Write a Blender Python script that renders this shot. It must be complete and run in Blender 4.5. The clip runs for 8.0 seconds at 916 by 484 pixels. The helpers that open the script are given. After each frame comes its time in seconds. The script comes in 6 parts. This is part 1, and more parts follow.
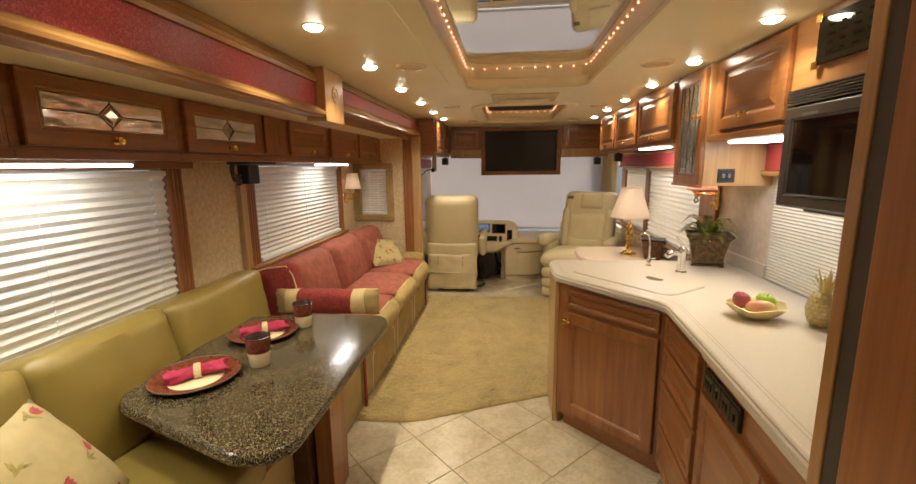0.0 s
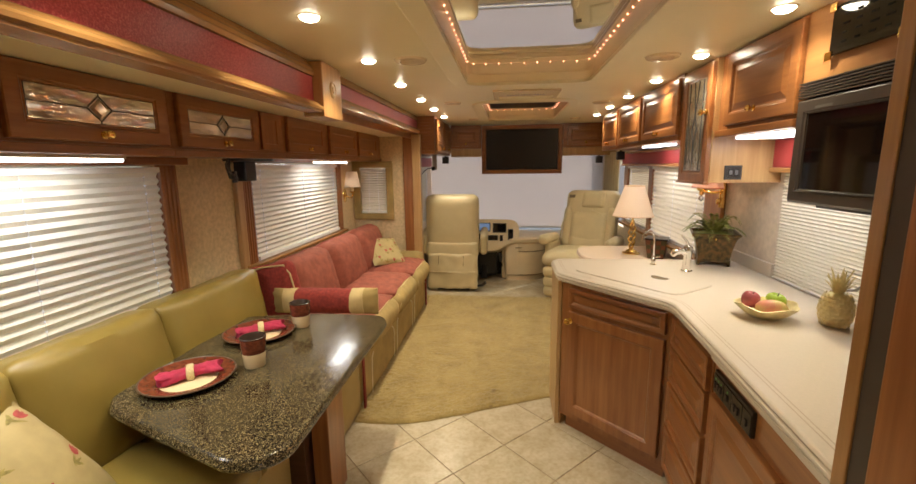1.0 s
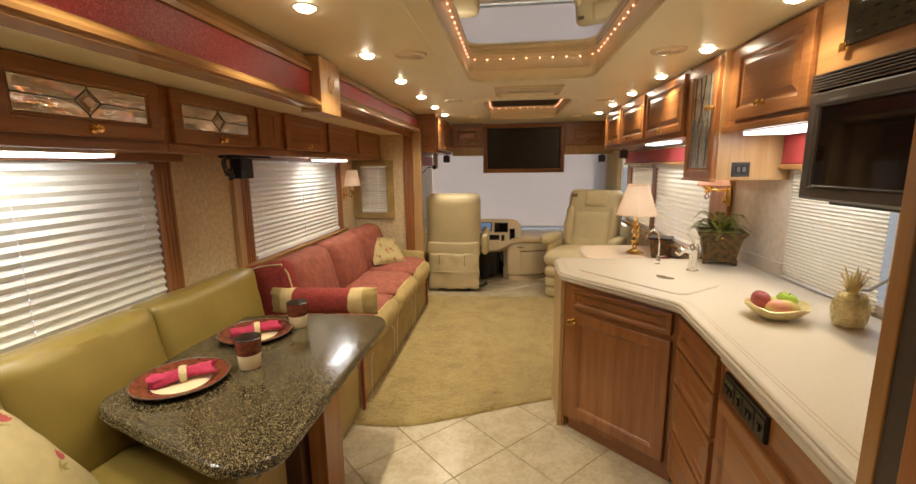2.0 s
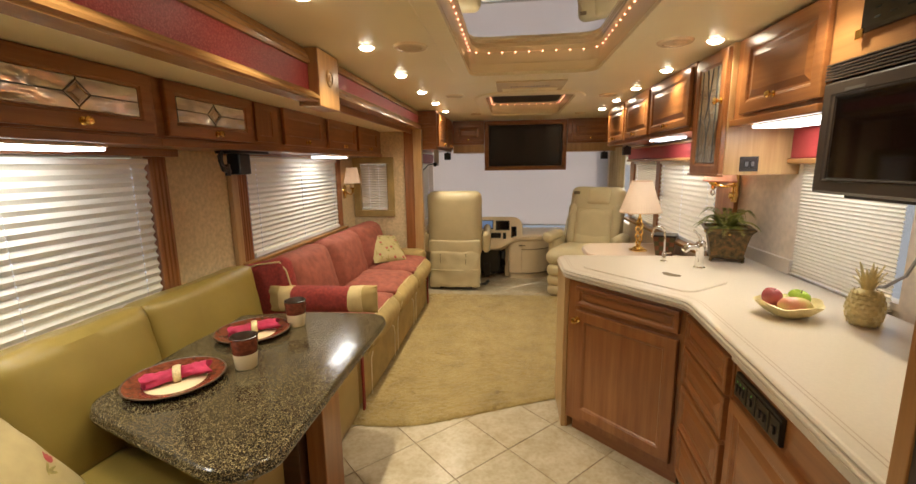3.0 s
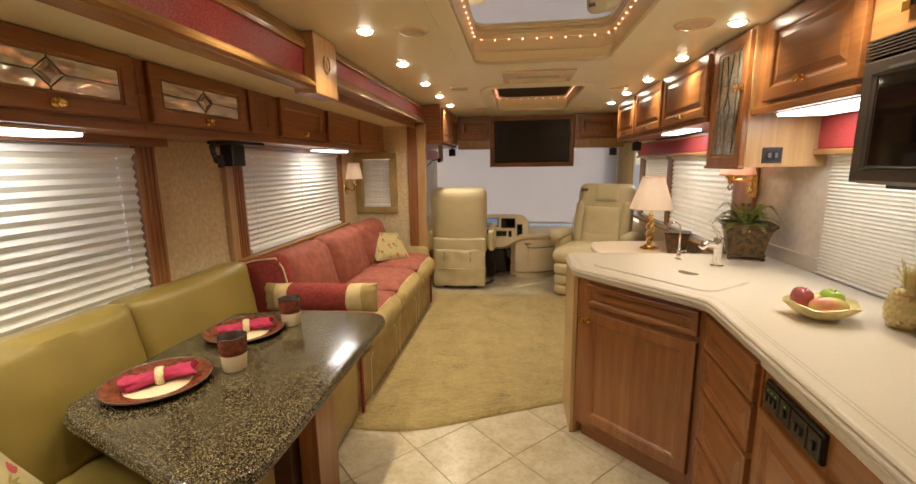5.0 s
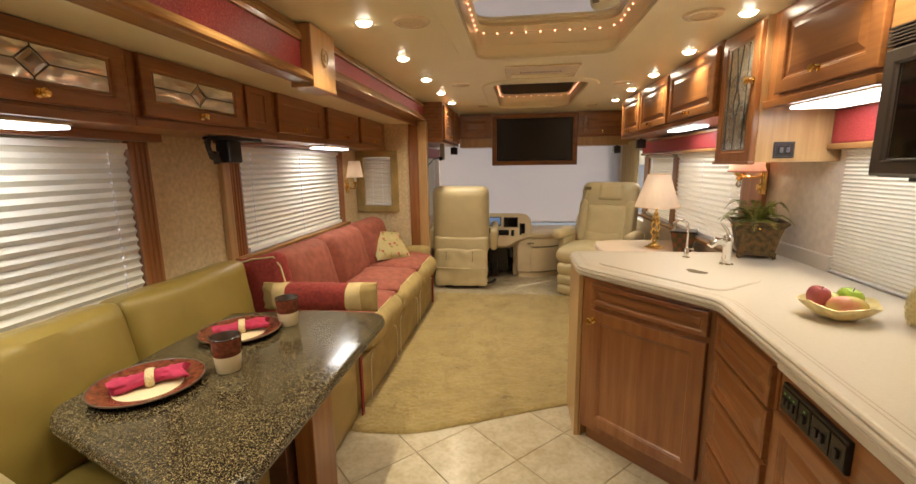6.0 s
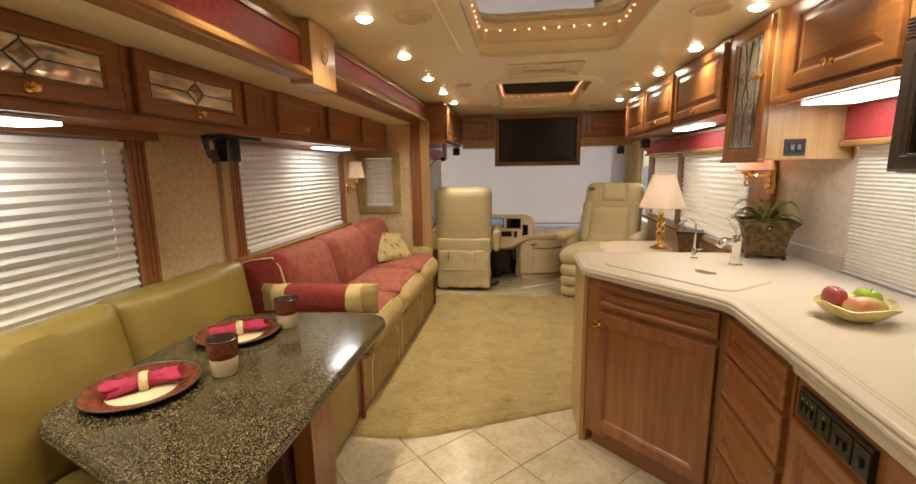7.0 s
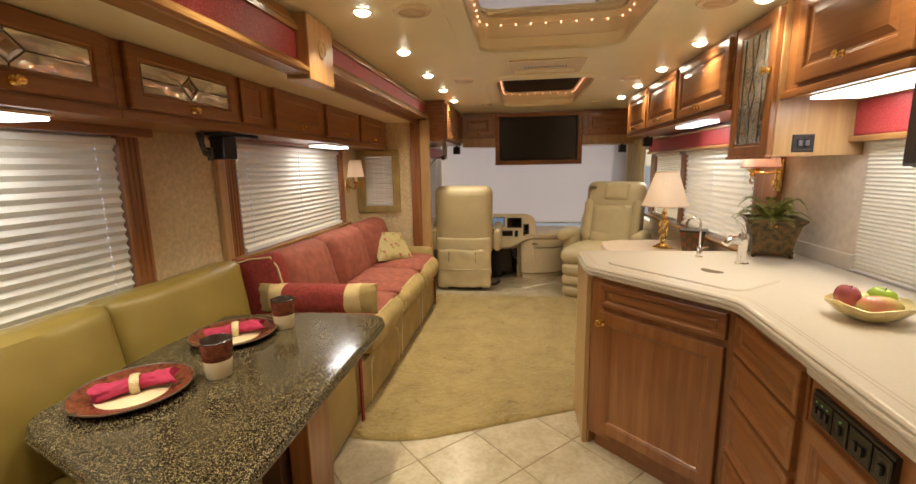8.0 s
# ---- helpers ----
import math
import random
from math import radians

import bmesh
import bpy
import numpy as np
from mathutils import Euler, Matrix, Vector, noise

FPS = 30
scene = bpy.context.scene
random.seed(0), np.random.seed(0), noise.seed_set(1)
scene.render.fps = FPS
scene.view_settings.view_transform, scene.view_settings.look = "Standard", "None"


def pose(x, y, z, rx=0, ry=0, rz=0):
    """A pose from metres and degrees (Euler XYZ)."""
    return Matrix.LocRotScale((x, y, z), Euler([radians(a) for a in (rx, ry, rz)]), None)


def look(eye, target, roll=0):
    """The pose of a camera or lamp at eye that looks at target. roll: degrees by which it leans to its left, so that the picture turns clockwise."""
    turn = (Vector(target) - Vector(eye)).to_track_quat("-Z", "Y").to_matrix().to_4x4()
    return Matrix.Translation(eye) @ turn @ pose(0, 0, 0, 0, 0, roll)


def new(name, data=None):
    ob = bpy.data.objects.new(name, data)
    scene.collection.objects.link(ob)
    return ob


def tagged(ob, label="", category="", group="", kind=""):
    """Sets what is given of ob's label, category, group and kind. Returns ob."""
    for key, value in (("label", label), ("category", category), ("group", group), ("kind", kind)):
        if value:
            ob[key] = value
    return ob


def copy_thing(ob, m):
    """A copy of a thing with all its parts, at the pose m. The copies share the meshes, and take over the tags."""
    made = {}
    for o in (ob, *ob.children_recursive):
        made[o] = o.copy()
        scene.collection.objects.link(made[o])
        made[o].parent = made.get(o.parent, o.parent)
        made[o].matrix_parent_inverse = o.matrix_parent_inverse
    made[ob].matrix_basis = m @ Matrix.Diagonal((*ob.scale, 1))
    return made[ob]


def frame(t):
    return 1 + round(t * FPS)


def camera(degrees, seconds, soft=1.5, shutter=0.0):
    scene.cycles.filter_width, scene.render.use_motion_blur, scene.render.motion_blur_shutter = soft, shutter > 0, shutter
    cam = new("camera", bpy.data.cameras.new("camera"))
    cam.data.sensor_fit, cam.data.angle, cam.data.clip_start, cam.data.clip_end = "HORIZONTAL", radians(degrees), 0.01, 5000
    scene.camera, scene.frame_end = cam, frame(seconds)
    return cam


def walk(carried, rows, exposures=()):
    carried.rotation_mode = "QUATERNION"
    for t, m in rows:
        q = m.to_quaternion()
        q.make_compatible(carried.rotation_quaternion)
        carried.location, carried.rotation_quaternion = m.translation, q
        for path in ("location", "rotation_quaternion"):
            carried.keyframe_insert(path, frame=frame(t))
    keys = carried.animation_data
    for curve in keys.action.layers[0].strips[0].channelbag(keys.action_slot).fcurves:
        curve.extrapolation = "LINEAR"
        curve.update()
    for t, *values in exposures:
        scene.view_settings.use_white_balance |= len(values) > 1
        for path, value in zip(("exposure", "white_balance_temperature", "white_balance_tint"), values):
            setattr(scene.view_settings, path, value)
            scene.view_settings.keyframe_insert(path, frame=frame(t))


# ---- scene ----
cam = camera(93.2, 8.0)
PATH = [
    (0, (0.048, -0.977, 1.535), (-0.179, 0.979, 1.186), -0.7),
    (0.5, (0.041, -0.953, 1.526), (-0.184, 1.003, 1.175), -0.7),
    (1, (0.041, -0.929, 1.517), (-0.188, 1.027, 1.168), -0.7),
    (1.5, (0.042, -0.904, 1.509), (-0.192, 1.052, 1.162), -0.7),
    (3, (0.031, -0.837, 1.48), (-0.209, 1.117, 1.128), -0.8),
    (3.5, (0.03, -0.811, 1.472), (-0.218, 1.141, 1.117), -0.8),
    (4, (0.03, -0.786, 1.464), (-0.227, 1.165, 1.108), -0.7),
    (4.5, (0.028, -0.757, 1.453), (-0.233, 1.194, 1.098), -0.7),
    (6, (0.022, -0.672, 1.42), (-0.252, 1.277, 1.067), -0.8),
    (6.5, (0.019, -0.653, 1.412), (-0.263, 1.296, 1.062), -0.9),
    (7, (0.016, -0.632, 1.403), (-0.269, 1.318, 1.06), -0.9),
    (7.5, (0.016, -0.613, 1.395), (-0.273, 1.337, 1.053), -1.0),
    (8, (0.01, -0.592, 1.39), (-0.277, 1.357, 1.047), -1.0),
]
walk(cam, [(t, look(eye, target, roll)) for t, eye, target, roll in PATH])

# ---- world and light ----
scene.view_settings.exposure = 0.12
world = bpy.data.worlds.new("world")
scene.world = world
world.use_nodes = True
wn = world.node_tree.nodes
sky = wn.new("ShaderNodeTexSky")
sky.sky_type, sky.sun_disc, sky.sun_elevation, sky.sun_rotation = "NISHITA", False, radians(41), radians(54)
world.node_tree.links.new(sky.outputs[0], wn["Background"].inputs[0])
wn["Background"].inputs[1].default_value = 0.15
sun = new("sun", bpy.data.lights.new("sun", "SUN"))
sun.data.energy, sun.data.angle, sun.data.color = 2.0, radians(0.5), (1.0, 0.95, 0.88)
sun.matrix_world = look((7.0, 9.25, 7.3), (0.28, 4.45, 0.1))

WARM = (1.0, 0.89, 0.655)
COOL = (1.0, 0.97, 0.9)


def lamp(name, kind, m, energy, colour, size=0.06, size_y=None, spread=180):
    d = bpy.data.lights.new(name, kind)
    d.energy, d.color = energy, colour
    if kind == "AREA":
        d.shape, d.size, d.spread = ("RECTANGLE" if size_y else "DISK"), size, radians(spread)
        if size_y:
            d.size_y = size_y
    elif kind == "POINT":
        d.shadow_soft_size = size
    ob = new(name, d)
    ob.matrix_world = m
    return ob


CEIL = 2.034
LEFT_SPOTS = [-0.69, -0.03, 0.63, 1.285, 1.945, 2.60, 3.22, 3.84]
RIGHT_SPOTS = [0.13, 0.79, 1.447, 2.10, 2.764, 3.40, 4.02]
# the last spot is an added fill light, unseen behind the camera
SPOTS = [(-0.655, y) for y in LEFT_SPOTS] + [(0.975, y) for y in RIGHT_SPOTS] + [(0.2, -1.7)]
SPOT_POWER, TUBE_POWER = 3.9, 3.9
for sx, sy in SPOTS:
    # those over the worktop are dimmed
    lamp("downlight_bulb", "AREA", pose(sx, sy, CEIL - 0.017), SPOT_POWER * (0.52 if sx > 0.9 else 1.04), WARM, 0.055, None, 116)


# ---- materials ----
def material(name, rough=0.5, metal=0.0):
    m = bpy.data.materials.new(name)
    m.use_nodes = True
    b = m.node_tree.nodes["Principled BSDF"]
    b.inputs["Roughness"].default_value, b.inputs["Metallic"].default_value = rough, metal
    return m, m.node_tree, b


def coords(nt, scale=(1, 1, 1), rot=(0, 0, 0)):
    c = nt.nodes.new("ShaderNodeTexCoord")
    mp = nt.nodes.new("ShaderNodeMapping")
    mp.inputs["Scale"].default_value = scale
    mp.inputs["Rotation"].default_value = rot
    nt.links.new(c.outputs["Object"], mp.inputs[0])
    return mp.outputs[0]


def noise_tex(nt, vec, scale, detail=4.0, rough=0.55):
    n = nt.nodes.new("ShaderNodeTexNoise")
    n.inputs["Scale"].default_value, n.inputs["Detail"].default_value, n.inputs["Roughness"].default_value = scale, detail, rough
    nt.links.new(vec, n.inputs["Vector"])
    return n.outputs[0]


def ramp(nt, fac, stops):
    r = nt.nodes.new("ShaderNodeValToRGB")
    e = r.color_ramp.elements
    while len(e) < len(stops):
        e.new(0.5)
    for el, (p, c) in zip(e, stops):
        el.position, el.color = p, (*c, 1)
    nt.links.new(fac, r.inputs[0])
    return r.outputs[0]


def mix(nt, fac, a, b, mode="MIX"):
    m = nt.nodes.new("ShaderNodeMix")
    m.data_type, m.blend_type = "RGBA", mode
    for sock, v in ((m.inputs[0], fac), (m.inputs[6], a), (m.inputs[7], b)):
        if isinstance(v, (int, float)):
            sock.default_value = v
        elif isinstance(v, tuple):
            sock.default_value = (*v, 1)
        else:
            nt.links.new(v, sock)
    return m.outputs[2]


def bump(nt, b, height, strength, dist=0.002):
    n = nt.nodes.new("ShaderNodeBump")
    n.inputs["Strength"].default_value, n.inputs["Distance"].default_value = strength, dist
    nt.links.new(height, n.inputs["Height"])
    nt.links.new(n.outputs[0], b.inputs["Normal"])


def plain(name, colour, rough=0.5, metal=0.0, vary=0.12, scale=8.0, bumps=0.0, bscale=200.0):
    """A surface of one colour with a slow variation and a fine relief."""
    m, nt, b = material(name, rough, metal)
    v = coords(nt)
    dark = tuple(c * (1 - vary) for c in colour)
    light = tuple(min(1, c * (1 + vary)) for c in colour)
    nt.links.new(ramp(nt, noise_tex(nt, v, scale), [(0.3, dark), (0.7, light)]), b.inputs["Base Color"])
    if bumps:
        bump(nt, b, noise_tex(nt, v, bscale, 3), bumps)
    return m


def wood(name, dark, light, axis="z", rough=0.28, scale=1.0):
    """Stained cherry with grain along one axis."""
    m, nt, b = material(name, rough)
    sc = {"x": (1.2, 22, 22), "y": (22, 1.2, 22), "z": (22, 22, 1.2)}[axis]
    info = nt.nodes.new("ShaderNodeObjectInfo")
    v = coords(nt, tuple(a * scale for a in sc))
    add = nt.nodes.new("ShaderNodeVectorMath")
    nt.links.new(v, add.inputs[0])
    mul = nt.nodes.new("ShaderNodeMath")
    mul.operation = "MULTIPLY"
    mul.inputs[1].default_value = 37.0
    nt.links.new(info.outputs["Random"], mul.inputs[0])
    nt.links.new(mul.outputs[0], add.inputs[1])
    grain = noise_tex(nt, add.outputs[0], 1.6, 6, 0.62)
    slow = noise_tex(nt, coords(nt), 2.5, 3)
    mid = tuple((a + c) / 2 for a, c in zip(dark, light))
    col = ramp(nt, grain, [(0.28, dark), (0.52, mid), (0.75, light)])
    shade = ramp(nt, slow, [(0.3, (0.84, 0.80, 0.77)), (0.7, (1, 1, 1))])
    nt.links.new(mix(nt, 1.0, col, shade, "MULTIPLY"), b.inputs["Base Color"])
    b.inputs["Coat Weight"].default_value, b.inputs["Coat Roughness"].default_value = 0.2, 0.3
    bump(nt, b, grain, 0.08, 0.001)
    return m


def glow(name, colour, strength):
    m, nt, b = material(name, 0.4)
    b.inputs["Base Color"].default_value = (*colour, 1)
    b.inputs["Emission Color"].default_value = (*colour, 1)
    b.inputs["Emission Strength"].default_value = strength
    return m


CHERRY_D, CHERRY_L = (0.225, 0.078, 0.023), (0.40, 0.17, 0.057)
M_WOOD_Z = wood("cherry_upright", CHERRY_D, CHERRY_L, "z")
M_WOOD_X = wood("cherry_along", CHERRY_D, CHERRY_L, "x")
M_WOOD_Y = wood("cherry_length", CHERRY_D, CHERRY_L, "y")
M_MAPLE = wood("honey_panel", (0.42, 0.245, 0.10), (0.60, 0.39, 0.18), "z", 0.33)
M_MAPLE_Y = wood("honey_rail", (0.30, 0.145, 0.046), (0.50, 0.27, 0.095), "y", 0.2)
M_POST = wood("honey_post", (0.40, 0.20, 0.07), (0.60, 0.34, 0.13), "z", 0.3)
M_HONEYCHERRY = wood("honey_cherry", (0.30, 0.13, 0.045), (0.47, 0.235, 0.085), "x", 0.35)
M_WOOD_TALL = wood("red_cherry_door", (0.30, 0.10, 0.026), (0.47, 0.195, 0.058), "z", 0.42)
M_CEIL = plain("ceiling_vinyl", (0.85, 0.77, 0.52), 0.37, vary=0.04, scale=2, bumps=0.05, bscale=90)
M_TRAY = plain("tray_plastic", (0.82, 0.68, 0.45), 0.24, vary=0.04, scale=4)
M_WALL = plain("wallpaper", (0.66, 0.52, 0.31), 0.6, vary=0.16, scale=45, bumps=0.15, bscale=140)
M_WALL_R = plain("backsplash_paper", (0.74, 0.64, 0.53), 0.5, vary=0.1, scale=30, bumps=0.1)
M_BRASS = plain("polished_brass", (0.83, 0.58, 0.2), 0.16, 1.0, 0.05)
M_CHROME = plain("chrome", (0.85, 0.84, 0.82), 0.08, 1.0, 0.02)
M_BLACK = plain("black_plastic", (0.012, 0.011, 0.011), 0.32, vary=0.2)
M_SCREEN = plain("screen_glass", (0.006, 0.005, 0.005), 0.05, vary=0.1)
M_GUN = plain("dark_grey_metal", (0.06, 0.055, 0.055), 0.35, 0.6, 0.1)
M_COUNTER = plain("cream_solid_surface", (0.66, 0.58, 0.475), 0.3, vary=0.03, scale=120)
M_COUNTER_D = plain("taupe_inlay", (0.52, 0.42, 0.31), 0.3, vary=0.04)
M_PINKTOP = plain("rose_solid_surface", (0.76, 0.6, 0.47), 0.25, vary=0.03, scale=120)
M_SHADE_PAPER = plain("white_paper", (0.8, 0.78, 0.74), 0.6, vary=0.02)
M_CREAM = plain("cream_plastic", (0.68, 0.55, 0.36), 0.4, vary=0.04)
M_SKIN = plain("cream_leather", (0.60, 0.50, 0.30), 0.42, vary=0.06, scale=6, bumps=0.2, bscale=260)
M_LEATHER = plain("olive_leather", (0.262, 0.184, 0.042), 0.33, vary=0.1, scale=5, bumps=0.18, bscale=300)
M_VELOUR = plain("tan_velour", (0.38, 0.27, 0.10), 0.8, vary=0.2, scale=7, bumps=0.3, bscale=400)
M_RED = plain("rust_red_chenille", (0.29, 0.08, 0.05), 0.85, vary=0.22, scale=18, bumps=0.4, bscale=350)
M_DARKRED = plain("dark_red_chenille", (0.25, 0.03, 0.022), 0.85, vary=0.3, scale=60, bumps=0.5, bscale=260)
M_PIPING = plain("gold_piping", (0.6, 0.46, 0.24), 0.6)
M_CERAMIC_CREAM = plain("cream_glaze", (0.72, 0.58, 0.36), 0.2, vary=0.05)
M_NAPKIN = plain("raspberry_cotton", (0.42, 0.022, 0.07), 0.75, vary=0.2, scale=30, bumps=0.3, bscale=600)
M_RING = plain("beaded_gold", (0.66, 0.52, 0.28), 0.45, 0.2, 0.3, 200, 0.6, 400)
M_TUBE = glow("fluorescent_lens", (0.93, 0.96, 1.0), 5.0)
M_BULB = glow("downlight_lens", (1.0, 0.89, 0.68), 34.0)
M_ROPE = glow("rope_bulb", (1.0, 0.38, 0.22), 5.5)


def rich_materials():
    # speckled dark stone
    m, nt, b = material("speckled_stone", 0.17)
    b.inputs["Specular IOR Level"].default_value = 0.35
    v = coords(nt)
    vor = nt.nodes.new("ShaderNodeTexVoronoi")
    vor.inputs["Scale"].default_value = 410
    nt.links.new(v, vor.inputs["Vector"])
    sep = nt.nodes.new("ShaderNodeSeparateColor")
    nt.links.new(vor.outputs["Color"], sep.inputs[0])
    col = ramp(nt, sep.outputs[0], [(0.0, (0.008, 0.007, 0.006)), (0.46, (0.02, 0.016, 0.012)), (0.62, (0.055, 0.041, 0.02)), (0.83, (0.16, 0.12, 0.05)), (1.0, (0.32, 0.25, 0.13))])
    nt.links.new(col, b.inputs["Base Color"])
    b.inputs["Coat Weight"].default_value, b.inputs["Coat Roughness"].default_value = 0.2, 0.05
    stone = m
    # mottled travertine tile
    m, nt, b = material("travertine_tile", 0.22)
    info = nt.nodes.new("ShaderNodeObjectInfo")
    add = nt.nodes.new("ShaderNodeVectorMath")
    mul = nt.nodes.new("ShaderNodeMath")
    mul.operation = "MULTIPLY"
    mul.inputs[1].default_value = 50
    nt.links.new(info.outputs["Random"], mul.inputs[0])
    nt.links.new(coords(nt), add.inputs[0])
    nt.links.new(mul.outputs[0], add.inputs[1])
    big = ramp(nt, noise_tex(nt, add.outputs[0], 7, 5, 0.6), [(0.3, (0.46, 0.38, 0.25)), (0.55, (0.55, 0.47, 0.34)), (0.75, (0.6, 0.53, 0.4))])
    fine = ramp(nt, noise_tex(nt, add.outputs[0], 45, 4), [(0.3, (0.86, 0.83, 0.78)), (0.6, (1, 1, 1))])
    nt.links.new(mix(nt, 1.0, big, fine, "MULTIPLY"), b.inputs["Base Color"])
    bump(nt, b, noise_tex(nt, add.outputs[0], 25, 3), 0.12)
    tile = m
    # cut pile carpet
    m, nt, b = material("gold_beige_carpet", 0.95)
    v = coords(nt)
    f = ramp(nt, noise_tex(nt, v, 320, 3), [(0.28, (0.24, 0.157, 0.038)), (0.72, (0.55, 0.415, 0.165))])
    stains = ramp(nt, noise_tex(nt, v, 5, 8, 0.72), [(0.36, (0.72, 0.68, 0.58)), (0.52, (0.93, 0.91, 0.87)), (0.66, (1, 1, 1))])
    spots = ramp(nt, noise_tex(nt, v, 11, 3, 0.6), [(0.27, (0.62, 0.57, 0.5)), (0.36, (1, 1, 1))])
    worn = mix(nt, 1.0, f, stains, "MULTIPLY")
    nt.links.new(mix(nt, 1.0, worn, spots, "MULTIPLY"), b.inputs["Base Color"])
    bump(nt, b, noise_tex(nt, v, 260, 4), 0.9, 0.006)
    b.inputs["Sheen Weight"].default_value = 0.3
    carpet = m
    # pleated shade cloth, lets daylight through
    m, nt, b = material("pleated_shade_cloth", 0.75)
    v = coords(nt)
    nt.links.new(ramp(nt, noise_tex(nt, v, 90), [(0.3, (0.87, 0.82, 0.71)), (0.7, (0.9, 0.86, 0.76))]), b.inputs["Base Color"])
    tr = nt.nodes.new("ShaderNodeBsdfTranslucent")
    tr.inputs[0].default_value = (0.98, 0.87, 0.69, 1)
    ms = nt.nodes.new("ShaderNodeMixShader")
    ms.inputs[0].default_value = 0.26
    out = nt.nodes["Material Output"]
    nt.links.new(b.outputs[0], ms.inputs[1])
    nt.links.new(tr.outputs[0], ms.inputs[2])
    nt.links.new(ms.outputs[0], out.inputs[0])
    shade = m
    # lamp shade cloth
    m, nt, b = material("lamp_shade_cloth", 0.7)
    b.inputs["Base Color"].default_value = (0.85, 0.74, 0.62, 1)
    tr = nt.nodes.new("ShaderNodeBsdfTranslucent")
    tr.inputs[0].default_value = (0.95, 0.8, 0.68, 1)
    ms = nt.nodes.new("ShaderNodeMixShader")
    ms.inputs[0].default_value = 0.55
    out = nt.nodes["Material Output"]
    nt.links.new(b.outputs[0], ms.inputs[1])
    nt.links.new(tr.outputs[0], ms.inputs[2])
    nt.links.new(ms.outputs[0], out.inputs[0])
    lampshade = m
    # textured red vinyl
    m, nt, b = material("red_ostrich_vinyl", 0.45)
    v = coords(nt)
    n = noise_tex(nt, v, 210, 2)
    nt.links.new(ramp(nt, n, [(0.36, (0.28, 0.02, 0.026)), (0.54, (0.40, 0.042, 0.045)), (0.7, (0.5, 0.11, 0.09))]), b.inputs["Base Color"])
    bump(nt, b, n, 0.3, 0.002)
    redv = m
    # mirror and glass
    m, nt, b = material("mirror_silver", 0.01, 1.0)
    b.inputs["Base Color"].default_value = (0.86, 0.86, 0.88, 1)
    mirror = m
    m, nt, b = material("clear_glass", 0.02)
    b.inputs["Base Color"].default_value = (0.95, 0.97, 0.97, 1)
    b.inputs["Transmission Weight"].default_value = 1.0
    glass = m
    # rippled glass with foil behind
    m, nt, b = material("rippled_glass", 0.09, 0.7)
    v = coords(nt, (0.55, 1, 1.5))
    n = noise_tex(nt, v, 19, 0.8)
    nt.links.new(ramp(nt, n, [(0.35, (0.8, 0.78, 0.75)), (0.65, (0.98, 0.97, 0.96))]), b.inputs["Base Color"])
    bump(nt, b, n, 0.7, 0.011)
    ripple = m
    # red-brown plate glaze
    m, nt, b = material("oxblood_glaze", 0.26)
    v = coords(nt)
    nt.links.new(ramp(nt, noise_tex(nt, v, 60, 4), [(0.35, (0.10, 0.024, 0.012)), (0.65, (0.22, 0.055, 0.025))]), b.inputs["Base Color"])
    ox = m
    # aged bronze
    m, nt, b = material("aged_bronze", 0.42, 0.35)
    v = coords(nt)
    nt.links.new(ramp(nt, noise_tex(nt, v, 40, 5), [(0.35, (0.05, 0.036, 0.016)), (0.52, (0.13, 0.085, 0.03)), (0.66, (0.2, 0.10, 0.035)), (0.8, (0.11, 0.1, 0.05))]), b.inputs["Base Color"])
    bump(nt, b, noise_tex(nt, v, 70), 0.4)
    bronze = m
    # apple skins
    m, nt, b = material("red_green_apple", 0.22)
    nt.links.new(ramp(nt, noise_tex(nt, coords(nt), 9, 3), [(0.4, (0.56, 0.5, 0.16)), (0.62, (0.6, 0.24, 0.14))]), b.inputs["Base Color"])
    apple = m
    m, nt, b = material("fern_leaf", 0.5)
    nt.links.new(ramp(nt, noise_tex(nt, coords(nt), 20, 3), [(0.35, (0.10, 0.13, 0.018)), (0.65, (0.36, 0.37, 0.08))]), b.inputs["Base Color"])
    fern = m
    return stone, tile, carpet, shade, lampshade, redv, mirror, glass, ripple, ox, bronze, apple, fern


(M_STONE, M_TILE, M_CARPET, M_CLOTH, M_LAMPSHADE, M_REDV, M_MIRROR, M_GLASS, M_RIPPLE,
 M_OX, M_BRONZE, M_APPLE, M_FERN) = rich_materials()
M_GROUT = plain("grout", (0.36, 0.26, 0.16), 0.9)
M_GREEN_APPLE = plain("green_apple", (0.36, 0.5, 0.06), 0.22, vary=0.2, scale=12)
M_PLUM = plain("dark_red_apple", (0.42, 0.10, 0.11), 0.22, vary=0.3, scale=12)
M_GOLDPAINT = plain("pale_gold_paint", (0.80, 0.68, 0.34), 0.3, 0.3, 0.15, 30, 0.2, 100)
M_PINKSHADE = plain("rose_shade", (0.6, 0.2, 0.15), 0.7)
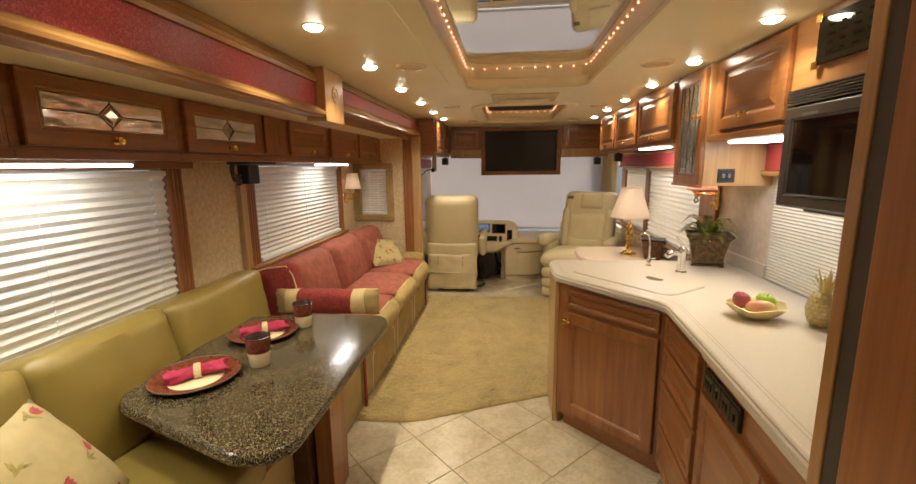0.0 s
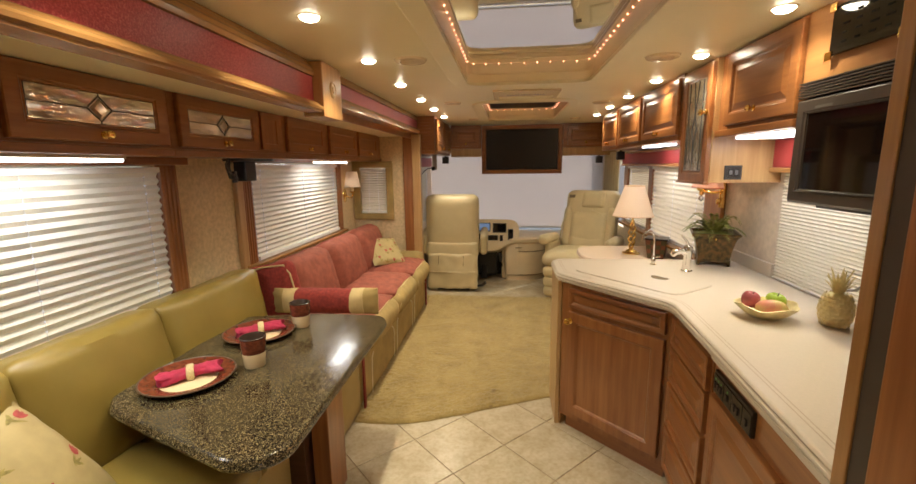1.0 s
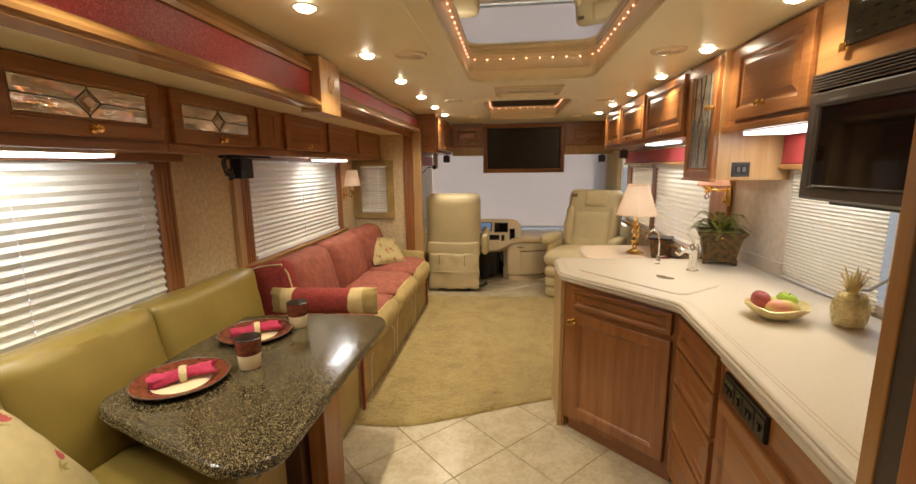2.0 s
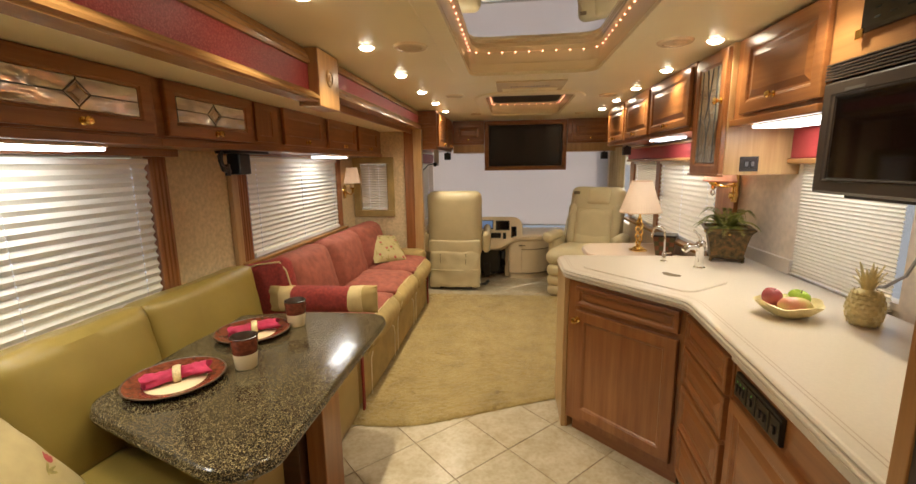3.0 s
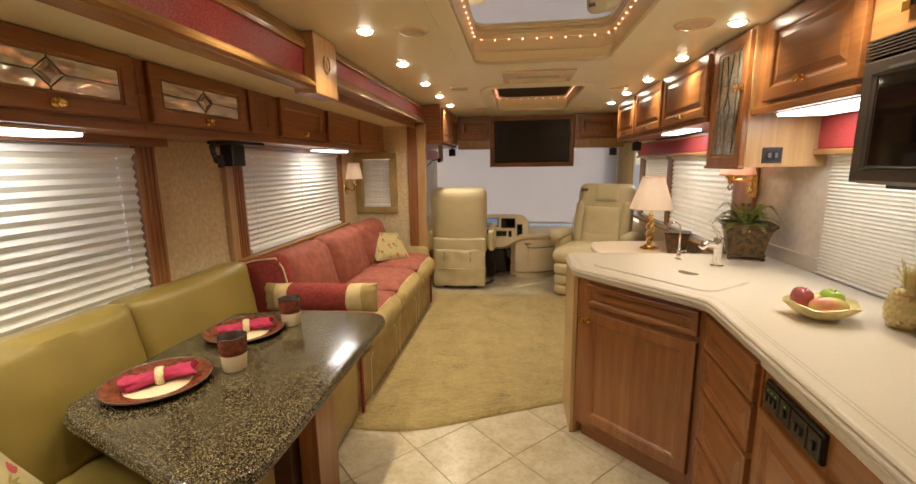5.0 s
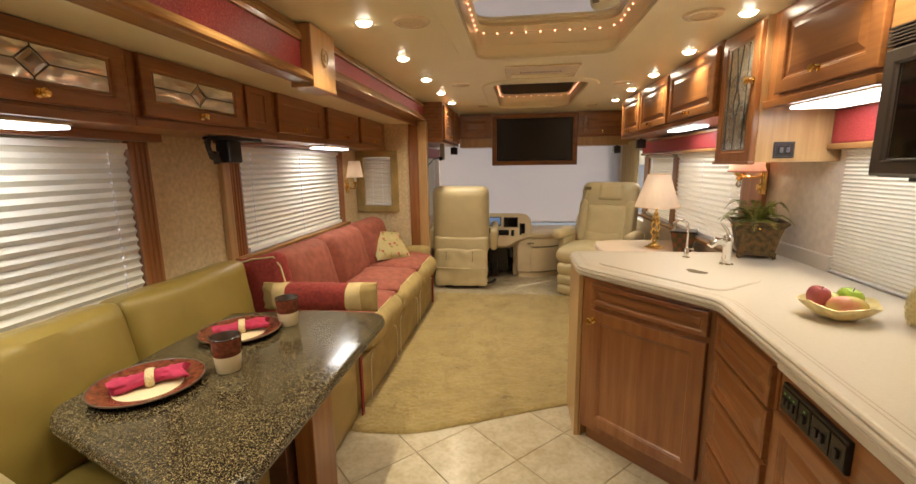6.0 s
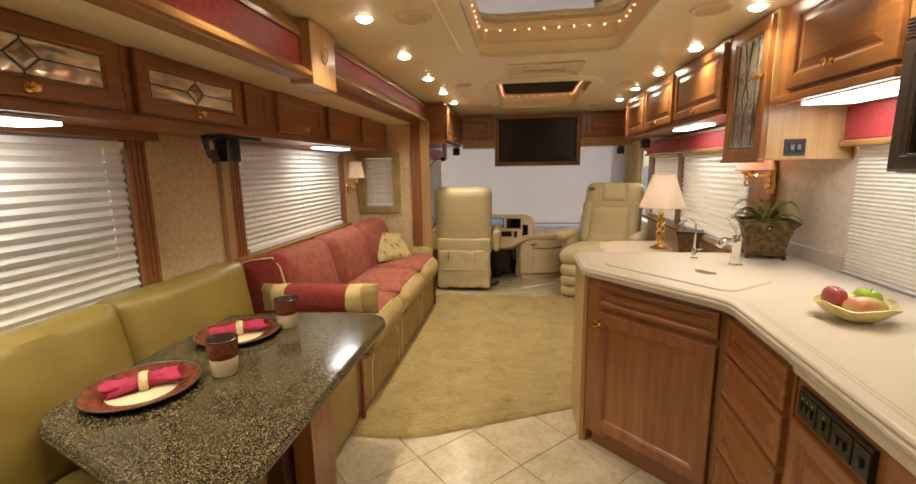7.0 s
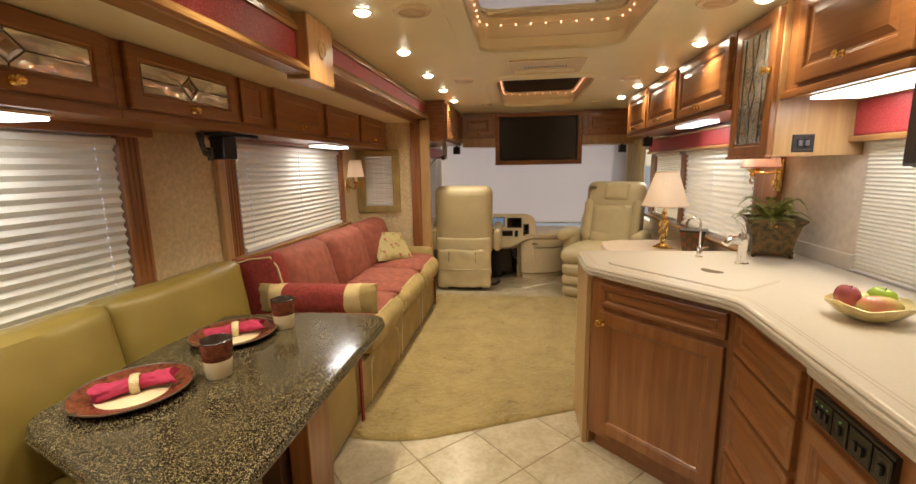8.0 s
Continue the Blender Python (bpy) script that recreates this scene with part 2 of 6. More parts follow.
def translucent(name, colour, through_colour, share):
    m, nt, b = material(name, 0.75)
    v = coords(nt)
    nt.links.new(ramp(nt, noise_tex(nt, v, 5), [(0.3, tuple(c * 0.97 for c in colour)), (0.7, colour)]), b.inputs["Base Color"])
    tr = nt.nodes.new("ShaderNodeBsdfTranslucent")
    tr.inputs[0].default_value = (*through_colour, 1)
    ms = nt.nodes.new("ShaderNodeMixShader")
    ms.inputs[0].default_value = share
    nt.links.new(b.outputs[0], ms.inputs[1])
    nt.links.new(tr.outputs[0], ms.inputs[2])
    nt.links.new(ms.outputs[0], nt.nodes["Material Output"].inputs[0])
    return m


M_WHITE_SHADE = translucent("windshield_shade_cloth", (0.78, 0.76, 0.76), (0.98, 0.91, 0.88), 0.62)


# ---- mesh helpers ----
def finish(name, bm, mat, smooth=False, angle=40):
    me = bpy.data.meshes.new(name)
    bmesh.ops.recalc_face_normals(bm, faces=bm.faces)
    if smooth:
        for f in bm.faces:
            f.smooth = True
        for e in bm.edges:
            if len(e.link_faces) == 2 and e.calc_face_angle(0) > radians(angle):
                e.smooth = False
    bm.to_mesh(me)
    bm.free()
    me.materials.append(mat)
    return me


def part(name, bm, mat, parent, label="", smooth=False, m=None):
    ob = new(name, finish(name, bm, mat, smooth))
    ob.parent = parent
    if m is not None:
        ob.matrix_basis = m
    if label:
        ob["label"] = label
    return ob


def thing(name, label, category, m=None, group="", kind=""):
    ob = new(name)
    ob.empty_display_size = 0.1
    if m is not None:
        ob.matrix_basis = m
    return tagged(ob, label, category, group, kind)


def solid(name, bm, mat, label, category, m=None, group="", kind="", smooth=False):
    ob = new(name, finish(name, bm, mat, smooth))
    if m is not None:
        ob.matrix_basis = m
    return tagged(ob, label, category, group, kind)


def box(x0, y0, z0, x1, y1, z1, bevel=0.0, seg=2, bm=None):
    one = bmesh.new()
    bmesh.ops.create_cube(one, size=1, matrix=Matrix.Translation(((x0 + x1) / 2, (y0 + y1) / 2, (z0 + z1) / 2)) @ Matrix.Diagonal((abs(x1 - x0), abs(y1 - y0), abs(z1 - z0), 1)))
    if bevel:
        bmesh.ops.bevel(one, geom=one.edges[:], offset=bevel, segments=seg, affect="EDGES", profile=0.6)
    return join(bm, one)


def join(bm, one):
    if bm is None:
        return one
    me = bpy.data.meshes.new("tmp")
    one.to_mesh(me)
    bm.from_mesh(me)
    bpy.data.meshes.remove(me)
    one.free()
    return bm


def lathe(profile, seg=28, bm=None, m=None):
    bm = bm or bmesh.new()
    rings = []
    for r, z in profile:
        if r < 1e-5:
            rings.append([bm.verts.new((0, 0, z))])
        else:
            rings.append([bm.verts.new((r * math.cos(2 * math.pi * i / seg), r * math.sin(2 * math.pi * i / seg), z)) for i in range(seg)])
    for a, b in zip(rings, rings[1:]):
        for i in range(seg):
            j = (i + 1) % seg
            vs = [a[i % len(a)], a[j % len(a)], b[j % len(b)], b[i % len(b)]]
            u = []
            for v in vs:
                if v not in u:
                    u.append(v)
            if len(u) > 2:
                bm.faces.new(u)
    if m is not None:
        bmesh.ops.transform(bm, matrix=m, verts=[v for r in rings for v in r])
    return bm


def tube(points, radius, seg=8, bm=None, closed=False):
    bm = bm or bmesh.new()
    pts = [Vector(p) for p in points]
    n = len(pts)
    radii = radius if isinstance(radius, (list, tuple)) else [radius] * n
    rings, up = [], None
    for i, p in enumerate(pts):
        a = pts[i - 1] if (i or closed) else p
        c = pts[(i + 1) % n] if (i < n - 1 or closed) else p
        d = (c - a).normalized()
        if up is None:
            up = d.orthogonal().normalized()
        up = (up - d * up.dot(d)).normalized()
        side = d.cross(up)
        rings.append([bm.verts.new(p + radii[i] * (math.cos(2 * math.pi * k / seg) * up + math.sin(2 * math.pi * k / seg) * side)) for k in range(seg)])
    pairs = list(zip(rings, rings[1:])) + ([(rings[-1], rings[0])] if closed else [])
    for a, b in pairs:
        for k in range(seg):
            bm.faces.new((a[k], a[(k + 1) % seg], b[(k + 1) % seg], b[k]))
    if not closed:
        bm.faces.new(rings[0][::-1])
        bm.faces.new(rings[-1])
    return bm


def round_poly(pts, radius, seg=6):
    """The outline of a polygon with its corners rounded; radius: one, or one for each corner."""
    out, n = [], len(pts)
    radii = radius if isinstance(radius, (list, tuple)) else [radius] * n
    for i in range(n):
        p, a, b = Vector(pts[i]), Vector(pts[i - 1]), Vector(pts[(i + 1) % n])
        r = radii[i]
        if r <= 0:
            out.append(p)
            continue
        u, v = (a - p).normalized(), (b - p).normalized()
        r = min(r, (a - p).length * 0.48, (b - p).length * 0.48)
        for k in range(seg + 1):
            t = k / seg
            out.append(p + u * r * (1 - t) ** 2 + v * r * t ** 2)
    return [tuple(q) for q in out]


def inset_poly(pts, d):
    """An outline moved inwards by d (counter-clockwise outlines)."""
    n, out = len(pts), []
    for i in range(n):
        p, a, b = Vector(pts[i]), Vector(pts[i - 1]), Vector(pts[(i + 1) % n])
        e, f = (p - a), (b - p)
        if e.length < 1e-6 or f.length < 1e-6:
            out.append(tuple(p))
            continue
        e.normalize(), f.normalize()
        nn = Vector((-e.y, e.x)) + Vector((-f.y, f.x))
        if nn.length < 1e-6:
            nn = Vector((-e.y, e.x))
        nn.normalize()
        out.append(tuple(p + nn * d / max(0.35, nn.dot(Vector((-e.y, e.x))))))
    return out


def stack(pts, layers, bm=None):
    """A solid from an outline and layers of (inset, z), from bottom to top."""
    bm = bm or bmesh.new()
    rings = [[bm.verts.new((x, y, z)) for x, y in inset_poly(pts, d)] for d, z in layers]
    n = len(pts)
    for a, b in zip(rings, rings[1:]):
        for i in range(n):
            bm.faces.new((a[i], a[(i + 1) % n], b[(i + 1) % n], b[i]))
    bm.faces.new(rings[0][::-1])
    bm.faces.new(rings[-1])
    return bm


def cushion(w, d, h, r=0.04, puff=0.03, cuts=9, wrinkle=0.004, seed=0, bm=None, m=None):
    """A stuffed block centred on the origin, with soft edges and crowned faces."""
    one = bmesh.new()
    bmesh.ops.create_cube(one, size=2)
    bmesh.ops.subdivide_edges(one, edges=one.edges[:], cuts=cuts, use_grid_fill=True)
    half = Vector((w / 2, d / 2, h / 2))
    r = min(r, min(half) * 0.98)
    for v in one.verts:
        u = v.co.copy()
        p = Vector((u.x * half.x, u.y * half.y, u.z * half.z))
        core = Vector([max(-(half[i] - r), min(half[i] - r, p[i])) for i in range(3)])
        off = p - core
        if off.length > 1e-7:
            p = core + off.normalized() * r
        k = [(1 - u[i] ** 2) for i in range(3)]
        small = min(range(3), key=lambda i: half[i])
        others = [k[i] for i in range(3) if i != small]
        p[small] += puff * u[small] * (others[0] * others[1]) ** 0.6
        p += Vector(noise.noise_vector(p * 9 + Vector((seed * 7.3, seed, 0)))) * wrinkle
        v.co = p
    if m is not None:
        one.transform(m)
    return join(bm, one)


def ring_panel(w, h, rings, bm=None, m=None):
    """A rectangular panel in x and z, front towards -y, lofted through rings of (inset, depth from the front plane; + is back)."""
    one = bmesh.new()
    loops = []
    for ins, dep in rings:
        x, z = w / 2 - ins, h / 2 - ins
        loops.append([one.verts.new(c) for c in ((-x, dep, -z), (x, dep, -z), (x, dep, z), (-x, dep, z))])
    for a, b in zip(loops, loops[1:]):
        for i in range(4):
            one.faces.new((a[i], a[(i + 1) % 4], b[(i + 1) % 4], b[i]))
    one.faces.new(loops[0][::-1])
    one.faces.new(loops[-1])
    if m is not None:
        one.transform(m)
    return join(bm, one)


def door_rings(stile, t=0.02):
    return [(0, t), (0, 0.004), (0.002, 0.001), (0.005, 0), (stile - 0.012, 0), (stile - 0.009, 0.002), (stile - 0.006, 0.002), (stile, 0.009),
            (stile + 0.008, 0.0095), (stile + 0.012, 0.008), (stile + 0.034, 0.0015), (stile + 0.038, 0.0015)]


def knob(parent, x, z, y=0.0, size=1.0, rz=0):
    """Round brass knob on a small rosette, pointing towards -y."""
    prof = [(0, 0), (0.013, 0), (0.0135, 0.003), (0.006, 0.005), (0.005, 0.014), (0.009, 0.017), (0.0135, 0.021), (0.0145, 0.026), (0.011, 0.031), (0.0, 0.033)]
    bm = lathe([(r * size, h * size) for r, h in prof], 16)
    return part("knob", bm, M_BRASS, parent, "polished brass knob", True, Matrix.Translation((x, y, z)) @ Matrix.Rotation(radians(90), 4, "X"))


def ring_door(parent, name, x, z, w, h, mat, stile=0.05, y=0.0, knob_at=None, t=0.02):
    d = part(name, ring_panel(w, h, door_rings(stile, t)), mat, parent, "", False, Matrix.Translation((x, y, z)))
    if knob_at:
        knob(d, knob_at[0], knob_at[1])
    return d


# ---- the shell ----
WALL_L, WALL_R, END_L, BACK, FRONT = -1.64, 1.425, 3.66, -2.6, 5.75


def wall(name, bm, mat=None):
    return solid(name, bm, mat or M_WALL, "", "", kind="structure")


def wall_with_holes(name, axis, at, thick, a0, a1, z0, z1, holes, mat):
    """A wall across one axis at a place, from a0 to a1, with rectangular openings (b0, b1, z0, z1) right through."""
    bm = bmesh.new()
    cuts_a = sorted({a0, a1, *[h[0] for h in holes], *[h[1] for h in holes]})
    cuts_z = sorted({z0, z1, *[h[2] for h in holes], *[h[3] for h in holes]})
    for p, q in zip(cuts_a, cuts_a[1:]):
        for r, s_ in zip(cuts_z, cuts_z[1:]):
            if any(h[0] <= (p + q) / 2 <= h[1] and h[2] <= (r + s_) / 2 <= h[3] for h in holes):
                continue
            if axis == "x":
                box(at, p, r, at + thick, q, s_, bm=bm)
            else:
                box(p, at, r, q, at + thick, s_, bm=bm)
    bmesh.ops.remove_doubles(bm, verts=bm.verts, dist=0.0001)
    return wall(name, bm, mat)


WIN1 = (-0.75, 0.985, 0.86, 1.53)
WIN2 = (1.74, 3.16, 0.90, 1.545)
WIN3 = (-1.555, -1.265, 1.01, 1.50)
WIN4 = (0.842, 1.43, 0.96, 1.60)
WIN5 = (2.29, 3.40, 0.86, 1.49)
WIN6 = (3.53, 4.25, 0.86, 1.49)
WIN7 = (4.25, 5.3, 0.75, 1.55)
WIN8 = (4.45, 5.35, 0.75, 1.55)
wall_with_holes("wall_slide", "x", WALL_L - 0.06, 0.06, BACK, END_L, 0, 1.9, [WIN1, WIN2], M_WALL)
wall_with_holes("wall_slide_end", "y", END_L, 0.06, WALL_L - 0.06, -0.97, 0, 1.9, [WIN3], M_WALL)
wall_with_holes("wall_right", "x", WALL_R, 0.06, BACK, FRONT, 0, 2.3, [WIN4, WIN5, WIN6, WIN8], M_WALL_R)
wall_with_holes("wall_cab_left", "x", -1.2, 0.06, END_L + 0.06, FRONT, 0, 2.3, [WIN7], M_WALL_R)
wall("wall_back", box(WALL_L - 0.06, BACK - 0.06, 0, WALL_R + 0.06, BACK, 2.3), M_MAPLE)
wall_with_holes("wall_front", "y", FRONT, 0.06, -1.2, WALL_R + 0.06, 0, 2.3, [(-1.12, 1.40, 0.52, 1.86)], M_CREAM)
wall("ceiling_slide", box(WALL_L, BACK, 1.824, -1.002, END_L, 1.9), M_CEIL)
# unseen ground, kept pale so it bounces daylight onto the window shades
solid("ground", box(-400, -400, -1.02, 400, 400, -1.0), plain("pale_bounce_ground", (0.32, 0.31, 0.29), 0.9, vary=0.2), "", "", kind="structure")

# tray openings (x0, x1, y0, y1) of the ceiling
TRAY1 = (-0.225, 0.54, -0.6, 2.01)
TRAY2 = (-0.19, 0.55, 2.86, 4.33)


def build_ceiling():
    bm = bmesh.new()
    e = 0.012
    xs = sorted({-0.98, TRAY1[0] - e, TRAY2[0] - e, TRAY1[1] + e, TRAY2[1] + e, WALL_R})
    ys = sorted({BACK, TRAY1[2] - e, TRAY1[3] + e, TRAY2[2] - e, TRAY2[3] + e, FRONT})
    for a, b in zip(xs, xs[1:]):
        for c, d in zip(ys, ys[1:]):
            mx, my = (a + b) / 2, (c + d) / 2
            if any(t[0] - 0.02 < mx < t[1] + 0.02 and t[2] - 0.02 < my < t[3] + 0.02 for t in (TRAY1, TRAY2)):
                continue
            box(a, c, CEIL, b, d, CEIL + 0.03, bm=bm)
    wall("ceiling", bm, M_CEIL)
    wall("roof", box(WALL_L - 0.06, BACK - 0.06, 2.3, WALL_R + 0.06, FRONT + 0.06, 2.36), M_CEIL)


build_ceiling()
wall("wall_over_slide", box(-1.26, BACK, 1.905, -1.2, FRONT, 2.3), M_CEIL)


def rect(x0, x1, y0, y1):
    return [(x0, y0), (x1, y0), (x1, y1), (x0, y1)]

M_SMOKED = plain("smoked_panel", (0.025, 0.018, 0.014), 0.45, vary=0.2)
M_SMOKED.node_tree.nodes["Principled BSDF"].inputs["Specular IOR Level"].default_value = 0.08


def light_tray(name, t, lips, label, top, top_label, corner=0.2):
    """Ceiling recess with a raised lip (side, near, far widths), a sloping far side, a string of small bulbs and a panel on top."""
    x0, x1, y0, y1 = t
    th = thing(name, label, "ceiling tray", Matrix.Translation(((x0 + x1) / 2, (y0 + y1) / 2, CEIL)))
    cx, cy = (x0 + x1) / 2, (y0 + y1) / 2
    hx, hy = (x1 - x0) / 2, (y1 - y0) / 2

    def level(d, far):
        """The outline of the recess drawn in by d at the sides and by far at the far end."""
        return round_poly(rect(-hx + d, hx - d, -hy + d, hy - far), 0.11, 8)

    def loft(name, outlines, mat):
        bm = bmesh.new()
        rings = [[bm.verts.new((x, y, z)) for x, y in poly] for poly, z in outlines]
        n = len(rings[0])
        for a, b in zip(rings, rings[1:]):
            for i in range(n):
                bm.faces.new((a[i], a[(i + 1) % n], b[(i + 1) % n], b[i]))
        part(name, bm, mat, th, "", True)
    side, near, far = lips
    outer = round_poly(rect(-hx - side, hx + side, -hy - near, hy + far), corner, 8)
    loft("lip", [(outer, 0.001), (inset_poly(outer, 0.012), -0.010), (level(0, 0), -0.012), (level(0, 0.004), 0.008)], M_CEIL)
    loft("side", [(level(0.002, 0.002), 0.006), (level(0.006, 0.07), 0.042)], M_TRAY)
    loft("upper_side", [(level(0.002, 0.066), 0.041), (level(0.002, 0.066), 0.045), (level(0.010, 0.115), 0.094), (level(0.034, 0.215), 0.1), (level(0.034, 0.215), 0.106)], M_TRAY)
    part("top_panel", stack(level(0.03, 0.21), [(0, 0.102), (0, 0.108)]), top, th, top_label)
    # bulbs along the ledge
    line = level(0.014, 0.125)
    n = len(line)
    total, pts = 0.0, []
    step = 0.078
    for i in range(n):
        a, b = Vector(line[i]), Vector(line[(i + 1) % n])
        seg_len = (b - a).length
        while total < seg_len:
            pts.append(a + (b - a) * (total / seg_len if seg_len else 0))
            total += step
        total -= seg_len
    me = finish("rope_bulb", lathe([(0, -0.004), (0.003, -0.003), (0.0042, 0), (0.003, 0.003), (0, 0.004)], 8), M_ROPE, True)
    for p in pts:
        if p.y + cy < -0.3:
            continue
        ob = new("rope_bulb", me)
        ob.parent = th
        ob.matrix_basis = Matrix.Translation((p.x, p.y, 0.091))
    part("rope_tube", tube([(x, y, 0.094) for x, y in level(0.011, 0.12)], 0.004, 6, closed=True), M_CREAM, th)
    return th


light_tray("mirror_tray", TRAY1, (0.1, 0.1, 0.05), "long cream ceiling recess with mirror and small pink bulbs", M_MIRROR, "ceiling mirror")
light_tray("small_mirror_tray", TRAY2, (0.1, 0.18, 0.06), "shorter cream ceiling recess with dark panel and small pink bulbs", M_SMOKED, "dark smoked panel", 0.42)


def downlight():
    th = thing("downlight", "small round recessed ceiling light, lit, with a pale trim ring", "ceiling light", group="ceiling downlights")
    part("trim_ring", lathe([(0.034, 0), (0.035, -0.002), (0.038, -0.003), (0.041, -0.0025), (0.043, 0)], 28), M_CREAM, th, "", True)
    part("lens", lathe([(0, -0.015), (0.018, -0.0135), (0.029, -0.008), (0.034, 0.0)], 24), M_BULB, th, "glowing frosted lens", True)
    return th


first = downlight()
first.matrix_basis = Matrix.Translation((SPOTS[0][0], SPOTS[0][1], CEIL))
# the added fill light behind the camera gets the same fitting
for sx, sy in SPOTS[1:]:
    copy_thing(first, Matrix.Translation((sx, sy, CEIL)))


def round_vent(x, y, s=1.0, group="round ceiling vents"):
    th = thing("ceiling_vent", "flat round cream ceiling air vent with slats", "ceiling vent", Matrix.Translation((x, y, CEIL)) @ Matrix.Diagonal((s, s, 1, 1)), group)
    part("rim", lathe([(0.052, 0), (0.055, -0.012), (0.075, -0.01), (0.082, 0)], 28), M_TRAY, th, "", True)
    part("backing", lathe([(0, -0.002), (0.056, -0.002), (0.056, 0.0), (0, 0)], 24), M_GUN, th)
    for k in range(5):
        yy = -0.036 + 0.018 * k
        hw = math.sqrt(0.052 ** 2 - yy * yy)
        part("slat", box(-hw, yy - 0.005, -0.009, hw, yy + 0.006, -0.004), M_TRAY, th)


for vx, vy, vs in ((-0.445, 1.30, 1.0), (0.79, 1.43, 1.0), (-0.43, 2.83, 0.9), (0.82, 3.02, 0.9), (-0.36, 4.15, 0.7), (0.79, 4.3, 0.7)):
    round_vent(vx, vy, vs)


def return_grille():
    th = thing("air_return_grille", "rectangular cream ceiling air return with a slotted grille", "ceiling vent", Matrix.Translation((0.165, 2.46, CEIL)))
    part("plate", box(-0.24, -0.19, -0.012, 0.24, 0.19, 0, 0.006), M_TRAY, th)
    for k in range(14):
        part("slot", box(-0.14 + k * 0.02, -0.04, -0.0135, -0.128 + k * 0.02, 0.0, -0.011), M_GUN, th)
    for k in range(6):
        part("slat", box(-0.2, 0.05 + k * 0.018, -0.016, 0.2, 0.06 + k * 0.018, -0.011), M_CEIL, th)


return_grille()

# left fascia over the slide opening
def fascia():
    th = thing("slide_fascia", "cherry crown moulding with a red textured vinyl band over the slide-out", "moulding", kind="structure")
    y0, y1 = BACK, END_L + 0.02

    def run(name, prof, mat, a, b, smooth=False):
        bm = bmesh.new()
        ra = [bm.verts.new((x, a, z)) for x, z in prof]
        rb = [bm.verts.new((x, b, z)) for x, z in prof]
        n = len(prof)
        for i in range(n):
            bm.faces.new((ra[i], ra[(i + 1) % n], rb[(i + 1) % n], rb[i]))
        bm.faces.new(ra[::-1])
        bm.faces.new(rb)
        return part(name, bm, mat, th, "", smooth)
    near, far = 1.215, 1.465
    crown = [(-0.98, 2.033), (-0.942, 2.033), (-0.94, 2.022), (-0.93, 2.016), (-0.928, 2.004), (-0.917, 1.994), (-0.915, 1.98), (-0.909, 1.972), (-0.912, 1.955), (-0.98, 1.953)]
    run("crown", crown, M_MAPLE_Y, y0, near)
    run("red_band", [(-0.98, 1.953), (-0.922, 1.953), (-0.922, 1.836), (-0.98, 1.836)], M_REDV, y0, near)
    low = [(-0.96, 1.836), (-0.915, 1.838), (-0.907, 1.832), (-0.896, 1.829), (-0.89, 1.82), (-0.878, 1.815), (-0.871, 1.806), (-0.873, 1.796), (-0.882, 1.791), (-0.884, 1.784), (-0.96, 1.783)]
    run("lower_moulding", low, M_MAPLE_Y, y0, near)
    crown = [(-0.98, 2.033), (-0.93, 2.033), (-0.927, 2.02), (-0.915, 2.012), (-0.912, 2.0), (-0.903, 1.99), (-0.905, 1.982), (-0.98, 1.98)]
    run("crown", crown, M_MAPLE_Y, far, y1)
    run("red_band", [(-0.98, 1.98), (-0.918, 1.98), (-0.918, 1.902), (-0.98, 1.902)], M_REDV, far, y1)
    low = [(-0.98, 1.902), (-0.912, 1.902), (-0.905, 1.892), (-0.892, 1.884), (-0.888, 1.872), (-0.895, 1.862), (-0.892, 1.846), (-0.98, 1.843)]
    run("lower_moulding", low, M_MAPLE_Y, far, y1)
    run("back_board", [(-1.0, 1.80), (-0.98, 1.80), (-0.98, 2.033), (-1.0, 2.033)], M_WOOD_Y, y0, y1)
    blk = part("corner_block", box(-0.98, 1.217, 1.765, -0.872, 1.463, 2.03, 0.006), M_POST, th, "square block with a carved oval rosette")
    part("rosette", lathe([(0, 0.01), (0.012, 0.009), (0.016, 0.004), (0.024, 0.004), (0.028, 0.008), (0.034, 0.005), (0.036, 0)], 24), M_MAPLE, blk, "", True,
         Matrix.Translation((-0.872, 1.34, 1.91)) @ Matrix.Rotation(radians(90), 4, "Y") @ Matrix.Diagonal((1.2, 1, 1, 1)))


fascia()

# jamb at the end of the slide
jamb = thing("slide_jamb", "tall flat cherry board beside a honey-coloured jamb at the slide end", "trim", kind="structure")
part("dark_board", box(-1.07, END_L - 0.02, 0, -0.972, END_L + 0.04, 1.84, 0.004), M_WOOD_Z, jamb)
part("light_jamb", box(-0.972, END_L - 0.03, 0, -0.885, END_L + 0.05, 1.842, 0.006), M_MAPLE, jamb)

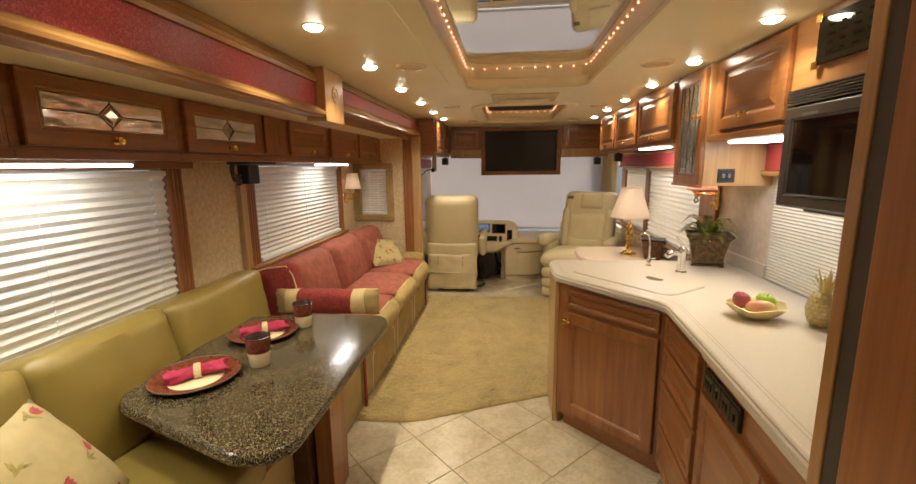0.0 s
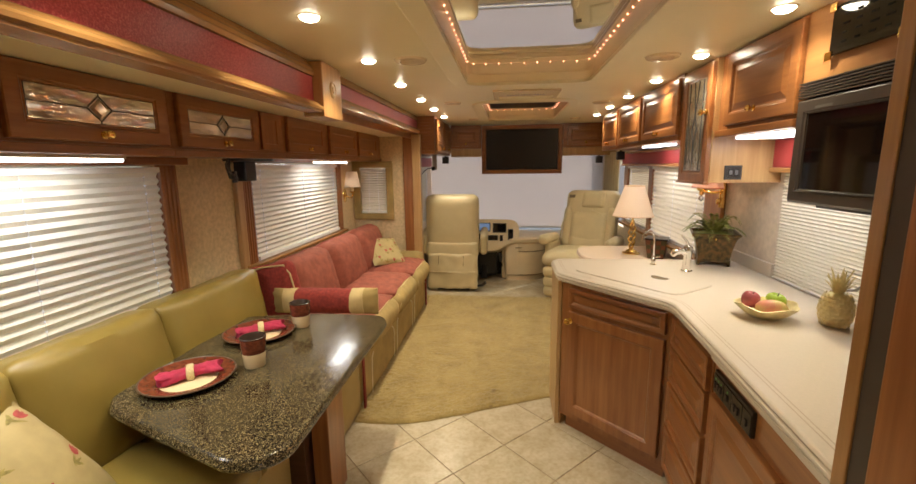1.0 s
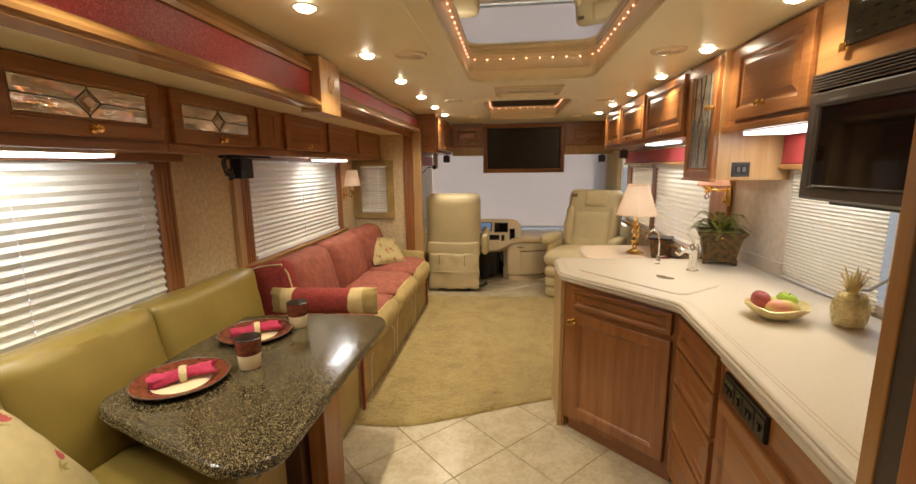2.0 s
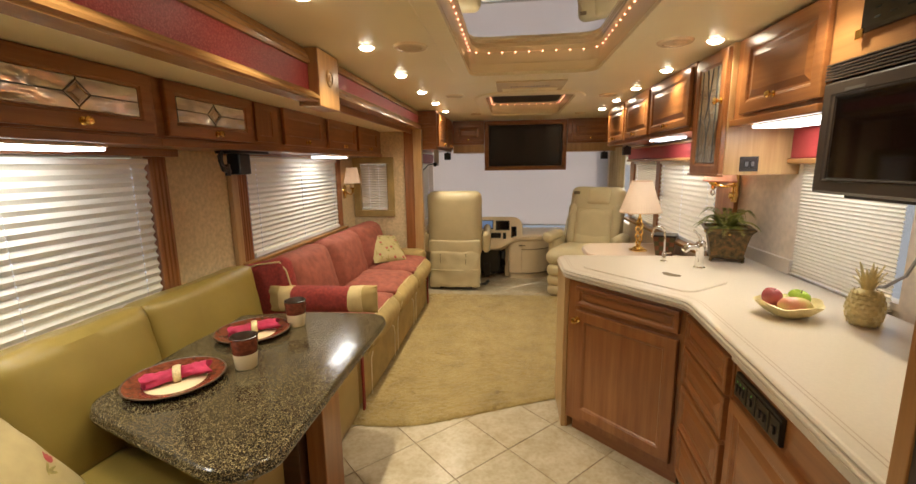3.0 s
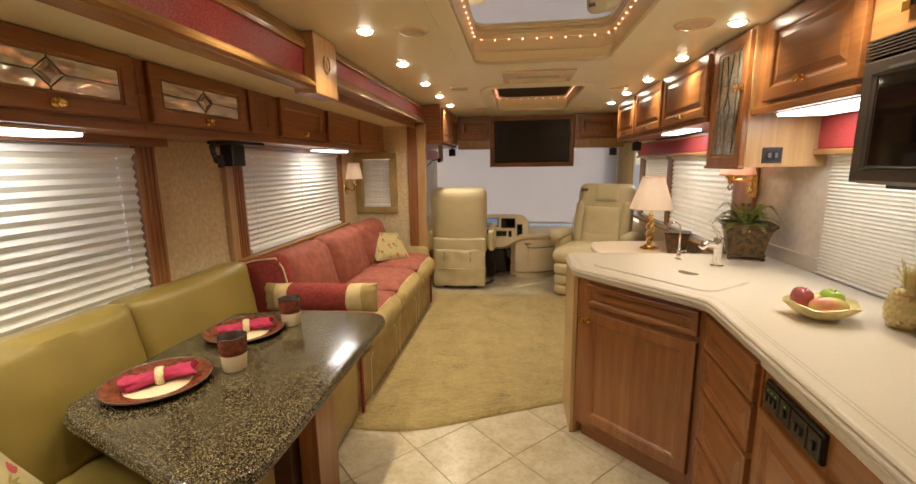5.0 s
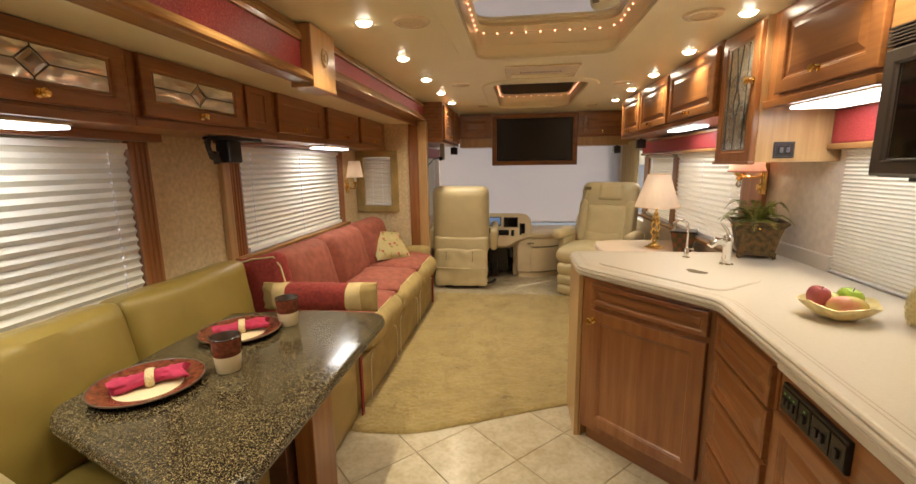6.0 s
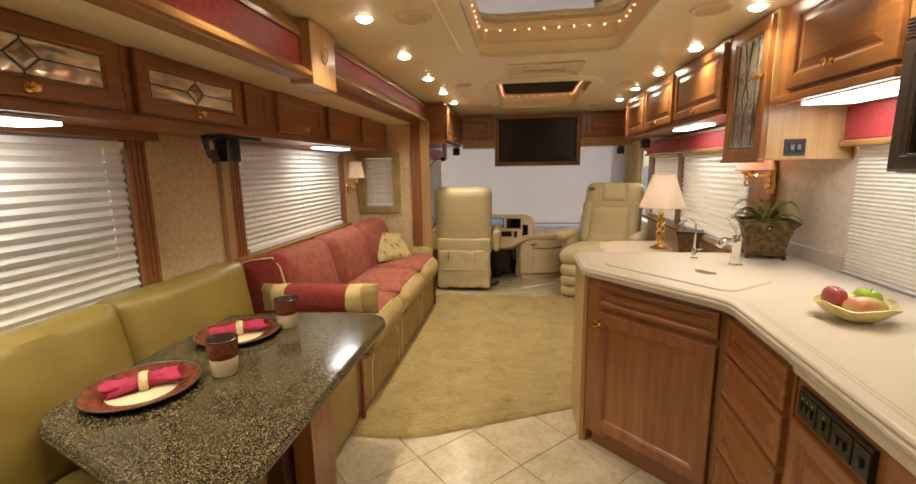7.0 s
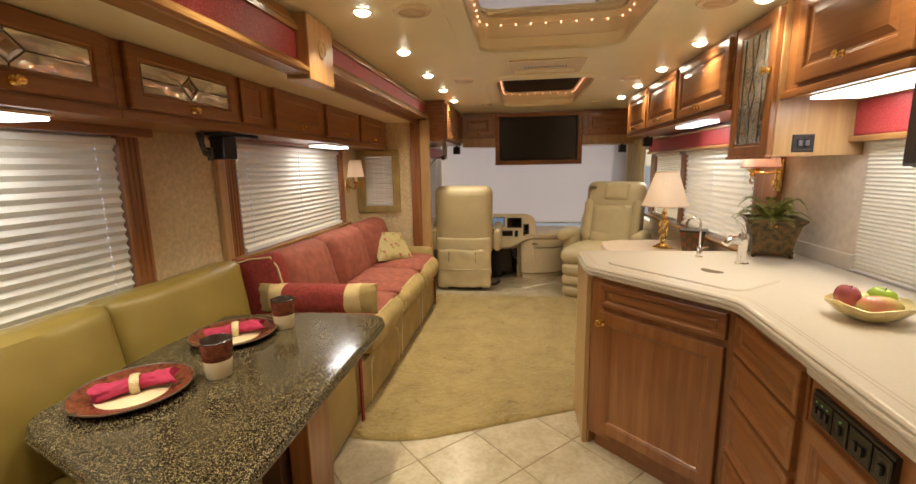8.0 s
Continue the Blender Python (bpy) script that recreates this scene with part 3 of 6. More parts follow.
# ---- windows ----
def window_shade(name, m, w, h, pitch, label, cords=2, group="pleated window shades", rail=0.026):
    """Pleated shade hung in an opening: local x along the wall, -y into the room, z up from the sill."""
    th = thing(name, label, "window shade", m, group)
    bm = bmesh.new()
    n = round(h / pitch)
    pitch = h / n
    rows = []
    for k in range(2 * n + 1):
        z = h - k * pitch / 2
        # the last pleats bunch up above the rail
        y = 0.0 if k % 2 else -max(pitch * 0.36, 0.0075)
        rows.append([bm.verts.new((-w / 2 + w * i / 6, y + min(0.0015, pitch * 0.03) * noise.noise(Vector((i * 0.7, k * 0.31, w))), z)) for i in range(7)])
    for a, b in zip(rows, rows[1:]):
        for i in range(6):
            bm.faces.new((a[i], a[i + 1], b[i + 1], b[i]))
    part("cloth", bm, M_CLOTH, th)
    part("head_rail", box(-w / 2, -0.025, h, w / 2, 0.012, h + 0.025, 0.003), M_SHADE_PAPER, th)
    part("bottom_rail", box(-w / 2, -0.011 - rail * 0.42, 0.004 - rail, w / 2, 0.008, 0.004, 0.003), M_SHADE_PAPER, th)
    for c in range(cords):
        x = -w / 2 + 0.09 + (w - 0.18) * (c / max(1, cords - 1))
        part("cord", tube([(x, -pitch * 0.44, 0), (x, -pitch * 0.44, h)], 0.0012, 5), M_SHADE_PAPER, th)
        # small glowing beads stand for daylight leaking through the cord holes
        bm = bmesh.new()
        for k in range(n):
            lathe([(0, -0.0035), (0.0028, 0), (0, 0.0035)], 6, bm, Matrix.Translation((x, -pitch * 0.46, (k + 0.5) * pitch)))
        b = part("cord_holes", bm, M_HOLE, th)
        b["kind"] = "stuff"
    part("tab", box(-0.012, -0.03, -0.03, 0.012, -0.02, -0.008, 0.003), M_GLASS, th)
    return th


M_HOLE = glow("daylight_pinhole", (0.75, 0.75, 1.0), 1.6)


def pane(name, m, w, h, clear=True):
    ob = solid(name, box(-w / 2, 0, 0, w / 2, 0.006, h), M_GLASS, "", "", m, kind="structure")
    ob.visible_shadow = not clear
    return ob


FACE_R = Matrix.Rotation(radians(90), 4, "Z")    # front towards +x
FACE_L = Matrix.Rotation(radians(-90), 4, "Z")   # front towards -x


def at(x, y, z, turn=None):
    return Matrix.Translation((x, y, z)) @ (turn or Matrix())


def in_wall(win, wall_x, turn, shade_off, pitch, n, cords=2, what="white pleated window shade drawn down, with cords", rail=0.026):
    w, h = win[1] - win[0], win[3] - win[2]
    y = (win[0] + win[1]) / 2
    sgn = -1 if turn is FACE_R else 1
    window_shade("pleated_shade", at(wall_x + shade_off, y, win[2] + 0.025, turn), w - 0.012, h - 0.055, pitch, what, cords, rail=rail)
    pane("window_%d" % n, at(wall_x + sgn * 0.05, y, win[2], turn), w, h, n != 3)


in_wall(WIN1, WALL_L, FACE_R, 0.012, 0.038, 1, 4)
in_wall(WIN2, WALL_L, FACE_R, 0.012, 0.033, 2, 3)
WIN4_SHADE = (0.85, 1.43, 0.905, 1.60)
in_wall(WIN4_SHADE, WALL_R, FACE_L, -0.012, 0.0165, 3, 0, "white cellular window shade drawn down behind the worktop", 0.008)
in_wall(WIN5, WALL_R, FACE_L, -0.012, 0.038, 4, 3)
in_wall(WIN6, WALL_R, FACE_L, -0.012, 0.02, 5, 1)
in_wall(WIN7, -1.14, FACE_R, 0.012, 0.025, 6, 2)
pane("window_7", at(WALL_R + 0.05, (WIN8[0] + WIN8[1]) / 2, WIN8[2], FACE_L), WIN8[1] - WIN8[0], WIN8[3] - WIN8[2])
w3, h3 = WIN3[1] - WIN3[0], WIN3[3] - WIN3[2]
window_shade("pleated_shade", at((WIN3[0] + WIN3[1]) / 2, END_L + 0.012, WIN3[2] + 0.025), w3 - 0.01, h3 - 0.055, 0.025, "small white pleated shade in a padded tan frame", 2)
pane("window_8", at((WIN3[0] + WIN3[1]) / 2, END_L + 0.05, WIN3[2]), w3, h3)
pane("windshield", at(0.14, FRONT + 0.03, 0.52), 2.52, 1.34)


def fluted_trim(x, y, z0, z1, w, label):
    """Upright cherry casing with three flutes, facing +x."""
    th = thing("window_casing", label, "trim", at(x, y, 0, FACE_R), kind="structure")
    prof = [(-w / 2, 0.0)]
    for k in range(4):
        c = -w / 2 + w * (k + 0.5) / 4
        hw = w / 8
        prof += [(c - hw * 0.9, -0.022), (c - hw * 0.5, -0.028), (c + hw * 0.5, -0.028), (c + hw * 0.9, -0.022)]
    prof.append((w / 2, 0.0))
    bm = bmesh.new()
    a = [bm.verts.new((px, py, z0)) for px, py in prof]
    b = [bm.verts.new((px, py, z1)) for px, py in prof]
    n = len(prof)
    for i in range(n):
        bm.faces.new((a[i], a[(i + 1) % n], b[(i + 1) % n], b[i]))
    bm.faces.new(a[::-1])
    bm.faces.new(b)
    part("fluted_board", bm, M_WOOD_Z, th)


fluted_trim(WALL_L, 1.045, 0.80, 1.54, 0.105, "fluted cherry window casing")
fluted_trim(WALL_L, 1.685, 0.86, 1.545, 0.10, "fluted cherry window casing")
fluted_trim(WALL_L, 3.215, 0.86, 1.545, 0.10, "fluted cherry window casing")
side_pad = solid("casing_side", box(WALL_L, 1.57, 0.86, WALL_L + 0.03, 1.634, 1.5, 0.004), M_MAPLE, "honey-coloured flat board beside the window casing", "trim", kind="structure")
rail1 = solid("valance_rail", box(WALL_L, -2.0, 1.535, WALL_L + 0.07, 1.13, 1.572, 0.006), M_WOOD_Y, "cherry moulding above the dinette window", "trim", kind="structure")
rail2 = solid("valance_rail", box(WALL_L, 1.55, 1.55, WALL_L + 0.06, 3.3, 1.572, 0.006), M_WOOD_Y, "cherry moulding above the sofa window", "trim", kind="structure")
solid("window_sill", box(WALL_L, 1.6, 0.875, WALL_L + 0.07, 3.28, 0.897, 0.005), M_MAPLE_Y, "narrow tan sill above the sofa", "trim", kind="structure")


def padded_frame():
    th = thing("padded_window_frame", "square padded tan frame round a small window", "window frame", at((WIN3[0] + WIN3[1]) / 2, END_L, (WIN3[2] + WIN3[3]) / 2), kind="structure")
    w, h = w3 + 0.15, h3 + 0.13
    for nm, a in (("top", (-w / 2, h3 / 2, w / 2, h / 2)), ("bottom", (-w / 2, -h / 2, w / 2, -h3 / 2)), ("side", (-w / 2, -h3 / 2, -w3 / 2, h3 / 2)), ("side", (w3 / 2, -h3 / 2, w / 2, h3 / 2))):
        part(nm + "_pad", box(a[0], -0.025, a[1], a[2], -0.002, a[3], 0.006), M_VELOUR, th)


padded_frame()

# ---- overhead cabinets, slide side ----
UP_X = -1.32


def leaded_glass(parent, w, h):
    g = part("glass_pane", box(-w / 2, 0.004, -h / 2, w / 2, 0.008, h / 2), M_RIPPLE, parent, "rippled leaded glass")
    c = 0.0022
    s = h * 0.42
    bm = bmesh.new()
    for p, q in (((-w / 2, 0), (-s * 1.1, 0)), ((s * 1.1, 0), (w / 2, 0)), ((-s * 1.1, 0), (0, s)), ((0, s), (s * 1.1, 0)), ((s * 1.1, 0), (0, -s)), ((0, -s), (-s * 1.1, 0)),
                 ((0, s), (0, h / 2)), ((0, -s), (0, -h / 2))):
        tube([(p[0], 0.003, p[1]), (q[0], 0.003, q[1])], c, 6, bm)
    part("lead_came", bm, M_GUN, g, "dark lead strips")
    k = s * 0.82
    bm = bmesh.new()
    o = [bm.verts.new(v) for v in ((-k * 1.1, 0.003, 0), (0, 0.003, -k), (k * 1.1, 0.003, 0), (0, 0.003, k))]
    i = [bm.verts.new(v) for v in ((-k * 0.7, -0.001, 0), (0, -0.001, -k * 0.62), (k * 0.7, -0.001, 0), (0, -0.001, k * 0.62))]
    for j in range(4):
        bm.faces.new((o[j], o[(j + 1) % 4], i[(j + 1) % 4], i[j]))
    bm.faces.new(i)
    part("bevel_diamond", bm, M_DIAMOND, g, "bevelled clear diamond")


M_DIAMOND = plain("bevelled_glass", (0.55, 0.45, 0.36), 0.08, 0.7, 0.05)

M_STEELGREY = plain("steel_grey", (0.17, 0.18, 0.19), 0.3, 0.4, 0.1)


def left_uppers():
    doors = [(-1.76, -1.19, "g"), (-1.13, -0.56, "g"), (-0.50, 0.07, "g"), (0.128, 0.695, "g"), (0.763, 1.33, "g"), (1.66, 2.21, "p"), (2.30, 2.88, "p"), (2.944, 3.503, "p")]
    for k, (a, b, kind) in enumerate(doors):
        hi = (b + doors[k + 1][0]) / 2 if k < 7 else 3.655
        lo = (a + doors[k - 1][1]) / 2 if k else a - 0.02
        if k == 4:
            hi = 1.63
        if k == 5:
            lo = 1.63
        what = "cherry overhead cabinet with a leaded glass door and brass knob" if kind == "g" else "cherry overhead cabinet with a flat panel door and brass knob"
        th = thing("overhead_cabinet", what, "cabinet", at(UP_X, (a + b) / 2, 1.715, FACE_R), "overhead cabinets over the slide")
        mid = (a + b) / 2
        part("body", box(lo - mid + 0.001, 0.0, -0.145, hi - mid - 0.001, WALL_L * -1 + UP_X - 0.002, 0.128), M_WOOD_X, th)
        w, h = b - a, 0.215
        if kind == "g":
            d = part("door", ring_panel(w, h, [(0, 0.02), (0, 0.004), (0.004, 0), (0.045, 0), (0.05, 0.004), (0.056, 0.004), (0.058, 0.012), (0.1, 0.012)]), M_WOOD_X, th, "", False, Matrix.Translation((0, -0.022, -0.001)))
            leaded_glass(d, w - 0.118, h - 0.118)
            knob(d, 0.0, -h / 2 + 0.024, 0, 1.0)
        else:
            d = part("door", ring_panel(w, h, [(0, 0.02), (0, 0.004), (0.004, 0), (0.052, 0), (0.06, 0.008), (0.1, 0.008)]), M_WOOD_X, th, "", False, Matrix.Translation((0, -0.022, 0.002)))
            knob(d, 0.0, -h / 2 + 0.026, 0, 0.9)
        if k == 4:
            part("filler_panel", ring_panel(0.19, 0.2, [(0, 0.012), (0, 0), (0.03, 0), (0.034, 0.005), (0.06, 0.005)]), M_WOOD_Z, th, "", False, Matrix.Translation((1.475 - mid, -0.014, 0.002)))
        part("light_rail", box(lo - mid + 0.001, -0.012, -0.148, hi - mid - 0.001, 0.02, -0.118, 0.004), M_WOOD_X, th)


left_uppers()


def tube_light(x, y, z, length, power, wide=0.1):
    th = thing("under_cabinet_light", "flat white fluorescent light under the cabinets, lit", "light", at(x, y, z, FACE_R), "under-cabinet lights")
    part("housing", box(-length / 2, -wide / 2, 0, length / 2, wide / 2, 0.012, 0.003), M_CREAM, th)
    part("lens", box(-length / 2 + 0.006, -wide / 2 + 0.006, -0.012, length / 2 - 0.006, wide / 2 - 0.006, 0, 0.004), M_TUBE, th, "glowing white lens")
    lamp("fluorescent_tube", "AREA", at(x, y, z - 0.016, FACE_R), power, COOL, length * 0.95, wide * 0.8)


tube_light(-1.44, 0.05, 1.555, 1.0, TUBE_POWER * 1.2, 0.16)
tube_light(-1.42, 2.58, 1.557, 0.44, TUBE_POWER * 0.55, 0.13)
tube_light(1.22, 2.75, 1.655, 0.5, TUBE_POWER * 0.42, 0.12)
tube_light(1.22, 1.11, 1.636, 0.5, TUBE_POWER * 0.4, 0.2)

# ---- right overhead cabinets ----
def right_uppers():
    for a, b in ((1.885, 2.63), (2.65, 3.36), (3.38, 4.03)):
        mid, w = (a + b) / 2, b - a
        th = thing("overhead_cabinet", "cherry overhead cabinet with a raised panel door and brass knob", "cabinet", at(1.065, mid, 1.845, FACE_L), "overhead cabinets over the galley")
        part("body", box(-w / 2 - 0.009, 0, -0.19, w / 2 + 0.009, WALL_R - 1.067, CEIL - 1.847), M_WOOD_X, th)
        ring_door(th, "door", 0, 0.0, w - 0.03, 0.325, M_WOOD_X, 0.055, -0.022, (0.0 if a > 2 else 0.02, -0.135))
        part("light_rail", box(-w / 2 - 0.009, -0.015, -0.195, w / 2 + 0.009, 0.01, -0.172, 0.003), M_WOOD_X, th)
    # tall glass-fronted unit
    th = thing("glass_door_cabinet", "tall narrow wall cabinet, leaded glass door, honey side panel", "cabinet", at(1.075, 1.66, 1.715, FACE_L))
    part("body", box(-0.212, 0.0, -0.305, 0.18, WALL_R - 1.077, CEIL - 1.717, 0.003), M_MAPLE, th)
    d = part("door", ring_panel(0.352, 0.605, [(0, 0.022), (0, 0.004), (0.004, 0), (0.05, 0), (0.054, 0.004), (0.06, 0.004), (0.064, 0.014), (0.1, 0.014)]), M_WOOD_Z, th, "", False, Matrix.Translation((0, -0.024, -0.005)))
    g = part("glass_pane", box(-0.112, 0.004, -0.238, 0.112, 0.008, 0.238), M_RIPPLE_D, d, "leaded glass")
    bm = bmesh.new()
    for p, q in (((-0.03, 0.235), (0, 0.06)), ((0.03, 0.235), (0, 0.06)), ((0, 0.06), (0.03, -0.02)), ((0.03, -0.02), (0, -0.1)), ((0, -0.1), (-0.03, -0.02)), ((-0.03, -0.02), (0, 0.06)), ((0, -0.1), (0, -0.235)), ((-0.085, 0.235), (-0.085, -0.235)), ((0.085, 0.235), (0.085, -0.235))):
        tube([(p[0], 0.003, p[1]), (q[0], 0.003, q[1])], 0.0022, 6, bm)
    part("lead_came", bm, M_GUN, g)
    knob(d, 0.148, 0.06, 0, 1.2)
    part("lower_rail", box(-0.185, -0.03, -0.314, 0.182, 0.0, -0.3, 0.003), M_WOOD_X, th)
    # switch plate on the side panel
    th = thing("switch_plate", "dark grey double rocker switch plate on the cabinet side", "switch", at(1.19, 1.48, 1.463, Matrix.Scale(0.86, 4)))
    part("plate", box(-0.05, -0.005, -0.042, 0.05, 0, 0.042, 0.003), M_BROWNPLATE, th)
    part("frame", tube([(-0.043, -0.005, -0.035), (0.043, -0.005, -0.035), (0.043, -0.005, 0.035), (-0.043, -0.005, 0.035)], 0.0022, 6, closed=True), M_SLATE, th)
    for sx in (-0.016, 0.016):
        rk = part("rocker_seat", box(sx - 0.013, -0.009, -0.021, sx + 0.013, -0.004, 0.021, 0.002), M_BLACK, th)
        part("rocker", box(sx - 0.0085, -0.014, -0.013, sx + 0.0085, -0.008, 0.013, 0.003), M_STEELGREY, rk, "pale steel rocker")
    # door cabinet beside the microwave
    mid, w = 1.165, 0.626
    th = thing("overhead_cabinet", "deep cherry wall cabinet with a raised panel door", "cabinet", at(1.10, mid, 1.84, FACE_L), "overhead cabinets over the galley")
    part("body", box(-w / 2, 0, -0.19, w / 2, WALL_R - 1.102, CEIL - 1.842), M_WOOD_Z, th)
    ring_door(th, "door", 0.042, 0.015, 0.54, 0.33, M_WOOD_X, 0.06, -0.022, (0.0, -0.112))
    part("light_rail", box(-w / 2, -0.02, -0.2, w / 2, 0.015, -0.168, 0.005), M_WOOD_X, th)


M_BROWNPLATE = plain("dark_brown_plastic", (0.035, 0.03, 0.028), 0.4)
M_RIPPLE_D = plain("dark_rippled_glass", (0.66, 0.62, 0.55), 0.12, 0.7, 0.3, 25, 0.6, 40)
M_SLATE = plain("slate_blue_plastic", (0.05, 0.05, 0.055), 0.4)
right_uppers()


M_SATINBLACK = plain("satin_brown_black", (0.055, 0.042, 0.035), 0.36, vary=0.1)


def microwave_unit():
    th = thing("microwave_cabinet", "cherry cabinet over the microwave with a black control panel", "cabinet", at(1.10, 0.475, 1.9, FACE_L))
    part("body", box(-0.375, 0, -0.12, 0.375, WALL_R - 1.102, CEIL - 1.902), M_HONEYCHERRY, th)
    p = part("control_panel", box(-0.24, -0.014, -0.045, 0.04, -0.001, 0.105, 0.003), M_SCREEN, th, "black glossy monitor panel with gold corners")
    for cx, cz in ((-0.24, -0.045), (0.04, -0.045), (-0.24, 0.105), (0.04, 0.105)):
        part("corner_clip", box(cx - 0.014, -0.018, cz - 0.014, cx + 0.014, -0.012, cz + 0.014, 0.002), M_BRASS, p)
    rnd = random.Random(4)
    for r in range(4):
        for c in range(4):
            x, z = -0.19 + c * 0.055, -0.015 + r * 0.027
            part("printed_bar", box(x, -0.0152, z, x + 0.018 + 0.014 * rnd.random(), -0.0142, z + 0.006), M_OLIVE, p)
    th = thing("microwave_oven", "black over-counter microwave oven with a dark glass door", "microwave", at(1.065, 0.443, 1.575, FACE_L))
    part("body", box(-0.375, 0.03, -0.21, 0.375, WALL_R - 1.07, 0.21, 0.006), M_SATINBLACK, th)
    d = part("door", ring_panel(0.74, 0.358, [(0, 0.03), (0, 0.008), (0.008, 0), (0.04, 0), (0.045, 0.004), (0.2, 0.004)]), M_SATINBLACK, th, "", False, Matrix.Translation((0, 0.0, -0.0265)))
    part("door_glass", box(-0.30, 0.001, -0.127, 0.30, 0.005, 0.127), M_SCREEN, d, "dark glass window")
    part("door_trim", tube([(-0.305, 0, -0.132), (0.305, 0, -0.132), (0.305, 0, 0.132), (-0.305, 0, 0.132)], 0.0025, 6, closed=True), M_GUN, d)
    part("name_bars", box(-0.27, -0.0006, 0.143, -0.19, 0.0004, 0.151), M_GREY, d, "small pale mark")
    for k in range(6):
        part("vent_slat", box(-0.37, 0.002, 0.157 + k * 0.0095, 0.37, 0.03, 0.1625 + k * 0.0095, 0.001), M_SATINBLACK, th)
    part("underside", box(-0.3, 0.06, -0.222, 0.3, 0.3, -0.2, 0.003), M_GUN, th)


M_OLIVE = plain("olive_print", (0.004, 0.005, 0.002), 1.0)
M_GREY = plain("grey_print", (0.12, 0.115, 0.11), 0.4)
microwave_unit()

# red valances
DEPTH = 0.052


def valance(y0, y1, z0, z1, label):
    th = thing("window_valance", label, "valance", at(WALL_R - 0.001, (y0 + y1) / 2, z0, FACE_L))
    w = y1 - y0
    part("padded_board", box(-w / 2, -DEPTH, 0.0, w / 2, 0, z1 - z0, 0.008), M_REDV, th)
    part("lower_moulding", box(-w / 2 - 0.005, -DEPTH - 0.012, -0.025, w / 2 + 0.005, 0, 0.0, 0.007), M_MAPLE_Y2, th)
    part("top_moulding", box(-w / 2 - 0.005, -DEPTH - 0.008, z1 - z0, w / 2 + 0.005, 0, z1 - z0 + 0.02, 0.006), M_MAPLE_Y2, th)


M_MAPLE_Y2 = wood("honey_moulding", (0.36, 0.18, 0.06), (0.55, 0.3, 0.11), "x", 0.25)
valance(0.1, 1.475, 1.487, 1.628, "red vinyl valance with honey mouldings over the galley window")
valance(2.1, 4.45, 1.51, 1.62, "red vinyl valance over the side windows")

# ---- galley ----
COUNTER_Z = 0.92


def galley():
    outline = [(0.31, 1.80), (0.31, 1.47), (0.745, 0.97), (0.672, -0.10), (1.42, -0.10), (1.42, 1.88), (0.97, 1.87), (0.36, 1.86)]
    outline = round_poly(outline, [0.03, 0.05, 0.05, 0, 0, 0, 0, 0.03], 5)
    th = thing("worktop", "cream solid-surface galley worktop with a stepped edge and taupe inlay lines", "worktop")
    part("slab", stack(outline, [(0.03, 0.872), (0.012, 0.874), (0.006, 0.88), (0.006, 0.886), (0.010, 0.889), (0.002, 0.893), (0.0, 0.899), (0.002, 0.904), (0.008, 0.907), (0.007, 0.913), (0.012, 0.918), (0.017, COUNTER_Z)]), M_COUNTER, th)
    for d in (0.045, 0.058):
        poly = inset_poly(outline, d)
        bm = bmesh.new()
        a, b = inset_poly(outline, d), inset_poly(outline, d + 0.004)
        n = len(a)
        va = [bm.verts.new((x, y, COUNTER_Z + 0.0006)) for x, y in a]
        vb = [bm.verts.new((x, y, COUNTER_Z + 0.0006)) for x, y in b]
        for i in range(n):
            mx, my = (a[i][0] + a[(i + 1) % n][0]) / 2, (a[i][1] + a[(i + 1) % n][1]) / 2
            if mx > 1.3 or my < -0.03:
                continue
            bm.faces.new((va[i], va[(i + 1) % n], vb[(i + 1) % n], vb[i]))
        part("inlay_line", bm, M_COUNTER_D, th, "taupe inlay line")
    part("backsplash", box(1.402, 1.436, COUNTER_Z, 1.423, 1.88, COUNTER_Z + 0.07, 0.004), M_COUNTER, th)
    # sink cover
    c = round_poly([(0.405, 1.53), (0.80, 1.06), (1.06, 1.26), (0.66, 1.74)], 0.07, 6)
    cv = thing("sink_cover", "cream sink cover lying flush in the worktop with a finger hole", "sink cover")
    part("board", stack(c, [(0.0, COUNTER_Z + 0.0005), (0.0, COUNTER_Z + 0.003), (0.004, COUNTER_Z + 0.006)]), M_COUNTER, cv)
    # taupe sheet showing round the board as a painted shadow line
    part("shadow_gap", stack(inset_poly(c, -0.004), [(0, COUNTER_Z + 0.0002), (0, COUNTER_Z + 0.001)]), M_COUNTER_D, cv)
    # flat patch; the shade inside the hole is painted as dark brown
    hole = round_poly([(-0.038, 0.01), (-0.012, -0.014), (0.008, -0.05), (0.034, -0.05), (0.042, -0.006), (0.026, 0.026), (-0.005, 0.04), (-0.03, 0.034)], 0.02, 4)
    part("finger_hole", stack(hole, [(0, 0), (0, 0.0008)]), M_HOLEDARK, cv, "", False, at(0.832, 1.366, COUNTER_Z + 0.0062, Matrix.Rotation(radians(180), 4, "Z")))


M_HOLEDARK = plain("shadowed_hole", (0.17, 0.12, 0.06), 0.8)
galley()


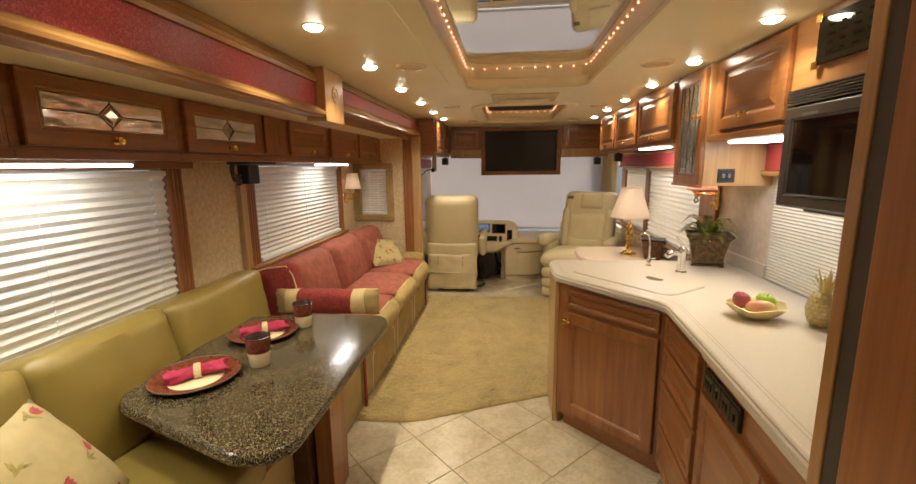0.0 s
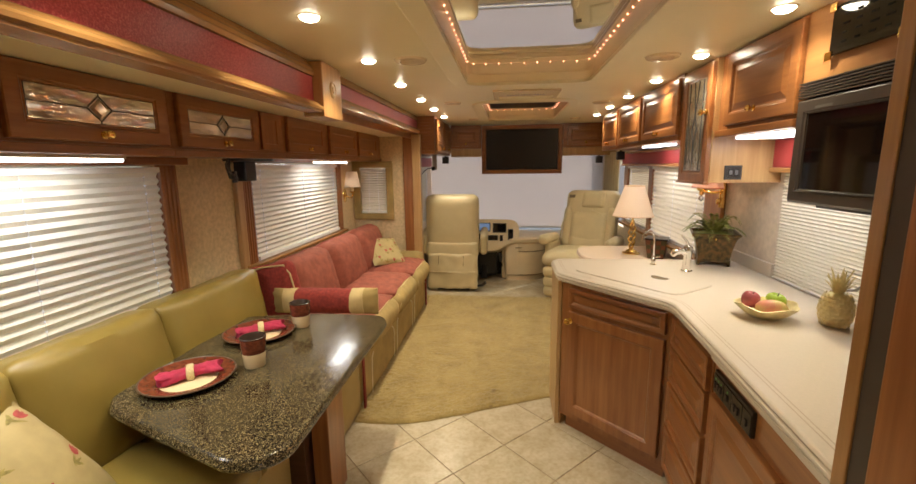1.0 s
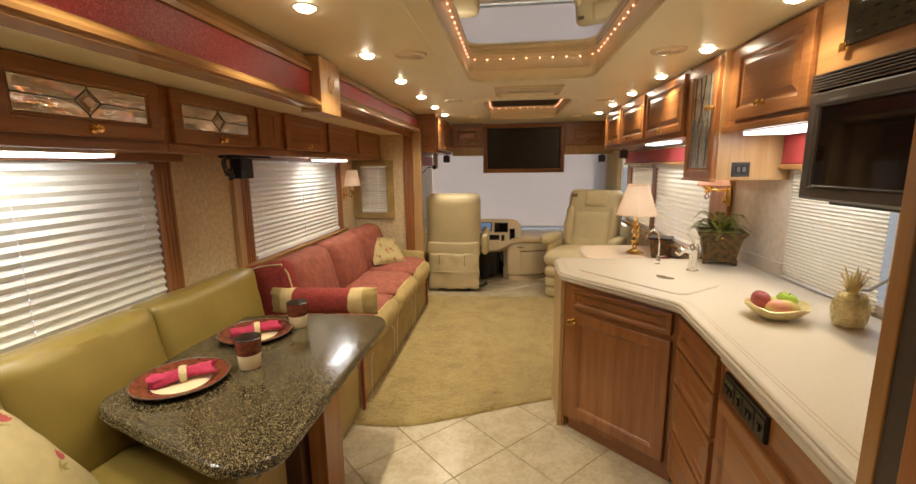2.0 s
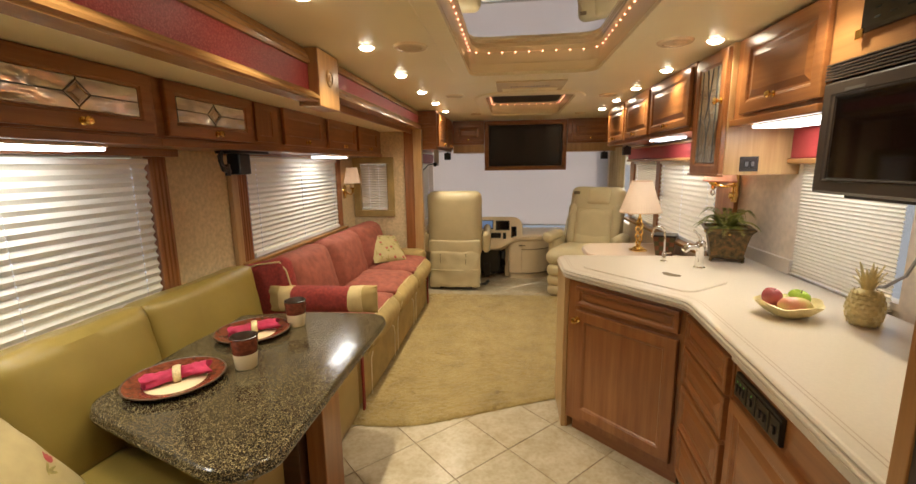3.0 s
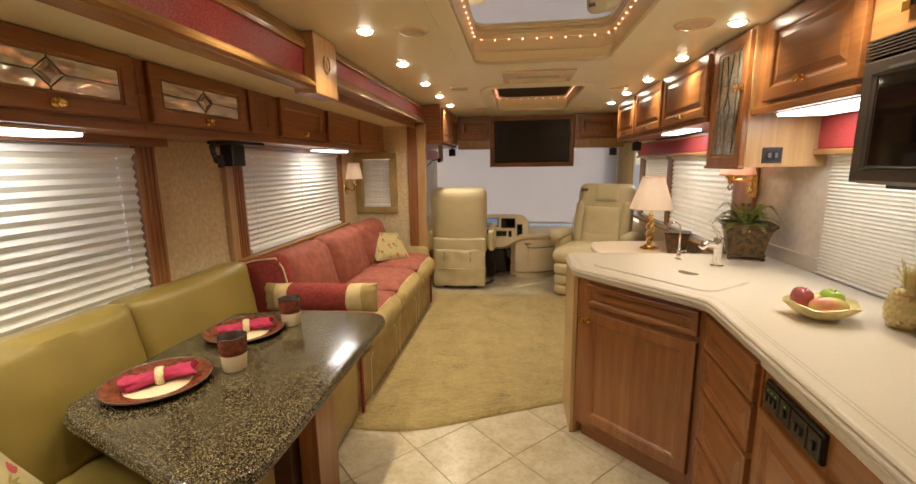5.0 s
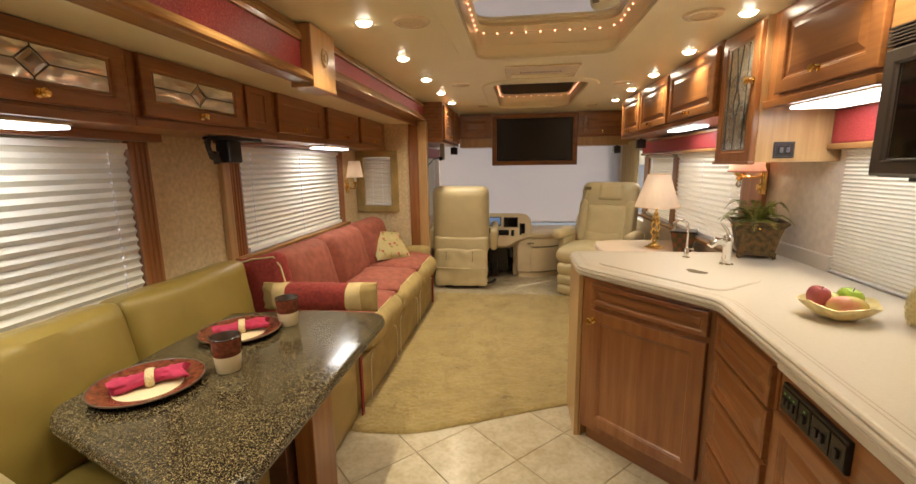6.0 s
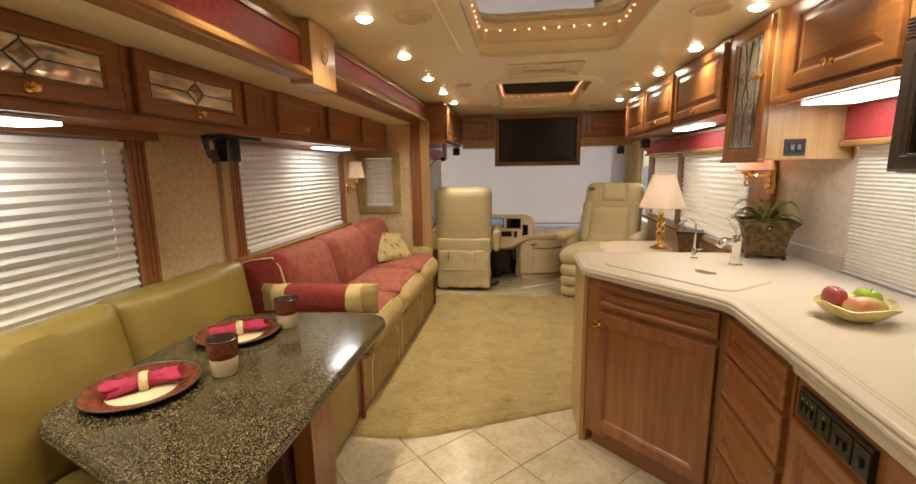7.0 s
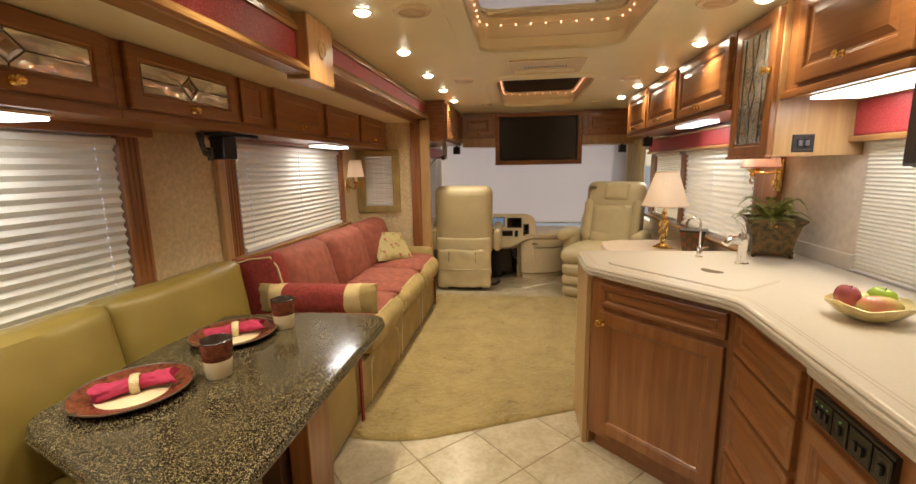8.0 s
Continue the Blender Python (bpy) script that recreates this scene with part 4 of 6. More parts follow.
def base_cabinets():
    # sink front, set across the corner
    a, b = Vector((0.36, 1.455)), Vector((0.79, 1.03))
    w = (b - a).length
    ang = math.atan2(b.y - a.y, b.x - a.x)
    m = Matrix.Translation(((a.x + b.x) / 2, (a.y + b.y) / 2, 0)) @ Matrix.Rotation(ang, 4, "Z")
    th = thing("sink_cabinet", "cherry sink cabinet with a false drawer over a panel door", "cabinet", m)
    part("body", box(-w / 2 - 0.012, 0, 0.075, w / 2, 0.3, 0.87), M_WOOD_Z, th)
    part("corner_stile", box(-w / 2 - 0.034, 0.006, 0.0, -w / 2 - 0.012, 0.06, 0.872, 0.003), M_POST, th)
    part("toe_kick", box(-w / 2 + 0.01, 0.03, 0, w / 2 - 0.01, 0.28, 0.075), M_WOOD_X, th)
    ring_door(th, "drawer_front", 0.005, 0.795, w - 0.07, 0.105, M_WOOD_X, 0.03, -0.022)
    flat = [(0, 0.02), (0, 0.004), (0.002, 0.001), (0.006, 0), (0.052, 0), (0.056, 0.003), (0.06, 0.003), (0.066, 0.009), (0.074, 0.01), (0.12, 0.01)]
    d = part("door", ring_panel(w - 0.07, 0.60, flat), M_WOOD_Z, th, "", False, Matrix.Translation((0.005, -0.022, 0.415)))
    knob(d, -w / 2 + 0.052, 0.252, 0, 1.25)
    # end panel towards the lounge
    part("end_panel", box(-0.011, -0.171, 0, 0.011, 0.171, 0.872, 0.003), M_MAPLE, th, "honey-coloured end panel", False, m.inverted() @ Matrix.Translation((0.335, 1.64, 0)))
    part("back_panel", box(0, 0, 0, 1.05, 0.02, 0.872, 0.003), M_MAPLE, th, "", False, m.inverted() @ Matrix.Translation((0.346, 1.80, 0)))
    # drawer bank and dishwasher drawer along the wall
    run = Matrix.Translation((0.79, 1.02, 0)) @ Matrix.Rotation(radians(-94.2), 4, "Z")
    th = thing("drawer_cabinet", "cherry base cabinet with a stack of four drawers", "cabinet", run)
    W = 0.45
    part("body", box(0.0, 0, 0.08, W, 0.5, 0.87), M_WOOD_X, th)
    part("toe_kick", box(0.0, 0.03, 0, W, 0.48, 0.08), M_WOOD_X, th)
    for z, h in ((0.78, 0.13), (0.625, 0.155), (0.43, 0.20), (0.21, 0.21)):
        ring_door(th, "drawer", W / 2, z, W - 0.03, h, M_WOOD_X, 0.03, -0.02)
    th = thing("dishwasher_drawer", "cherry-fronted pull-out unit with a black switch strip above", "cabinet", run @ Matrix.Translation((W + 0.002, 0, 0)))
    W2 = 0.67
    part("body", box(0.0, 0.004, 0.08, W2, 0.5, 0.87), M_WOOD_X, th)
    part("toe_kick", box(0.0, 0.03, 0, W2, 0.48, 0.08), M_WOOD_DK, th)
    ring_door(th, "front", 0.24, 0.42, 0.44, 0.62, M_WOOD_X, 0.05, -0.016)
    ring_door(th, "front", 0.565, 0.42, 0.2, 0.62, M_WOOD_X, 0.05, -0.016)
    part("ledge", box(0.0, -0.014, 0.848, W2, 0.01, 0.868, 0.003), M_COUNTER, th)
    sp = part("switch_strip", box(0.032, -0.008, 0.744, 0.304, 0.004, 0.824, 0.003), M_BLACK, th, "black strip of rocker switches")
    x = 0.036
    for n in (3, 1, 2, 1):
        w = 0.024 + 0.0185 * n + (0.01 if n < 3 else 0.0)
        pl = part("switch_plate", box(0, -0.0115, 0.749, w, -0.0075, 0.814, 0.002), M_BLACK, sp, "", False, Matrix.Translation((x, 0, 0)))
        part("gold_line", tube([(0.006, -0.0117, 0.756), (w - 0.006, -0.0117, 0.756), (w - 0.006, -0.0117, 0.807), (0.006, -0.0117, 0.807)], 0.0007, 4, closed=True), M_OLIVELINE, pl)
        for j in range(n):
            c = w / 2 + (j - (n - 1) / 2) * 0.021
            part("rocker", box(c - 0.006, -0.017, 0.768, c + 0.006, -0.011, 0.79, 0.002), M_GUN, pl)
            if n in (3, 1) and x < 0.2:
                part("indicator", box(c - 0.003, -0.0125, 0.797, c + 0.003, -0.0112, 0.801), M_LED, pl, "green indicator")
        x += w + 0.004


M_OLIVELINE = plain("gold_line", (0.14, 0.11, 0.04), 0.5)
M_LED = glow("green_indicator", (0.12, 0.4, 0.08), 0.25)
M_WOOD_DK = wood("dark_wood_and_shade", (0.05, 0.018, 0.007), (0.12, 0.045, 0.018), "x", 0.4)
base_cabinets()

fridge = thing("tall_pantry_cabinet", "tall cherry cabinet with a honey corner post and dark seal strip", "cabinet", at(0.665, -0.105, 0))
part("corner_post", box(0, -0.032, 0, 0.66, 0, CEIL - 0.004, 0.003), M_POST, fridge)
part("seal_strip", box(0.004, -0.075, 0, 0.62, -0.032, CEIL - 0.004), plain("taupe_seal", (0.075, 0.055, 0.045), 0.5), fridge, "dark taupe seal strip")
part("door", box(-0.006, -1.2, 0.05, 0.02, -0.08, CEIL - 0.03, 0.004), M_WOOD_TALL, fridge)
part("body", box(0.02, -1.4, 0, 0.66, -0.078, CEIL - 0.004), M_WOOD_Z, fridge)

# ---- dinette ----
def dinette_table():
    pts = [(-1.39, 0.36), (-1.32, 0.29), (-0.72, 0.06), (-0.59, 0.13), (-0.598, 1.31), (-1.02, 1.31), (-1.42, 1.22)]
    poly = round_poly(pts, [0.05, 0.06, 0.14, 0.12, 0.13, 0.1, 0.08], 8)
    th = thing("dinette_table", "polished dark speckled stone-look table with rounded corners on a wooden post", "table")
    part("tabletop", stack(poly, [(0.012, 0.664), (0.004, 0.668), (0.0, 0.676), (0.0, 0.682), (0.004, 0.688), (0.003, 0.694), (0.007, 0.702), (0.014, 0.705)]), M_STONE, th, "", False)
    part("apron", box(-1.2, 0.35, 0.62, -0.72, 1.15, 0.664, 0.003), M_WOOD_Y, th)
    part("post", box(-0.815, 0.72, 0.0, -0.735, 0.895, 0.664, 0.005), M_WOOD_Z, th)
    # dark box stands for the shade in the gap beside the post
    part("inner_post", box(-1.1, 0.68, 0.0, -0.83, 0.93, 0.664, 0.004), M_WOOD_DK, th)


dinette_table()


def dinette_bench():
    th = thing("dinette_bench", "long olive leather dinette bench with plump back cushions", "bench")
    part("base", box(-1.60, -1.6, 0.0, -0.905, 1.47, 0.33, 0.006), M_VELOUR2, th)
    for a, b in ((-1.55, -0.55), (-0.54, 0.46), (0.47, 1.46)):
        part("seat_cushion", cushion(0.60, b - a, 0.16, 0.05, 0.02, 9, 0.004, a, m=at(-1.17, (a + b) / 2, 0.40)), M_LEATHER, th, "", True)
    for k, (a, b) in enumerate(((-1.25, -0.56), (-0.56, 0.135), (0.135, 0.72), (0.72, 1.46))):
        mm = at(-1.50, (a + b) / 2, 0.68) @ Matrix.Rotation(radians(-10), 4, "Y")
        part("back_cushion", cushion(0.17, b - a + 0.008, 0.49, 0.042, 0.04, 14, 0.007, 3 + k, m=mm), M_LEATHER, th, "", True)
    part("end_panel", cushion(0.05, 0.40, 0.52, 0.02, 0.006, 8, 0.002, 8, m=at(-0.885, 1.285, 0.27)), M_VELOUR2, th, "olive leather end panel", True)


M_VELOUR2 = plain("khaki_vinyl", (0.38, 0.27, 0.1), 0.45, vary=0.08, scale=6, bumps=0.15, bscale=300)
dinette_bench()


def scatter_pillow(x, y, z, w, h, t, rot, label, seed=0, flower=0.05):
    """A square cushion with pinched corners and a printed pattern of tulips and leaves on its face."""
    bm = bmesh.new()
    n = 18

    def skin(u, v, sgn, lift=0.0):
        k = max(0.0, (1 - u * u) * (1 - v * v)) ** 0.42
        px, pz = u * w / 2 * (1 - 0.07 * (1 - v * v) * abs(u)), v * h / 2 * (1 - 0.07 * (1 - u * u) * abs(v))
        return Vector((px, sgn * (t / 2 * k + lift) + 0.004 * noise.noise(Vector((u * 3, v * 3, seed))), pz))
    for sgn in (1, -1):
        grid = [[bm.verts.new(skin(2 * i / n - 1, 2 * j / n - 1, sgn)) for j in range(n + 1)] for i in range(n + 1)]
        for i in range(n):
            for j in range(n):
                bm.faces.new((grid[i][j], grid[i + 1][j], grid[i + 1][j + 1], grid[i][j + 1]))
    bmesh.ops.remove_doubles(bm, verts=bm.verts, dist=0.009)
    th = thing("scatter_pillow", label, "pillow", Matrix.Translation((x, y, z)) @ Euler([radians(a) for a in rot]).to_matrix().to_4x4())
    part("cover", bm, M_PILLOW, th, "", True)
    rnd = random.Random(seed)
    motifs = {"petal": bmesh.new(), "leaf": bmesh.new(), "stem": bmesh.new()}

    def blot(name, cx, cy, ln, wd, ang, sgn):
        """A pointed oval lying on the cloth."""
        mb = motifs[name]
        ca, sa = math.cos(ang), math.sin(ang)
        ring = []
        for k in range(10):
            a = 2 * math.pi * k / 10
            p, q = ln / 2 * math.cos(a), wd / 2 * math.sin(a) * (1 - 0.45 * math.cos(a))
            uu, vv = (cx + p * ca - q * sa) / (w / 2), (cy + p * sa + q * ca) / (h / 2)
            ring.append(mb.verts.new(skin(max(-0.97, min(0.97, uu)), max(-0.97, min(0.97, vv)), sgn, 0.0012)))
        mid = mb.verts.new(skin(max(-0.97, min(0.97, cx / (w / 2))), max(-0.97, min(0.97, cy / (h / 2))), sgn, 0.0016))
        for k in range(10):
            mb.faces.new((ring[k], ring[(k + 1) % 10], mid))
    f = flower
    steps = max(2, int(w / (f * 2.1)))
    for sgn in (1, -1):
        for i in range(steps):
            for j in range(steps):
                cx = (i + 0.5 + rnd.uniform(-0.28, 0.28)) * w / steps - w / 2
                cy = (j + 0.5 + rnd.uniform(-0.28, 0.28)) * h / steps - h / 2
                up = math.pi / 2 + rnd.uniform(-0.5, 0.5)
                ca, sa = math.cos(up), math.sin(up)
                if rnd.random() < 0.66:
                    for da in (-0.42, 0.0, 0.42):
                        blot("petal", cx + 0.16 * f * da * -sa * 2, cy + 0.16 * f * da * ca * 2, f * 0.8, f * 0.38, up + da, sgn)
                blot("stem", cx - f * 0.85 * ca, cy - f * 0.85 * sa, f * 1.0, f * 0.07, up + 0.1, sgn)
                for q in range(rnd.randint(3, 5)):
                    la = up + rnd.uniform(-1.3, 1.3)
                    d = f * rnd.uniform(0.7, 1.2)
                    blot("leaf", cx - d * ca + 0.35 * f * math.cos(la), cy - d * sa + 0.35 * f * math.sin(la), f * rnd.uniform(0.6, 1.0), f * 0.2, la, sgn)
    for name, mat in (("petal", M_PRINTRED), ("leaf", M_PRINTGREEN), ("stem", M_PRINTGREEN)):
        ob = part("printed_" + name, motifs[name], mat, th)
        ob["kind"] = "stuff"
    return th


M_PILLOW = plain("cream_print_cloth", (0.43, 0.335, 0.15), 0.8, vary=0.07, scale=20, bumps=0.3, bscale=400)
M_PRINTRED = plain("printed_red", (0.36, 0.06, 0.05), 0.8, vary=0.35, scale=60)
M_PRINTGREEN = plain("printed_olive", (0.27, 0.22, 0.06), 0.8, vary=0.35, scale=60)
scatter_pillow(-1.247, -0.035, 0.655, 0.42, 0.42, 0.14, (-88.8, 56.9, 24.3), "cream cushion with a red tulip print on the dinette bench", 1, 0.052)
scatter_pillow(-1.19, 3.228, 0.674, 0.37, 0.37, 0.13, (-52, 6, 45), "cream floral cushion on the sofa", 2, 0.04)


def place_setting(x, y, rot):
    pl = thing("dinner_plate", "oxblood glazed dinner plate with a dark rim", "plate", at(x, y, 0.706) @ Matrix.Diagonal((1.18, 1.18, 1.1, 1)), "dinner plates")
    part("rim", lathe([(0.08, 0.004), (0.085, 0.0), (0.10, 0.004), (0.138, 0.018), (0.141, 0.021), (0.138, 0.022), (0.10, 0.009), (0.086, 0.006), (0.084, 0.005)], 48), M_OX, pl, "", True)
    part("centre", lathe([(0, 0), (0.085, 0), (0.087, 0.005), (0.08, 0.006), (0, 0.006)], 40), M_CERAMIC_CREAM, pl, "cream centre", True)
    part("edge_band", tube([(0.139 * math.cos(k * math.pi / 24), 0.139 * math.sin(k * math.pi / 24), 0.0215) for k in range(48)], 0.0028, 6, closed=True), M_EDGEGLAZE, pl, "brown edge")
    nk = thing("napkin", "raspberry cloth napkin drawn through a gold ring", "napkin", at(x + 0.005, y + 0.005, 0.738, Matrix.Rotation(radians(rot), 4, "Z") @ Matrix.Diagonal((0.9, 1.0, 1.0, 1))), "napkins")
    bm = bmesh.new()
    n, seg = 40, 36
    rings = []
    for i in range(n + 1):
        t = i / n * 2 - 1
        spread = 0.019 + 0.010 * abs(t) ** 1.3
        ring = []
        for k in range(seg):
            a = 2 * math.pi * k / seg
            fold = 1 + 0.13 * math.sin(4 * a + 2 * t) * abs(t) ** 0.7 + 0.07 * math.sin(3 * a + 5 * t)
            bend = 0.01 * math.sin(3.2 * t + 0.6)
            crease = 0.005 * noise.noise(Vector((t * 6, math.cos(a) * 2.2, math.sin(a) * 2.2 + rot)))
            ring.append(bm.verts.new((t * 0.115 + 0.012 * math.sin(2 * a + 1) * abs(t) ** 3, bend + math.cos(a) * (spread * 1.3 * fold + crease), math.sin(a) * (0.021 * fold + crease) + 0.004 * t)))
        rings.append(ring)
    for a, b in zip(rings, rings[1:]):
        for k in range(seg):
            bm.faces.new((a[k], a[(k + 1) % seg], b[(k + 1) % seg], b[k]))
    bm.faces.new(rings[0][::-1])
    bm.faces.new(rings[-1])
    part("cloth", bm, M_NAPKIN, nk, "", True)
    part("ring", lathe([(0.026, -0.014), (0.029, -0.0145), (0.031, -0.012), (0.0325, -0.004), (0.0325, 0.004), (0.031, 0.012), (0.029, 0.0145), (0.026, 0.014)], 28), M_RING, nk, "woven pale gold ring", True, Matrix.Rotation(radians(90), 4, "Y"))


M_BLACKGLAZE = plain("dark_brown_glaze", (0.045, 0.027, 0.018), 0.25)
M_EDGEGLAZE = plain("brown_edge_glaze", (0.10, 0.06, 0.035), 0.3)
place_setting(-1.185, 0.505, 36)
place_setting(-1.17, 0.97, 32)


def beaker(x, y):
    th = thing("beaker", "stoneware beaker, oxblood above and cream below, dark inside", "cup", at(x, y, 0.706) @ Matrix.Diagonal((1.32, 1.32, 1.15, 1)), "beakers")
    part("lower_band", lathe([(0, 0), (0.029, 0), (0.031, 0.003), (0.0345, 0.052), (0.0345, 0.054)], 32), M_CERAMIC_CREAM, th, "", True)
    part("upper_band", lathe([(0.0345, 0.054), (0.0352, 0.056), (0.0385, 0.108), (0.0385, 0.11), (0.0355, 0.11)], 32), M_OX, th, "", True)
    part("inside", lathe([(0.0385, 0.108), (0.0395, 0.111), (0.037, 0.113), (0.035, 0.11), (0.031, 0.01), (0, 0.008)], 32), M_BLACKGLAZE, th, "", True)


beaker(-1.0, 0.65)
beaker(-1.02, 1.10)

# ---- sofa ----
M_PALEPIPING = plain("pale_satin_piping", (0.78, 0.7, 0.52), 0.35, vary=0.1)


def sofa():
    th = thing("sofa", "three-seat sofa, rust red cushions, tan velour fronts and gold piping", "sofa", at(-1.22, 2.55, 0))
    L = 2.08
    part("base", cushion(0.74, L - 0.02, 0.30, 0.03, 0.004, 8, 0.003, 1, m=at(-0.0, 0.01, 0.17)), M_VELOUR, th, "", True)
    part("back_frame", cushion(0.16, L, 0.66, 0.05, 0.01, 9, 0.003, 2, m=at(-0.33, 0, 0.475) @ Matrix.Rotation(radians(-6), 4, "Y")), M_VELOUR, th, "", True)
    sw = 0.635
    for k in range(3):
        y = -0.60 + k * 0.66
        seat = part("seat_cushion", cushion(0.70, sw + 0.02, 0.18, 0.075, 0.03, 12, 0.006, 5 + k, m=at(0.08, y, 0.42)), M_VELOUR, th, "", True)
        part("seat_top", cushion(0.61, sw - 0.02, 0.045, 0.02, 0.05, 14, 0.007, 5 + k, m=at(0.07, y, 0.508)), M_RED, seat, "rust red top", True)
        part("piping", tube([(0.40, y - sw / 2 + 0.012, 0.37), (0.418, y - sw / 2 + 0.03, 0.43), (0.398, y - sw / 2 + 0.06, 0.49), (0.366, y - sw / 2 + 0.05, 0.517), (0.378, y, 0.522), (0.366, y + sw / 2 - 0.05, 0.517), (0.398, y + sw / 2 - 0.06, 0.49), (0.418, y + sw / 2 - 0.03, 0.43), (0.40, y + sw / 2 - 0.012, 0.37)], 0.004, 6), M_PIPING, seat, "", True)
        part("back_cushion", cushion(0.19, sw + 0.005, 0.46, 0.085, 0.06, 13, 0.009, 9 + k, m=at(-0.18, y, 0.69) @ Matrix.Rotation(radians(-14), 4, "Y")), M_RED, th, "", True)
        for s in (-1, 1):
            e = y + s * (sw / 2 - 0.035)
            part("panel_piping", tube([(0.372, e, 0.03), (0.376, e, 0.22), (0.374, e - s * 0.012, 0.27), (0.372, e - s * 0.05, 0.295)], 0.0035, 6), M_PALEPIPING, th, "pale shiny piping", True)
    part("arm", cushion(0.74, 0.17, 0.58, 0.06, 0.01, 9, 0.004, 14, m=at(-0.01, -L / 2 - 0.0, 0.30)), M_VELOUR, th, "", True)
    part("arm", cushion(0.74, 0.15, 0.60, 0.06, 0.01, 9, 0.004, 15, m=at(-0.01, L / 2 - 0.02, 0.31)), M_VELOUR, th, "", True)
    part("side_wing", cushion(0.34, 0.10, 0.44, 0.045, 0.015, 10, 0.003, 16, m=at(-0.20, -L / 2 + 0.07, 0.70) @ Matrix.Rotation(radians(-12), 4, "Y")), M_DARKRED, th, "dark red side panel", True)
    wing = at(-0.20, -L / 2 + 0.07, 0.70) @ Matrix.Rotation(radians(-12), 4, "Y")
    edge = [wing @ Vector(p) for p in ((0.16, -0.046, -0.17), (0.162, -0.048, 0.0), (0.158, -0.046, 0.14), (0.13, -0.042, 0.2), (0.0, -0.045, 0.212), (-0.15, -0.04, 0.2))]
    part("wing_piping", tube(edge, 0.005, 6), M_PIPING, th, "", True)
    part("front_strip", box(0.372, -L / 2 - 0.03, 0.02, 0.384, -L / 2 + 0.0, 0.42, 0.004), M_DARKRED, th, "dark red strip on the arm front")
    part("front_strip", box(0.372, L / 2 - 0.06, 0.02, 0.384, L / 2 - 0.02, 0.45, 0.004), M_DARKRED, th, "dark red strip on the arm front")


sofa()


def bolster():
    th = thing("bolster_cushion", "long dark red bolster with tan ends lying on the sofa arm", "pillow", at(-1.08, 1.545, 0.70) @ Matrix.Rotation(radians(3), 4, "Z"))

    def section(x):
        """Half width, half height and squareness of the bolster along its length."""
        k = max(0.0, (abs(x) - 0.2) / 0.13)
        return 0.076 * (1 - 0.9 * k ** 1.6), 0.076 * (1 + 0.1 * k), 0.0

    def loft(name, x0, x1, mat, label=""):
        bm = bmesh.new()
        n, seg = 16, 40
        rings = []
        for i in range(n + 1):
            x = x0 + (x1 - x0) * i / n
            hw, hh, _ = section(x)
            ring = []
            for k in range(seg):
                a = 2 * math.pi * k / seg
                c, d = math.cos(a), math.sin(a)
                p = Vector((x, hw * math.copysign(abs(c) ** 0.8, c), hh * math.copysign(abs(d) ** 0.8, d)))
                p += Vector(noise.noise_vector(p * 14)) * 0.005
                k2 = max(0.0, (abs(x) - 0.24) / 0.09)
                p.y += 0.003 * k2 * math.sin(9 * a)
                ring.append(bm.verts.new(p))
            rings.append(ring)
        for a, b in zip(rings, rings[1:]):
            for k in range(seg):
                bm.faces.new((a[k], a[(k + 1) % seg], b[(k + 1) % seg], b[k]))
        bm.faces.new(rings[0][::-1])
        bm.faces.new(rings[-1])
        part(name, bm, mat, th, label, True)
    loft("middle", -0.17, 0.17, M_DARKRED)
    for s_ in (-1, 1):
        loft("band", s_ * 0.171, s_ * 0.25, M_VELOUR_L, "pale tan band")
        loft("gathered_end", s_ * 0.251, s_ * 0.33, M_VELOUR, "gathered tan end")


M_VELOUR_L = plain("pale_tan_velour", (0.56, 0.42, 0.2), 0.8, vary=0.12, scale=14, bumps=0.3, bscale=400)
bolster()

# ---- side table, lamp and small things on the galley side ----
def side_table():
    poly = round_poly([(0.68, 2.70), (1.42, 2.70), (1.42, 3.42), (0.68, 3.42)], [0.3, 0, 0, 0.3], 10)
    th = thing("side_table", "built-in side table with a rounded rose-cream top", "table")
    part("top", stack(poly, [(0.02, 0.675), (0.006, 0.68), (0.0, 0.69), (0.006, 0.696), (0.003, 0.706), (0.012, 0.718), (0.02, 0.72)]), M_PINKTOP, th)
    part("cabinet", box(0.9, 2.78, 0.0, 1.42, 3.34, 0.675, 0.004), M_WOOD_Z, th)


side_table()


